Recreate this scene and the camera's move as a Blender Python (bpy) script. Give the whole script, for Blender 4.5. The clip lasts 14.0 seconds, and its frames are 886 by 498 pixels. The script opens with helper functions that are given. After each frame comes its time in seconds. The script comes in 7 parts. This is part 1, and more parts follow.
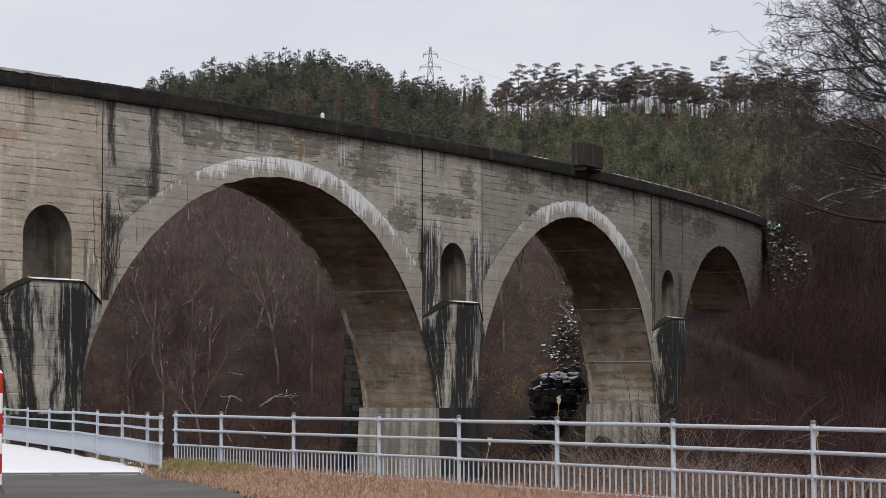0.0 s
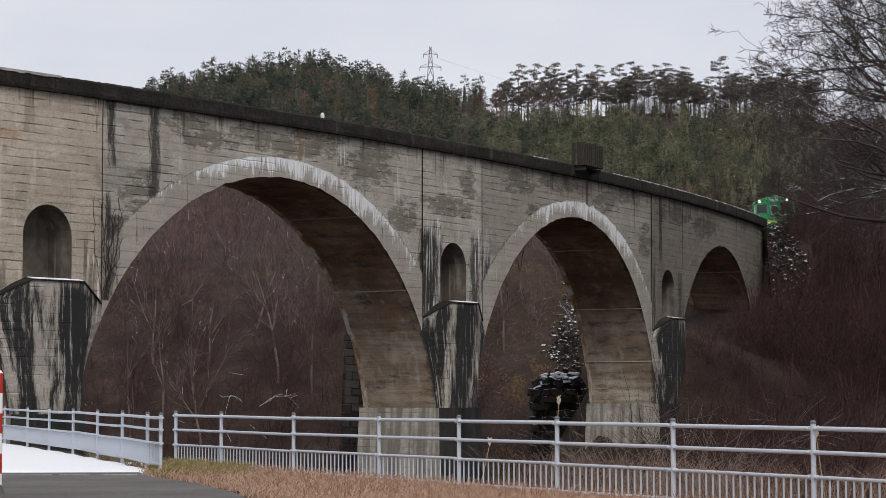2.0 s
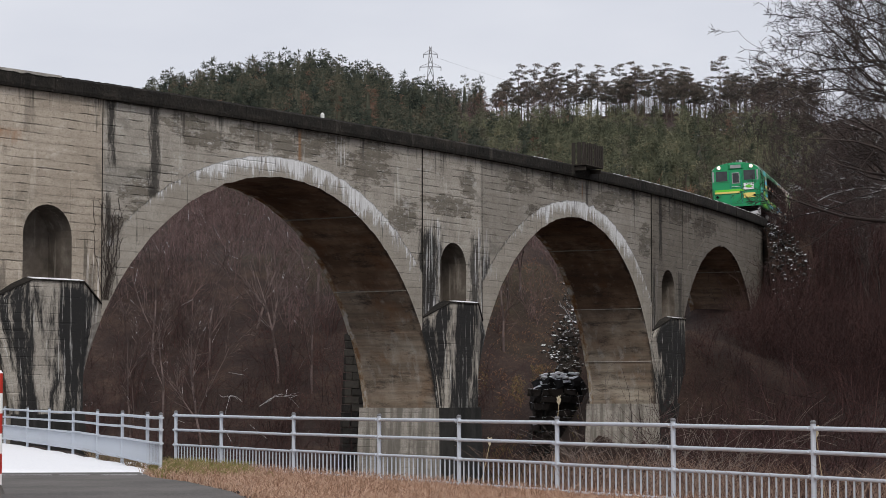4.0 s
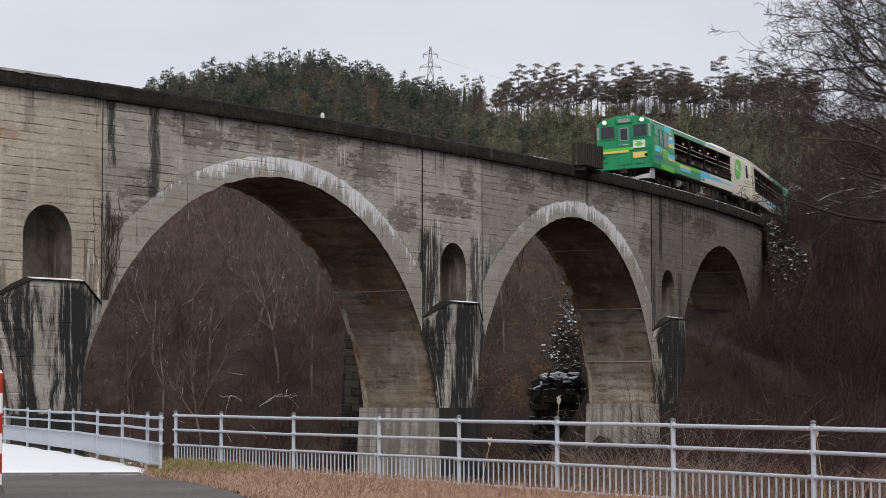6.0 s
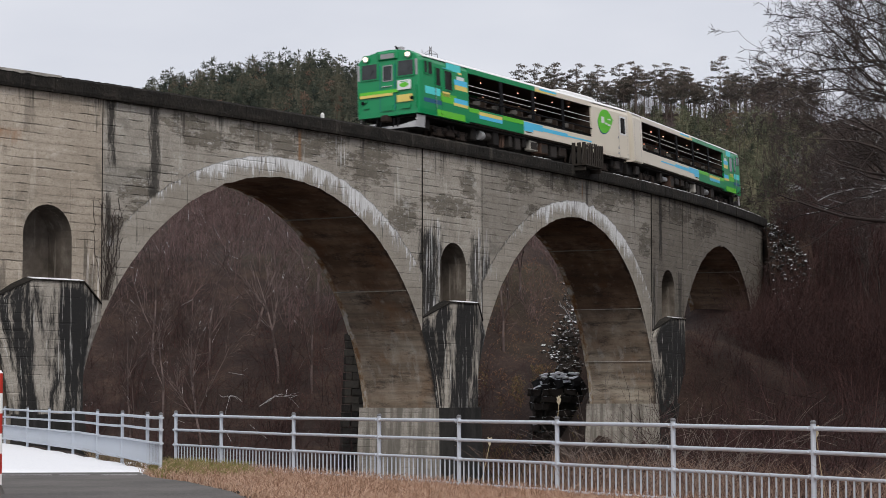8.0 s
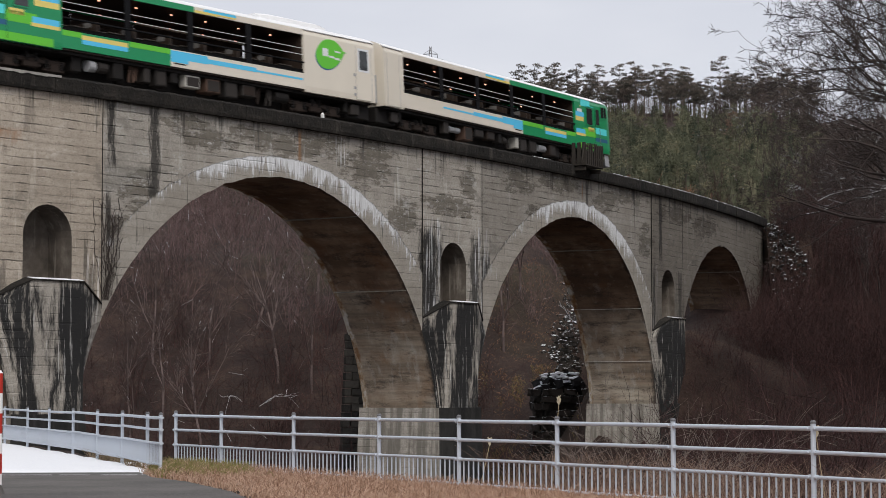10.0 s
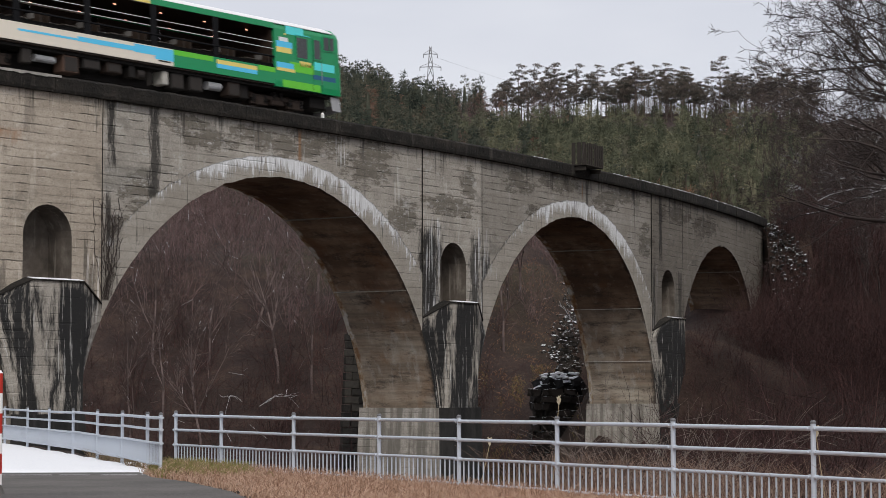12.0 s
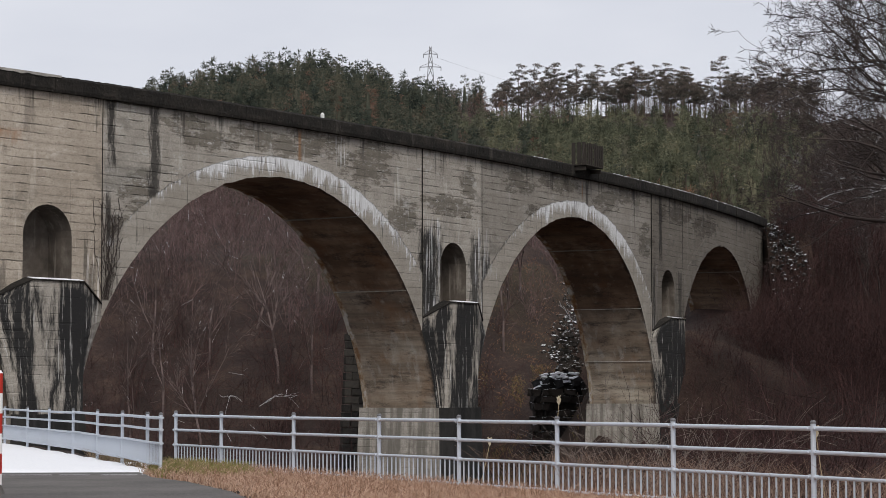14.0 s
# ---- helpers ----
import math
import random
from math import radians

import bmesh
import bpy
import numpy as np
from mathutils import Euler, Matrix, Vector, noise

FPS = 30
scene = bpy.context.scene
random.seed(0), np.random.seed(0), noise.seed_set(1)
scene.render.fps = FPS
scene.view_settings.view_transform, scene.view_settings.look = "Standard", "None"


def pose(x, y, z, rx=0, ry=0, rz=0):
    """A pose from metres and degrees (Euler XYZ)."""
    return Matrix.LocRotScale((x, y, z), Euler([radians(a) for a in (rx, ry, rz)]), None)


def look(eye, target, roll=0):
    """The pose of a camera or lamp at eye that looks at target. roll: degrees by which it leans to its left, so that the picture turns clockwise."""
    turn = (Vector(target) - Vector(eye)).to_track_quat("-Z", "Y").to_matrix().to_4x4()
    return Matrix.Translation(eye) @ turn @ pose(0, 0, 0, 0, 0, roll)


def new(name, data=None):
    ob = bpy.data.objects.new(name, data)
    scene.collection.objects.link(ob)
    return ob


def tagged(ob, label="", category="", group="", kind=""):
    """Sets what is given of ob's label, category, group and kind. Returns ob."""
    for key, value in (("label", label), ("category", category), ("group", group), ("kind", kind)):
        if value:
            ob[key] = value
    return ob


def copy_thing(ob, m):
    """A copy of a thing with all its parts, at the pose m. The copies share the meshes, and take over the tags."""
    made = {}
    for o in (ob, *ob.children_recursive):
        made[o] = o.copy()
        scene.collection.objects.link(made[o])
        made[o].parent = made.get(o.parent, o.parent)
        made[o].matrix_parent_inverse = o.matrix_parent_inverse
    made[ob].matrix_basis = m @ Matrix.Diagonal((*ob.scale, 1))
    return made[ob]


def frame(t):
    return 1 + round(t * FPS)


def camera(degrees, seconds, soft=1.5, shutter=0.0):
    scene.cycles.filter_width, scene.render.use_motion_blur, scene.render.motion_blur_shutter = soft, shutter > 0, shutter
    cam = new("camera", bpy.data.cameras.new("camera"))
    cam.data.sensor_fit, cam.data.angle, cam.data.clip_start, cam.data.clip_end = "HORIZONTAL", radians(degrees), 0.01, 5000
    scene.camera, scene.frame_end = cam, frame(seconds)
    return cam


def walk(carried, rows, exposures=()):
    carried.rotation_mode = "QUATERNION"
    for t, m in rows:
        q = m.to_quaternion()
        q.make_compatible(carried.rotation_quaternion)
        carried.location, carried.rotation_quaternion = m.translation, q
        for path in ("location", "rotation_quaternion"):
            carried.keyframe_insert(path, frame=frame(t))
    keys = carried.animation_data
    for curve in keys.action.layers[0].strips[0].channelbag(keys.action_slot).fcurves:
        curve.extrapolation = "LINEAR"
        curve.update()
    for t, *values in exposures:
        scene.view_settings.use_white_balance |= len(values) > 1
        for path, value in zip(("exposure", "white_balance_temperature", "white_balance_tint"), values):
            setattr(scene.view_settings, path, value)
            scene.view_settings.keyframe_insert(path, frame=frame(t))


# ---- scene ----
import itertools

# camera on a tripod: it never moves
EYE_Z = 1.35
cam = camera(22.964, 14.0, soft=0.78, shutter=0.35)
STAND = Matrix.Translation((0, 0, EYE_Z)) @ pose(0, 0, 0, 90 + 3.8185, 0, 0) @ pose(0, 0, 0, 0, 0, -0.069)
walk(cam, [(0.0, STAND), (14.0, STAND)], exposures=[(0.0, 0.3), (14.0, 0.3)])

# overcast winter daylight
SUN_EL, SUN_AZ = 46, 166
world = bpy.data.worlds.new("overcast_sky")
scene.world = world
world.use_nodes = True
wn, wl = world.node_tree.nodes, world.node_tree.links
wbg = wn["Background"]
sky = wn.new("ShaderNodeTexSky")
sky.sky_type = "NISHITA"
sky.sun_disc = False
sky.sun_elevation, sky.sun_rotation = radians(SUN_EL), radians(SUN_AZ)
wtc = wn.new("ShaderNodeTexCoord")
wmap = wn.new("ShaderNodeMapping")
wmap.inputs["Scale"].default_value = (1.6, 1.6, 5.0)
wcl = wn.new("ShaderNodeTexNoise")
wcl.inputs["Scale"].default_value = 2.2
wcl.inputs["Detail"].default_value = 5
wramp = wn.new("ShaderNodeValToRGB")
wramp.color_ramp.elements[0].position = 0.3
wramp.color_ramp.elements[0].color = (5.6, 5.8, 6.6, 1)
wramp.color_ramp.elements[1].position = 0.72
wramp.color_ramp.elements[1].color = (7.4, 7.5, 8.0, 1)
wmix = wn.new("ShaderNodeMixRGB")
wmix.inputs[0].default_value = 0.94
wl.new(wtc.outputs["Generated"], wmap.inputs[0])
wl.new(wmap.outputs[0], wcl.inputs["Vector"])
wl.new(wcl.outputs[0], wramp.inputs[0])
wl.new(sky.outputs[0], wmix.inputs[1])
wl.new(wramp.outputs[0], wmix.inputs[2])
wl.new(wmix.outputs[0], wbg.inputs[0])
wbg.inputs[1].default_value = 0.088

sun = new("sun", bpy.data.lights.new("sun", "SUN"))
sun.data.energy, sun.data.angle, sun.data.color = 1.6, radians(25), (1.0, 0.96, 0.9)
sa, se = radians(SUN_AZ), radians(SUN_EL)
sun.matrix_basis = look((math.sin(sa) * math.cos(se) * 50, math.cos(sa) * math.cos(se) * 50, math.sin(se) * 50), (0, 0, 0))

# ---------------------------------------------------------------- materials
def mat(name, rough=0.8, metal=0.0, spec=0.3):
    m = bpy.data.materials.new(name)
    m.use_nodes = True
    b = m.node_tree.nodes["Principled BSDF"]
    b.inputs["Roughness"].default_value = rough
    b.inputs["Metallic"].default_value = metal
    b.inputs["Specular IOR Level"].default_value = spec
    return m


class Nodes:
    """Short hand for the nodes of one material."""

    def __init__(self, m):
        self.m, self.n, self.l = m, m.node_tree.nodes, m.node_tree.links
        self.bsdf = self.n["Principled BSDF"]

    def put(self, sock, v):
        if isinstance(v, bpy.types.NodeSocket):
            self.l.new(v, sock)
        elif v is not None:
            sock.default_value = v

    def coord(self, kind="Object", scale=(1, 1, 1), loc=(0, 0, 0)):
        t = self.n.new("ShaderNodeTexCoord")
        mp = self.n.new("ShaderNodeMapping")
        mp.inputs["Scale"].default_value = scale
        mp.inputs["Location"].default_value = loc
        self.l.new(t.outputs[kind], mp.inputs[0])
        return mp.outputs[0]

    def noise(self, vec, scale=1.0, detail=4, rough=0.6, dist=0.0):
        t = self.n.new("ShaderNodeTexNoise")
        t.inputs["Scale"].default_value, t.inputs["Detail"].default_value = scale, detail
        t.inputs["Roughness"].default_value, t.inputs["Distortion"].default_value = rough, dist
        self.l.new(vec, t.inputs["Vector"])
        return t.outputs[0]

    def ramp(self, v, *stops):
        t = self.n.new("ShaderNodeValToRGB")
        e = t.color_ramp.elements
        while len(e) < len(stops):
            e.new(0.5)
        for el, (p, c) in zip(e, stops):
            el.position = p
            el.color = (c, c, c, 1) if isinstance(c, (int, float)) else (*c, 1)
        self.l.new(v, t.inputs[0])
        return t.outputs[0]

    def mix(self, f, a, b, kind="MIX"):
        t = self.n.new("ShaderNodeMixRGB")
        t.blend_type = kind
        for s, v in zip(t.inputs, (f, a, b)):
            self.put(s, (*v, 1) if isinstance(v, tuple) and len(v) == 3 else v)
        return t.outputs[0]

    def math(self, op, a, b=None):
        t = self.n.new("ShaderNodeMath")
        t.operation = op
        self.put(t.inputs[0], a)
        if b is not None:
            self.put(t.inputs[1], b)
        return t.outputs[0]

    def axis(self, vec, k):
        t = self.n.new("ShaderNodeSeparateXYZ")
        self.l.new(vec, t.inputs[0])
        return t.outputs[k]

    def random(self, island=False):
        if island:
            return self.n.new("ShaderNodeNewGeometry").outputs["Random Per Island"]
        return self.n.new("ShaderNodeObjectInfo").outputs["Random"]

    def done(self, color, bump=None, strength=0.3, dist=0.02, rough=None):
        self.put(self.bsdf.inputs["Base Color"], color)
        if rough is not None:
            self.put(self.bsdf.inputs["Roughness"], rough)
        if bump is not None:
            b = self.n.new("ShaderNodeBump")
            b.inputs["Strength"].default_value, b.inputs["Distance"].default_value = strength, dist
            self.l.new(bump, b.inputs["Height"])
            self.l.new(b.outputs[0], self.bsdf.inputs["Normal"])
        return self.m


def plain(name, c, rough=0.6, metal=0.0, spec=0.3, var=0.15, scale=3.0):
    """A paint or a simple solid with mottling at two scales."""
    k = Nodes(mat(name, rough, metal, spec))
    co = k.coord()
    n1 = k.noise(co, scale, 5)
    n2 = k.noise(co, scale * 14, 3)
    f = k.math("ADD", k.math("MULTIPLY", n1, 0.7), k.math("MULTIPLY", n2, 0.3))
    lo, hi = tuple(x * (1 - var) for x in c), tuple(min(1, x * (1 + var)) for x in c)
    return k.done(k.ramp(f, (0.3, lo), (0.7, hi)), n2, 0.05, 0.005)


def concrete_base(k, warm=0.0, cracks=0.85):
    """Board-marked old concrete: colour and relief. Board seams every 0.27 m, open in broken stretches."""
    co = k.coord()
    big = k.noise(co, 0.16, 4, 0.55)
    mid = k.noise(co, 1.1, 7, 0.7)
    fine = k.noise(co, 11, 5, 0.75)
    grit = k.noise(co, 45, 3, 0.7)
    wob = k.noise(k.coord(scale=(1.4, 1.4, 4.0)), 1.0, 4, 0.7)
    z = k.math("ADD", k.axis(co, 2), k.math("MULTIPLY", wob, 0.1))
    seam = k.math("ABSOLUTE", k.math("SUBTRACT", k.math("FRACT", k.math("DIVIDE", z, 0.27)), 0.5))
    thin = k.ramp(seam, (0.0, 1.0), (0.04, 0.6), (0.11, 0.0))
    where = k.noise(k.coord(scale=(0.85, 0.85, 1.9), loc=(2, 5, 1)), 1.0, 6, 0.8)
    crack = k.math("MULTIPLY", thin, k.ramp(where, (0.49, 0.0), (0.58, 1.0)))
    faint = k.math("MULTIPLY", thin, k.ramp(wob, (0.35, 0.1), (0.65, 0.5)))
    boards = k.noise(k.coord(scale=(0.2, 0.2, 3.7)), 1.0, 3, 0.6)
    grain = k.noise(k.coord(scale=(2.2, 2.2, 26.0)), 1.0, 5, 0.75)
    tone = k.math("ADD", k.math("MULTIPLY", big, 0.35), k.math("ADD", k.math("MULTIPLY", mid, 0.45), k.math("MULTIPLY", grain, 0.2)))
    col = k.ramp(tone, (0.3, (0.245 + warm, 0.218 + warm * 0.7, 0.185)), (0.5, (0.40 + warm, 0.365 + warm * 0.7, 0.318)), (0.7, (0.56, 0.52, 0.465)))
    col = k.mix(k.ramp(boards, (0.35, 0.0), (0.7, 0.5)), col, k.mix(1.0, col, (0.62, 0.6, 0.57), "MULTIPLY"))
    col = k.mix(k.math("MULTIPLY", k.math("MAXIMUM", crack, faint), cracks), col, (0.06, 0.053, 0.045))
    col = k.mix(k.ramp(grain, (0.52, 0.0), (0.66, 0.4)), col, (0.12, 0.105, 0.088))
    col = k.mix(k.ramp(fine, (0.5, 0.0), (0.7, 0.6)), col, (0.13, 0.115, 0.096))
    col = k.mix(k.ramp(grit, (0.3, 0.35), (0.5, 0.0)), col, (0.66, 0.63, 0.57))
    height = k.math("SUBTRACT", k.math("ADD", k.math("MULTIPLY", boards, 0.5), k.math("MULTIPLY", k.math("ADD", fine, grit), 0.3)), k.math("MULTIPLY", crack, 0.9))
    return co, col, height


def streaks(k, fx, fz, lo, hi, seed=0.0):
    """Vertical run-off streaks."""
    return k.ramp(k.noise(k.coord(scale=(fx, fx, fz), loc=(seed, seed * 1.7, seed)), 1.0, 5, 0.65), (lo, 0.0), (hi, 1.0))


# run-off stains: place along the line, half width, top, foot, strength
STAINS = [(34.5, 0.2, 0, -3.4, 0.9), (34.6, 0.12, -3.0, -8.0, 0.8), (32.55, 0.3, 0, -4.6, 0.85), (35.6, 0.1, -4.5, -7.5, 0.6), (31.2, 0.12, 0, -2.2, 0.6), (29.6, 0.1, 0, -1.9, 0.5), (16.2, 0.1, 0, -2.0, 0.6), (15.4, 0.12, 0, -1.8, 0.5), (6.3, 0.4, 0, -2.0, 0.55), (4.6, 0.35, 0, -2.0, 0.6),
          (2.4, 0.17, 0, -3.5, 0.75), (0.6, 0.2, 0, -1.8, 0.5), (-3.2, 0.2, 0, -2.0, 0.6), (-7.0, 0.3, 0, -4.5, 0.8), (38.0, 0.25, 0, -2.6, 0.35), (-13.0, 0.3, 0, -1.7, 0.4),
          (16.6, 0.95, -3.1, -9, 0.97), (15.9, 0.3, -3.4, -6.0, 0.9), (14.9, 0.3, -3.3, -4.3, 0.6), (13.1, 0.5, -3.2, -9, 0.85), (12.2, 0.5, -4.0, -9, 0.95), (17.6, 0.35, -4.6, -9, 0.75), (19.5, 0.35, -3.6, -6.5, 0.7), (8.4, 0.3, -3.6, -7.5, 0.6), (-6.0, 0.2, -3.6, -9, 0.8), (-10.0, 0.4, -3.6, -9, 0.6), (35.4, 0.3, -5.2, -9, 0.55), (39.1, 0.3, -5.5, -9, 0.5)]
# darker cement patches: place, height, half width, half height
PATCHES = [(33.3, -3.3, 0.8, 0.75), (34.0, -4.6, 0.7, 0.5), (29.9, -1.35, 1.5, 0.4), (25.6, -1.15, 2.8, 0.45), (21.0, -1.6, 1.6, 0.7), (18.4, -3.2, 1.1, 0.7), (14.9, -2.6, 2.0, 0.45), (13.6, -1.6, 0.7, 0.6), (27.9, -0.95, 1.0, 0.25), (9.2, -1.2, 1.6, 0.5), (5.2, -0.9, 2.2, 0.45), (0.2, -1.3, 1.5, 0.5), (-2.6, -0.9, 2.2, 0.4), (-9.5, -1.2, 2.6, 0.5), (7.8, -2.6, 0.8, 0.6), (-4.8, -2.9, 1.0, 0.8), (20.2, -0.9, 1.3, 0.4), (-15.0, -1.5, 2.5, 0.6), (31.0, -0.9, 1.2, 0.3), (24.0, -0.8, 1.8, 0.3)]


JOINT_2, JOINT_3 = 12.5, -5.7
# lime drips: place, half width, top, foot
DRIPS = [(16.2, 0.75, -3.1, -9), (12.6, 0.7, -3.3, -9), (18.0, 0.5, -6.0, -9), (35.2, 0.6, -5.5, -9), (-6.2, 0.5, -3.6, -9), (19.2, 0.5, -4.2, -7), (9.0, 0.5, -3.2, -6.5), (22.5, 0.4, -0.4, -1.8)]


# rust runs: place, half width, top, foot
RUSTS = [(25.0, 0.16, -0.45, -2.3), (38.9, 0.9, -1.7, -2.5), (2.9, 0.1, -0.5, -1.8)]


def make_concrete():
    """UV: u along the line, v height against the rail."""
    k = Nodes(mat("old_board_marked_concrete", 0.9))
    co, col, h = concrete_base(k)
    uv = k.coord("UV")
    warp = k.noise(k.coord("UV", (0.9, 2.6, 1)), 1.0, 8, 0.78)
    ragged = k.noise(k.coord("UV", (5.0, 1.1, 1)), 1.0, 8, 0.85)
    u, v = k.axis(uv, 0), k.axis(uv, 1)
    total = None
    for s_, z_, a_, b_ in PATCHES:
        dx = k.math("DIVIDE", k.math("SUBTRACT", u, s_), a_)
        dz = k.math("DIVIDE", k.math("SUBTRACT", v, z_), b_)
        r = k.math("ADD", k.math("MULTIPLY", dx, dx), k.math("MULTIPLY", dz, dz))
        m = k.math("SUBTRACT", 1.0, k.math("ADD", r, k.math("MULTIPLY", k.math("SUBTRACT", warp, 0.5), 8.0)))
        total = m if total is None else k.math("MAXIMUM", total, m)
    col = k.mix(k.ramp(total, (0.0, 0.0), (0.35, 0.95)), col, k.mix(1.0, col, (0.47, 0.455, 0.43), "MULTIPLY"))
    flake = k.ramp(k.noise(k.coord("UV", (1.6, 6.5, 1), (5, 9, 0)), 1.0, 8, 0.8), (0.56, 0.0), (0.63, 0.75))
    col = k.mix(k.math("MULTIPLY", flake, k.ramp(total, (-0.8, 0.15), (0.4, 1.0))), col, (0.6, 0.585, 0.56))
    patch = k.ramp(k.noise(k.coord(scale=(0.33, 0.33, 0.6), loc=(3, 1, 8)), 1.0, 5, 0.7, 0.3), (0.58, 0.0), (0.63, 1.0))
    col = k.mix(k.math("MULTIPLY", patch, 0.5), col, (0.17, 0.16, 0.14))
    # short drips under the coping all along
    drip = k.math("ADD", k.noise(k.coord("UV", (2.2, 0.12, 1), (9, 0, 0)), 1.0, 5, 0.7), k.math("MULTIPLY", k.ramp(k.math("MULTIPLY", v, -0.25), (0.12, 1.0), (0.42, 0.0)), 0.12))
    col = k.mix(k.ramp(drip, (0.62, 0.0), (0.72, 0.75)), col, (0.03, 0.028, 0.026))
    wh = streaks(k, 2.6, 0.3, 0.6, 0.74, 5.0)
    col = k.mix(k.math("MULTIPLY", wh, 0.55), col, (0.68, 0.66, 0.62))
    bloom = k.ramp(k.noise(k.coord(scale=(0.9, 0.9, 1.8), loc=(7, 2, 3)), 1.0, 7, 0.8), (0.56, 0.0), (0.7, 0.6))
    col = k.mix(bloom, col, (0.62, 0.605, 0.58))
    total = None
    for s_, w_, t_, d_, f_ in STAINS:
        dx = k.math("DIVIDE", k.math("ABSOLUTE", k.math("SUBTRACT", u, s_)), w_)
        m = k.math("MULTIPLY", k.math("SUBTRACT", 1.3, dx), 2.0)
        m = k.math("MINIMUM", m, k.math("MINIMUM", k.math("MULTIPLY", k.math("SUBTRACT", v, d_), 1.2), k.math("MULTIPLY", k.math("SUBTRACT", t_, v), 2.0)))
        m = k.math("SUBTRACT", m, k.math("MULTIPLY", k.math("SUBTRACT", ragged, 0.4), 7.0))
        m = k.math("MULTIPLY", k.ramp(m, (0.0, 0.0), (0.9, 1.0)), f_)
        total = m if total is None else k.math("MAXIMUM", total, m)
    col = k.mix(total, col, (0.02, 0.0185, 0.0175))
    # rust runs
    total = None
    for s_, w_, t_, d_ in RUSTS:
        m = k.math("SUBTRACT", 1.0, k.math("DIVIDE", k.math("ABSOLUTE", k.math("SUBTRACT", u, s_)), w_))
        m = k.math("MINIMUM", m, k.math("MINIMUM", k.math("SUBTRACT", v, d_), k.math("MULTIPLY", k.math("SUBTRACT", t_, v), 3.0)))
        m = k.math("SUBTRACT", m, k.math("MULTIPLY", k.math("SUBTRACT", ragged, 0.4), 2.0))
        total = m if total is None else k.math("MAXIMUM", total, m)
    col = k.mix(k.ramp(total, (0.0, 0.0), (0.6, 0.75)), col, (0.27, 0.135, 0.06))
    # white lime drips over the black
    total = None
    for s_, w_, t_, d_ in DRIPS:
        m = k.math("SUBTRACT", 1.0, k.math("DIVIDE", k.math("ABSOLUTE", k.math("SUBTRACT", u, s_)), w_))
        m = k.math("MINIMUM", m, k.math("MINIMUM", k.math("SUBTRACT", v, d_), k.math("MULTIPLY", k.math("SUBTRACT", t_, v), 2.0)))
        total = m if total is None else k.math("MAXIMUM", total, m)
    line_ = k.noise(k.coord("UV", (9.0, 0.35, 1), (3, 1, 0)), 1.0, 5, 0.7)
    m = k.math("MULTIPLY", k.ramp(total, (0.0, 0.0), (0.3, 1.0)), k.ramp(line_, (0.53, 0.0), (0.6, 0.8)))
    col = k.mix(m, col, (0.68, 0.68, 0.68))
    # the left pour has its own warmer tint
    pour = k.ramp(k.math("MULTIPLY", u, 0.02), (0.6984, 0.0), (0.6986, 1.0))
    col = k.mix(k.math("MULTIPLY", pour, 0.8), col, k.mix(1.0, col, (1.07, 0.985, 0.9), "MULTIPLY"))
    # darker from JOINT_2 to the far end
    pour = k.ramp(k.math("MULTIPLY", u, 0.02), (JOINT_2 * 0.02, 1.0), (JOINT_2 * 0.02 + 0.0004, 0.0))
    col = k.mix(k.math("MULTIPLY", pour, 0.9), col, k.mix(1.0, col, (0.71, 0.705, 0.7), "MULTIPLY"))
    # darker again past JOINT_3: shade of the overhanging trees put into the colour
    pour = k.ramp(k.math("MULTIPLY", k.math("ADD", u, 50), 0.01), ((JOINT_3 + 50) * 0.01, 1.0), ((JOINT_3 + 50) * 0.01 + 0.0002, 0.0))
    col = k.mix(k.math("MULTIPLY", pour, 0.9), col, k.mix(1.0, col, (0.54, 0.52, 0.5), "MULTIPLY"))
    return k.done(col, h, 0.8, 0.06)


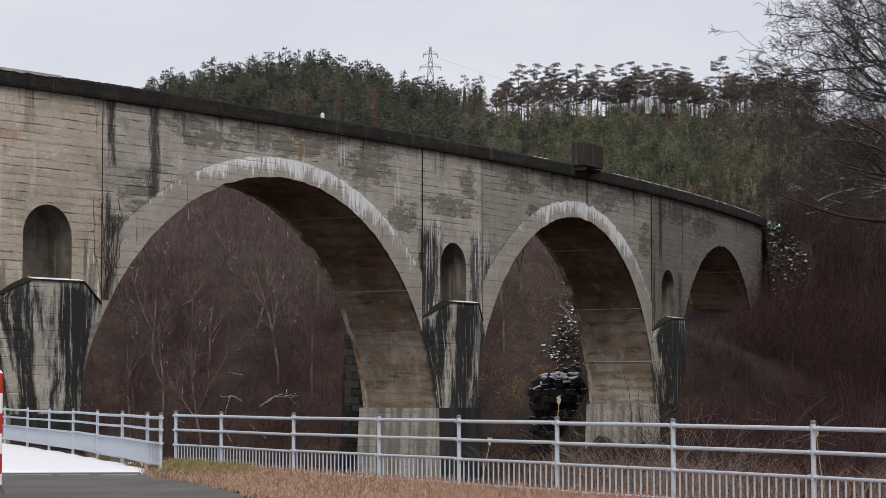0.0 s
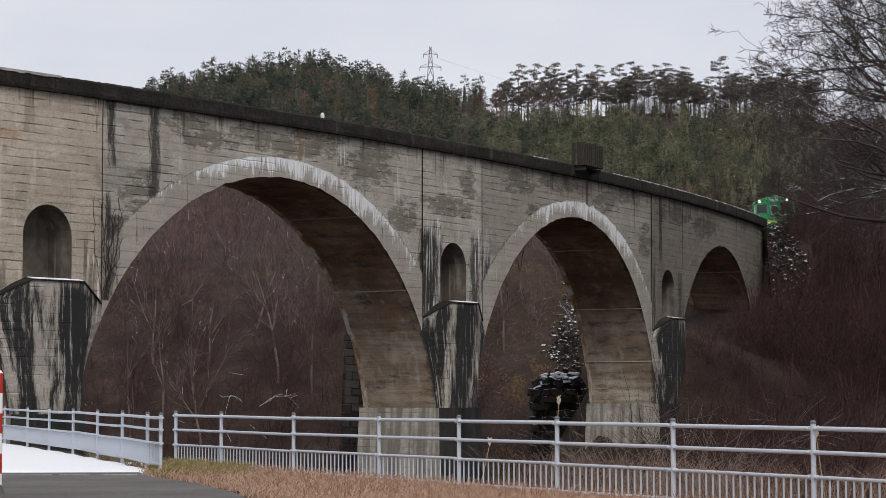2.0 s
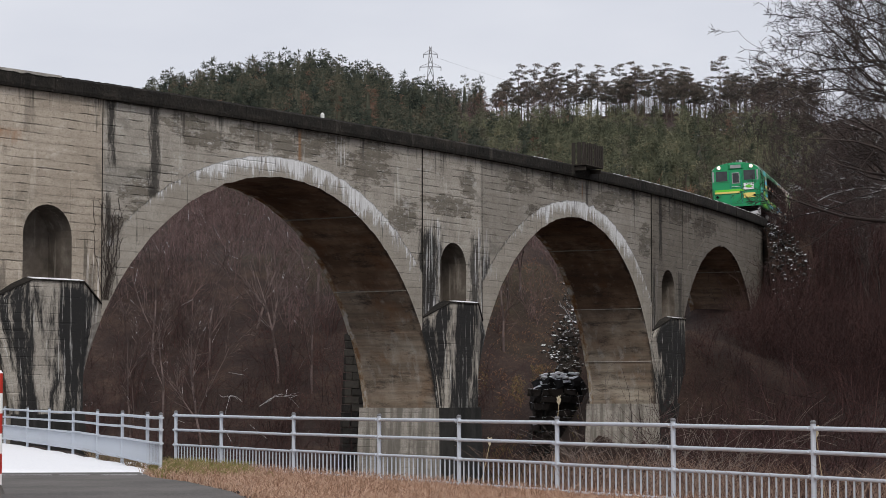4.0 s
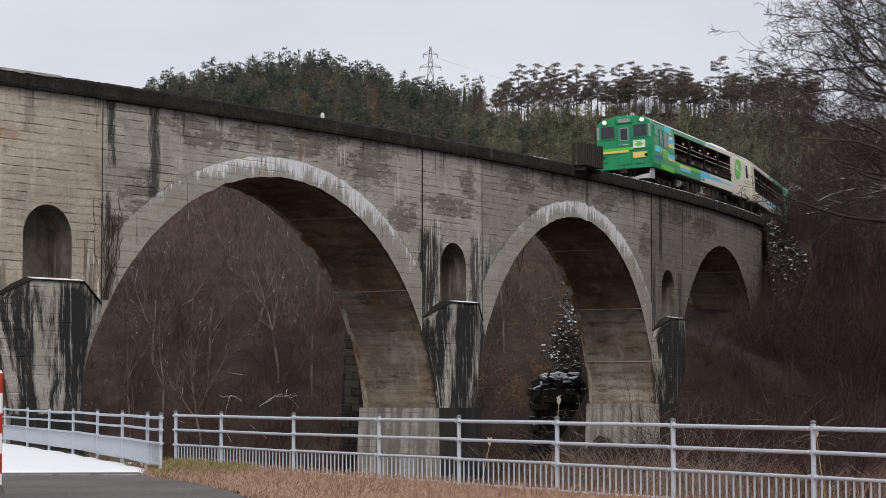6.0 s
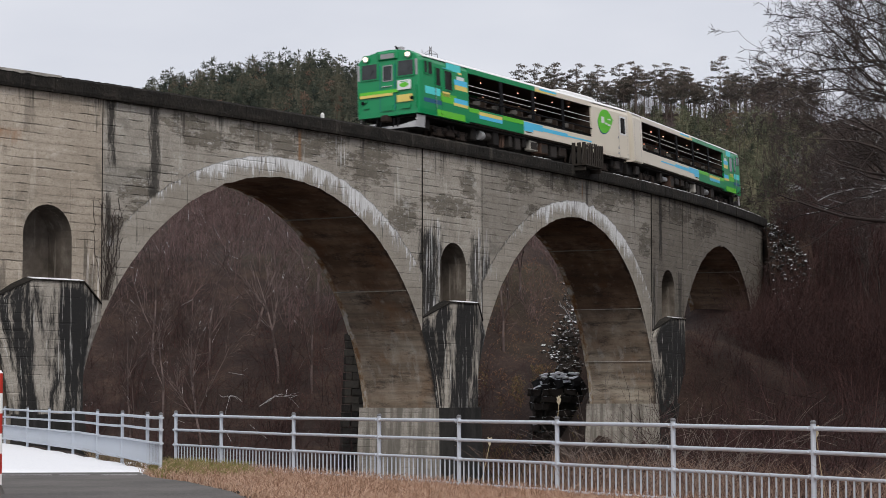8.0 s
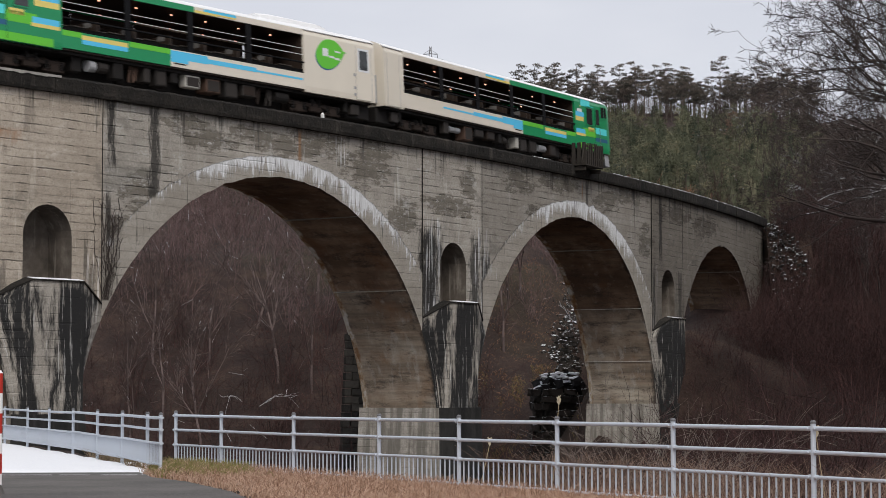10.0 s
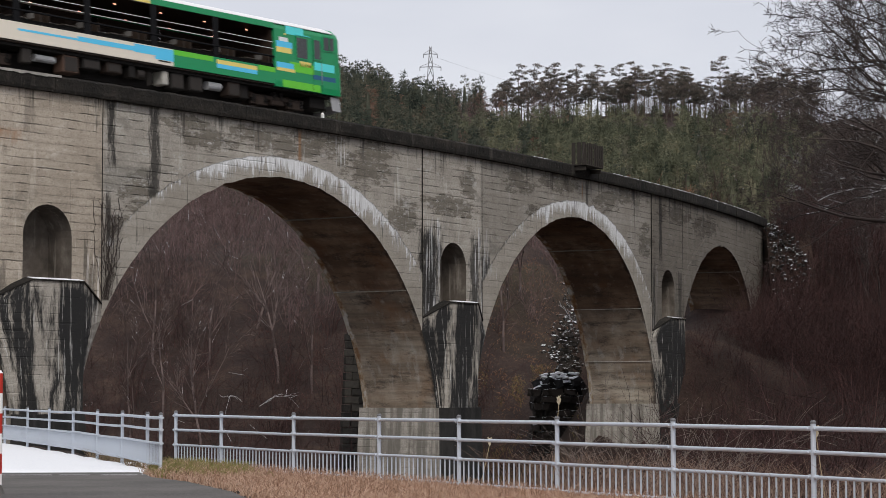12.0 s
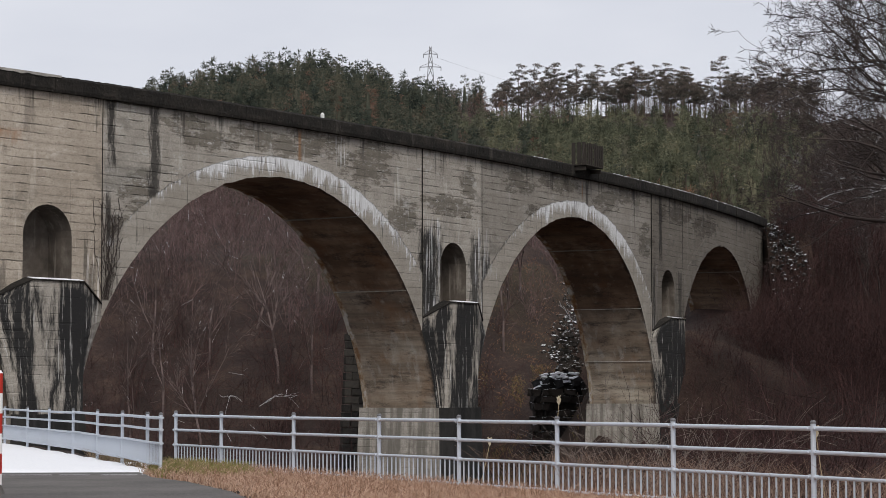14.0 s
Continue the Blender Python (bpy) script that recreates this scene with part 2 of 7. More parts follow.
def make_ring():
    """Arch ring face: lime runs from the upper edge down. UV: u along the arc in metres, v 0 at the intrados, 1 at the extrados; the ring's crown lies at u 0."""
    k = Nodes(mat("lime_streaked_arch_ring_concrete", 0.85))
    co, col, h = concrete_base(k)
    uv = k.coord("UV")
    u, v = k.axis(uv, 0), k.axis(uv, 1)
    run = k.noise(k.coord(scale=(5.5, 5.5, 0.5)), 1.0, 7, 0.8)
    thin = k.noise(k.coord(scale=(13.0, 13.0, 0.7), loc=(1, 5, 2)), 1.0, 5, 0.75)
    broad = k.noise(k.coord("UV", (0.55, 0.0, 1), (4, 0, 0)), 1.0, 4, 0.65)
    near = k.ramp(k.math("ABSOLUTE", k.math("MULTIPLY", k.math("ADD", u, 1.5), 0.1)), (0.28, 1.0), (0.85, 0.0))
    col = k.mix(0.25, col, (0.2, 0.175, 0.14))
    level = k.math("ADD", k.math("MULTIPLY", run, 0.95), k.math("ADD", k.math("MULTIPLY", v, 0.26), k.math("ADD", k.math("MULTIPLY", broad, 0.75), k.math("SUBTRACT", k.math("MULTIPLY", near, 0.24), 0.22))))
    wash = k.ramp(level, (0.9, 0.0), (1.06, 0.6))
    col = k.mix(wash, col, (0.45, 0.455, 0.46))
    m = k.math("MULTIPLY", k.ramp(level, (0.98, 0.0), (1.08, 1.0)), k.ramp(thin, (0.38, 0.25), (0.56, 1.0)))
    col = k.mix(k.math("MULTIPLY", m, 0.9), col, (0.78, 0.785, 0.8))
    dk = k.ramp(k.noise(k.coord(scale=(6.0, 6.0, 0.35), loc=(11, 3, 0)), 1.0, 5, 0.75), (0.6, 0.0), (0.67, 0.85))
    col = k.mix(dk, col, (0.03, 0.029, 0.028))
    # ragged dark outer edge: the crack plus the raised line's shadow, put into colour
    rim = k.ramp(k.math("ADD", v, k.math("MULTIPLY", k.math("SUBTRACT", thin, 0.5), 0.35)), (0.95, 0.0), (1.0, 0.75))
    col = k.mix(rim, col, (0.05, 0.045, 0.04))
    return k.done(col, h, 0.6, 0.04)


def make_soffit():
    k = Nodes(mat("dark_brown_soffit_concrete", 0.9))
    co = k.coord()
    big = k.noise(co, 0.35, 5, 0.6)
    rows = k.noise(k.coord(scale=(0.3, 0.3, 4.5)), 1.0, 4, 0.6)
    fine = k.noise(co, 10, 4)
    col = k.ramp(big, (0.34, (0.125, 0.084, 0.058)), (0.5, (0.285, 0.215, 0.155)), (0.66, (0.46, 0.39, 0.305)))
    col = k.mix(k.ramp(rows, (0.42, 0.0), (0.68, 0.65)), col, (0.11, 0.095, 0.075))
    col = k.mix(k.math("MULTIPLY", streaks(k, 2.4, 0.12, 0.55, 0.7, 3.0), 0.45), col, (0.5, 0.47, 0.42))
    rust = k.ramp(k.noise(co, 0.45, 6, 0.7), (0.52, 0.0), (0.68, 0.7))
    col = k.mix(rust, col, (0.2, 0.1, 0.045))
    # the upper pour is browner and darker than the lower
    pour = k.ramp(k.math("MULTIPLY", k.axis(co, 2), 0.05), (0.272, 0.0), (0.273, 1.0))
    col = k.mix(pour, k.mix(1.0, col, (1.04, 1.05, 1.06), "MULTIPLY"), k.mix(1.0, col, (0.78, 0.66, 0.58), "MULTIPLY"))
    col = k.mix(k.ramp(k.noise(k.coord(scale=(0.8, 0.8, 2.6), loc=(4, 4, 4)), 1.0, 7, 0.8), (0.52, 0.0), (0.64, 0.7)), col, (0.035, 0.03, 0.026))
    # lime and rust over the back edge, the front edge ragged dark; UV: v 0 at the front edge, 1 at the back
    v = k.axis(k.coord("UV"), 1)
    rough = k.noise(k.coord(scale=(1.6, 1.6, 1.0), loc=(6, 0, 2)), 1.0, 6, 0.75)
    back = k.ramp(k.math("ADD", v, k.math("MULTIPLY", k.math("SUBTRACT", rough, 0.5), 0.12)), (0.925, 0.0), (0.95, 0.85))
    wash = k.ramp(k.noise(k.coord(scale=(2.0, 2.0, 0.8), loc=(1, 8, 2)), 1.0, 5, 0.7), (0.42, (0.22, 0.11, 0.045)), (0.52, (0.42, 0.33, 0.23)), (0.62, (0.62, 0.59, 0.54)))
    col = k.mix(back, col, wash)
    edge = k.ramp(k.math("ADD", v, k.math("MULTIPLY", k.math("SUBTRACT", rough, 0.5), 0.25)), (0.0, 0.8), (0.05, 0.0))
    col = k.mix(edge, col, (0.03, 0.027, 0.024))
    return k.done(col, k.math("ADD", rows, k.math("MULTIPLY", fine, 0.4)), 0.6, 0.04)


def make_pier_face():
    """Pier front: black algae and white lime runs. UV: u across, v depth in metres under the ledge."""
    k = Nodes(mat("black_streaked_pier_concrete", 0.85))
    co, col, h = concrete_base(k, 0.0, 0.25)
    uv = k.coord("UV")
    v = k.axis(uv, 1)
    run = k.math("ADD", k.noise(k.coord("UV", (0.9, 0.13, 1)), 1.0, 7, 0.7, 0.3), k.math("MULTIPLY", k.math("SUBTRACT", k.noise(k.coord("UV", (7.0, 1.1, 1), (5, 2, 0)), 1.0, 6, 0.8), 0.5), 0.3))
    wet = k.ramp(k.math("ADD", run, k.math("MULTIPLY", k.ramp(v, (0.0, 0.0), (0.35, 0.05)), 1.0)), (0.46, 0.0), (0.54, 1.0))
    col = k.mix(k.math("MULTIPLY", wet, 0.97), col, (0.010, 0.010, 0.011))
    lime = k.ramp(k.noise(k.coord("UV", (6.5, 0.3, 1), (2, 7, 0)), 1.0, 6, 0.75), (0.575, 0.0), (0.64, 1.0))
    col = k.mix(k.math("MULTIPLY", lime, 0.8), col, (0.6, 0.59, 0.56))
    return k.done(col, h, 0.6, 0.04)


def make_plinth_side():
    k = Nodes(mat("pale_streaked_plinth_concrete", 0.9))
    co, col, h = concrete_base(k, 0.0, 0.4)
    col = k.mix(k.math("MULTIPLY", streaks(k, 3.2, 0.2, 0.47, 0.6, 6.0), 0.8), col, (0.13, 0.118, 0.1))
    col = k.mix(k.ramp(k.noise(co, 0.8, 7, 0.75), (0.5, 0.0), (0.6, 0.6)), col, (0.16, 0.145, 0.125))
    return k.done(col, h, 0.5, 0.03)


def make_dark_plinth():
    k = Nodes(mat("blackened_plinth_concrete", 0.9))
    co = k.coord()
    n = k.noise(k.coord(scale=(1.5, 1.5, 0.5)), 1.0, 6, 0.65)
    st = streaks(k, 3.0, 0.15, 0.55, 0.75, 2.0)
    col = k.ramp(n, (0.35, (0.008, 0.008, 0.008)), (0.7, (0.034, 0.032, 0.03)))
    col = k.mix(k.math("MULTIPLY", st, 0.12), col, (0.3, 0.29, 0.27))
    return k.done(col, k.noise(co, 8, 4), 0.5, 0.03)


def make_coping():
    k = Nodes(mat("black_mossy_coping_concrete", 0.95))
    co = k.coord()
    n = k.noise(k.coord(scale=(0.9, 0.9, 1.6)), 1.0, 6, 0.7)
    f = k.noise(co, 9, 4)
    col = k.ramp(n, (0.35, (0.008, 0.007, 0.006)), (0.55, (0.017, 0.0145, 0.012)), (0.75, (0.045, 0.038, 0.031)))
    st = streaks(k, 2.2, 0.25, 0.6, 0.75, 9.0)
    col = k.mix(k.math("MULTIPLY", st, 0.4), col, (0.16, 0.14, 0.12))
    col = k.mix(k.ramp(k.noise(k.coord(scale=(1, 1, 2.2)), 3.2, 6, 0.75), (0.6, 0.0), (0.7, 0.4)), col, (0.09, 0.07, 0.05))
    col = k.mix(k.ramp(k.noise(co, 17, 4, 0.7), (0.64, 0.0), (0.7, 0.55)), col, (0.28, 0.26, 0.23))
    return k.done(col, k.math("ADD", f, n), 0.9, 0.05)


# inside of the niches: the recess's shade is put into a darker concrete colour
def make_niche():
    k = Nodes(mat("shade_dark_niche_concrete", 0.95))
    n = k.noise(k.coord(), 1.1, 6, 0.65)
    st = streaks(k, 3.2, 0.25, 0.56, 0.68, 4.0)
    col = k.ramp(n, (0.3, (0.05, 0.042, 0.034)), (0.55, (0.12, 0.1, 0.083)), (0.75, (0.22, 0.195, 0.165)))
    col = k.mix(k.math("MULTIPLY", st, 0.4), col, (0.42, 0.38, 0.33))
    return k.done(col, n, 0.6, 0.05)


M_NICHE = make_niche()
M_PLSIDE = make_plinth_side()
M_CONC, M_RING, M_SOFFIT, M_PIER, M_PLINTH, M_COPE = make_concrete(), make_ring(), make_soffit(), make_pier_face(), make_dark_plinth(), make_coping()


def make_snow(name="patchy_snow", bare=(0.09, 0.07, 0.045), lo=0.38, hi=0.46, scale=0.9):
    k = Nodes(mat(name, 0.7))
    co = k.coord()
    n = k.noise(co, scale, 6, 0.7)
    f = k.noise(co, 18, 4)
    sn = k.ramp(f, (0.3, (0.74, 0.75, 0.78)), (0.7, (0.86, 0.86, 0.87)))
    col = k.mix(k.ramp(n, (lo, 0.0), (hi, 1.0)), bare, sn)
    return k.done(col, k.math("ADD", n, k.math("MULTIPLY", f, 0.3)), 0.5, 0.05)


def make_asphalt():
    k = Nodes(mat("damp_grey_asphalt", 0.75))
    co = k.coord()
    n = k.noise(co, 0.5, 5, 0.6)
    f = k.noise(co, 22, 6, 0.8)
    col = k.ramp(n, (0.3, (0.05, 0.0455, 0.042)), (0.7, (0.128, 0.116, 0.106)))
    col = k.mix(k.ramp(f, (0.48, 0.0), (0.7, 0.6)), col, (0.22, 0.205, 0.19))
    return k.done(col, f, 0.4, 0.01)


def make_ground():
    """Hillside litter, reddish brown with olive and straw patches."""
    k = Nodes(mat("leaf_litter_ground", 0.95))
    co = k.coord()
    big = k.noise(co, 0.035, 5, 0.6)
    mid = k.noise(co, 0.5, 6, 0.7)
    f = k.noise(co, 5, 5, 0.7)
    col = k.ramp(k.math("ADD", k.math("MULTIPLY", mid, 0.6), k.math("MULTIPLY", f, 0.4)), (0.3, (0.012, 0.0075, 0.0065)), (0.5, (0.032, 0.019, 0.015)), (0.72, (0.09, 0.056, 0.04)))
    col = k.mix(k.ramp(big, (0.52, 0.0), (0.68, 0.5)), col, (0.06, 0.055, 0.022))
    return k.done(col, f, 0.8, 0.15)


M_SNOW = make_snow()
M_ASPHALT, M_GROUND = make_asphalt(), make_ground()
M_RAIL = plain("rusty_rail_steel", (0.13, 0.08, 0.055), 0.6, 0.6)
M_SLEEPER = plain("grey_sleeper_concrete", (0.26, 0.25, 0.235), 0.9)


def make_ballast():
    k = Nodes(mat("brown_track_ballast", 0.95))
    co = k.coord()
    t = k.n.new("ShaderNodeTexVoronoi")
    t.inputs["Scale"].default_value = 14
    k.l.new(co, t.inputs["Vector"])
    col = k.mix(k.noise(co, 2, 5), (0.06, 0.05, 0.042), (0.24, 0.21, 0.18))
    col = k.mix(0.5, col, k.ramp(t.outputs["Color"], (0.2, 0.05), (0.8, 0.3)))
    return k.done(col, t.outputs["Distance"], 0.8, 0.04)


M_BALLAST = make_ballast()


# ---------------------------------------------------------------- mesh helpers
def mesh_ob(name, verts, faces, material=None, parent=None, label="", smooth=False):
    me = bpy.data.meshes.new(name)
    me.from_pydata([tuple(v) for v in verts], [], [tuple(f) for f in faces])
    for m in material if isinstance(material, (list, tuple)) else [material]:
        if m:
            me.materials.append(m)
    if smooth:
        me.polygons.foreach_set("use_smooth", [True] * len(me.polygons))
    me.update()
    ob = new(name, me)
    if parent is not None:
        ob.parent = parent
    if label:
        tagged(ob, label)
    return ob


def part(name, bm, material, parent=None, label="", smooth=False):
    """Links a bmesh as one mesh object under a thing or a part."""
    me = bpy.data.meshes.new(name)
    bm.normal_update()
    bm.to_mesh(me)
    bm.free()
    for m in material if isinstance(material, (list, tuple)) else [material]:
        me.materials.append(m)
    if smooth:
        me.polygons.foreach_set("use_smooth", [True] * len(me.polygons))
    ob = new(name, me)
    if parent is not None:
        ob.parent = parent
    if label:
        tagged(ob, label)
    return ob


def share(name, me, parent, m):
    """Another object on the same mesh."""
    ob = new(name, me)
    ob.parent = parent
    ob.matrix_basis = m
    return ob


def thing(name, label, category, group="", m=None, kind=""):
    e = new(name)
    e.empty_display_size = 0.2
    if m is not None:
        e.matrix_basis = m
    return tagged(e, label, category, group, kind)


def box_bm(bm, lo, hi, bevel=0.0, mi=0):
    c = [(lo[i] + hi[i]) / 2 for i in range(3)]
    d = [hi[i] - lo[i] for i in range(3)]
    r = bmesh.ops.create_cube(bm, size=1.0, matrix=Matrix.Translation(c) @ Matrix.Diagonal((*d, 1)))
    vs = r["verts"]
    for f in {f for v in vs for f in v.link_faces}:
        f.material_index = mi
    if bevel:
        es = list({e for v in vs for e in v.link_edges})
        bmesh.ops.bevel(bm, geom=es, offset=bevel, segments=1, affect="EDGES", profile=0.5)


def cyl_bm(bm, p0, p1, r0, r1=None, n=10, caps=True):
    r1 = r0 if r1 is None else r1
    p0, p1 = Vector(p0), Vector(p1)
    q = (p1 - p0).to_track_quat("Z", "Y").to_matrix().to_4x4()
    m = Matrix.Translation((p0 + p1) / 2) @ q
    return bmesh.ops.create_cone(bm, cap_ends=caps, segments=n, radius1=r0, radius2=r1, depth=(p1 - p0).length, matrix=m)["verts"]


def box(name, lo, hi, material, parent=None, label="", bevel=0.01):
    bm = bmesh.new()
    box_bm(bm, lo, hi, bevel)
    return part(name, bm, material, parent, label)


def rod(name, p0, p1, r, material, parent=None, label="", n=10, r1=None):
    bm = bmesh.new()
    cyl_bm(bm, p0, p1, r, r1, n)
    return part(name, bm, material, parent, label, smooth=False)


def prisms(segs, sides=3):
    """Tapered prisms round line segments: array (n, 8) of p0, p1, r0, r1. Returns verts and quad faces."""
    a = np.asarray(segs, float)
    p0, p1, r0, r1 = a[:, 0:3], a[:, 3:6], a[:, 6], a[:, 7]
    d = p1 - p0
    d /= np.maximum(np.linalg.norm(d, axis=1, keepdims=True), 1e-9)
    ref = np.where(np.abs(d[:, 2:3]) > 0.9, np.array([[1.0, 0, 0]]), np.array([[0, 0, 1.0]]))
    u = np.cross(d, ref)
    u /= np.linalg.norm(u, axis=1, keepdims=True)
    w = np.cross(d, u)
    vs = []
    for p, r in ((p0, r0), (p1, r1)):
        for i in range(sides):
            t = 2 * math.pi * i / sides
            vs.append(p + (u * math.cos(t) + w * math.sin(t)) * r[:, None])
    v = np.stack(vs, 1).reshape(-1, 3)
    base = (np.arange(len(a)) * 2 * sides)[:, None]
    f = []
    for i in range(sides):
        j = (i + 1) % sides
        f.append(base + np.array([[i, j, sides + j, sides + i]]))
    return v, np.concatenate(f, 0)


def big_mesh(name, v, f, material, smooth=False):
    """A mesh from numpy arrays; f has one row a face."""
    me = bpy.data.meshes.new(name)
    n = f.shape[1]
    me.vertices.add(len(v))
    me.vertices.foreach_set("co", np.asarray(v, np.float32).ravel())
    me.loops.add(f.size)
    me.loops.foreach_set("vertex_index", np.asarray(f, np.int32).ravel())
    me.polygons.add(len(f))
    me.polygons.foreach_set("loop_start", np.arange(len(f), dtype=np.int32) * n)
    if smooth:
        me.polygons.foreach_set("use_smooth", np.ones(len(f), bool))
    for m in material if isinstance(material, (list, tuple)) else [material]:
        me.materials.append(m)
    me.update(calc_edges=True)
    return me


def scatter(v, f, places, turns, sizes):
    """Many turned, scaled copies of one mesh as one pair of arrays. sizes: (n, 3)."""
    n = len(places)
    c, s = np.cos(turns)[:, None], np.sin(turns)[:, None]
    w = v[None] * sizes[:, None, :]
    x = w[..., 0] * c - w[..., 1] * s
    y = w[..., 0] * s + w[..., 1] * c
    out = np.stack([x, y, w[..., 2]], -1) + places[:, None, :]
    return out.reshape(-1, 3), (f[None] + (np.arange(n) * len(v))[:, None, None]).reshape(-1, f.shape[1])

# ---------------------------------------------------------------- the line of the railway
# distance s runs with the train; heading in degrees
S_AX = np.linspace(-150, 125, 2751)
_h = np.radians(-116.5044 - 0.2986 * S_AX - 0.000337 * S_AX**2)
_ds = S_AX[1] - S_AX[0]
_cx = np.concatenate([[0], np.cumsum((np.cos(_h[1:]) + np.cos(_h[:-1])) / 2 * _ds)])
_cy = np.concatenate([[0], np.cumsum((np.sin(_h[1:]) + np.sin(_h[:-1])) / 2 * _ds)])
_i0 = int(np.argmin(np.abs(S_AX)))
LINE_X, LINE_Y = _cx - _cx[_i0] + 5.7029, _cy - _cy[_i0] + 101.0613
RAIL0, GRADE = 10.1814 + EYE_Z, -0.0032


def line(s):
    """Middle of the track at rail level, and its heading."""
    return np.array([np.interp(s, S_AX, LINE_X), np.interp(s, S_AX, LINE_Y), RAIL0 + GRADE * s]), float(np.interp(s, S_AX, _h))


def B(s, lat, z):
    """World place: s along the line, lat metres to the left of travel, z above the rail."""
    p, h = line(s)
    return Vector((p[0] - math.sin(h) * lat, p[1] + math.cos(h) * lat, p[2] + z))


def frange(a, b, step):
    n = max(1, int(math.ceil(abs(b - a) / step)))
    return [a + (b - a) * i / n for i in range(n + 1)]


def sweep(name, s0, s1, section, material, parent=None, label="", step=1.5, ends=True):
    """A closed section [(lat, z), ...] carried along the line."""
    vs, fs = [], []
    ss = frange(s0, s1, step)
    n = len(section(s0) if callable(section) else section)
    for s in ss:
        for lat, z in section(s) if callable(section) else section:
            vs.append(B(s, lat, z))
    for i in range(len(ss) - 1):
        for j in range(n):
            k = (j + 1) % n
            fs.append((i * n + j, i * n + k, (i + 1) * n + k, (i + 1) * n + j))
    if ends:
        fs += [tuple(range(n))[::-1], tuple(range((len(ss) - 1) * n, len(ss) * n))]
    ob = mesh_ob(name, vs, fs, material, parent, label)
    fix_normals(ob.data)
    return ob


def fix_normals(me):
    bm = bmesh.new()
    bm.from_mesh(me)
    bmesh.ops.recalc_face_normals(bm, faces=bm.faces)
    bm.to_mesh(me)
    bm.free()


# ---------------------------------------------------------------- the arch bridge
FRONT, BACK, TOPZ, SPRING, FOOT = 2.1, -1.3, -0.52, -10.65, -14.6
# arches: middle, centre height, radius; the seen three and the two that carry on towards the station
ARCHES = [(70.6, -12.3, 9.9), (48.4, -12.3, 9.9), (26.04, -12.47, 10.1), (3.5, -12.05, 9.75), (-18.14, -11.25, 8.93)]
PIERS = [(59.5, 2.3), (37.2, 2.28), (14.8, 2.3), (-8.1, 2.4)]
S_END, S_FAR = 84.0, -28.0


def soffit_half(a, z):
    c, cz, r = a
    return math.sqrt(max(0.0, r * r - (z - cz) ** 2)) if z > cz else r


def ring(arch, lo, hi, parent, limed):
    """Arch ring between the pier joints lo < s < hi; front, back, soffit and back of the ring."""
    c, cz, r = arch
    ro, co = r + 2.35, cz - 1.62
    a0, a1 = math.asin(max(-1, (lo - c) / r)), math.asin(min(1, (hi - c) / r))
    n = 110
    flat = []
    bm = bmesh.new()
    uvl = bm.loops.layers.uv.new("UVMap")
    rows = []
    for i in range(n + 1):
        a = a0 + (a1 - a0) * i / n
        si, zi = c + r * math.sin(a), cz + r * math.cos(a)
        # the outer edge on the same ray from the centre, held back at the pier joint
        b = math.asin(max(-1, min(1, math.sin(a) * (ro - 1.62 * 0.55) / ro)))
        so, zo = c + ro * math.sin(b), co + ro * math.cos(b)
        if so < lo or so > hi:
            so = min(max(so, lo), hi)
            zo = max(zi + 0.02, co + math.sqrt(max(0, ro * ro - (so - c) ** 2)) if abs(so - c) < ro else zi)
        zo += 0.09 * noise.noise((si * 2.3, 5, 1)) + 0.05 * noise.noise((si * 7, 2, 1))
        chip = 0.05 * noise.noise((si * 1.7, 0, 3)) + 0.03 * noise.noise((si * 6, 1, 3))
        flat.append(((si, zi), (so, zo), (so, zo), (si, zi)))
        rows.append((a * r, [bm.verts.new(B(si, FRONT + 0.025, zi + chip)), bm.verts.new(B(so, FRONT + 0.025, zo)), bm.verts.new(B(so, BACK - 0.05, zo)), bm.verts.new(B(si, BACK - 0.05, zi - chip))]))
    for i, ((u0, p), (u1, q)) in enumerate(zip(rows, rows[1:])):
        for j, mi in ((0, 0), (1, 0), (2, 0), (3, 1)):
            k = (j + 1) % 4
            f = bm.faces.new((p[j], p[k], q[k], q[j]))
            f.material_index = mi
            for lp, uv in zip(f.loops, ((u0, (0, 1, 1, 0)[j]), (u0, (0, 1, 1, 0)[k]), (u1, (0, 1, 1, 0)[k]), (u1, (0, 1, 1, 0)[j]))):
                lp[uvl].uv = uv
            if not limed:
                for lp, uv in zip(f.loops, (flat[i][j], flat[i][k], flat[i + 1][k], flat[i + 1][j])):
                    lp[uvl].uv = uv
            if j == 3:
                # across the soffit: 1 at the back edge, 0 at the front
                for lp, uv in zip(f.loops, ((u0, 1), (u0, 0), (u1, 0), (u1, 1))):
                    lp[uvl].uv = uv
    bm.faces.new(rows[0][1][::-1])
    bm.faces.new(rows[-1][1])
    bmesh.ops.recalc_face_normals(bm, faces=bm.faces)
    # pale pour joints across the soffit
    for zj in (-3.45, -6.1, -8.6):
        if zj < cz + r * math.cos(a0) or r * r < (zj - cz) ** 2:
            continue
        sj = math.sqrt(r * r - (zj - cz) ** 2)
        for sg in (1, -1):
            if lo < c + sg * sj < hi:
                q = [(c + sg * (sj - 0.025), zj - 0.03), (c + sg * (sj + 0.02), zj + 0.035), (c + sg * (sj + 0.2), zj + 0.1), (c + sg * (sj + 0.2), zj - 0.05)]
                vs = [B(s_, l_, z_) for l_ in (FRONT - 0.02, BACK + 0.02) for s_, z_ in q]
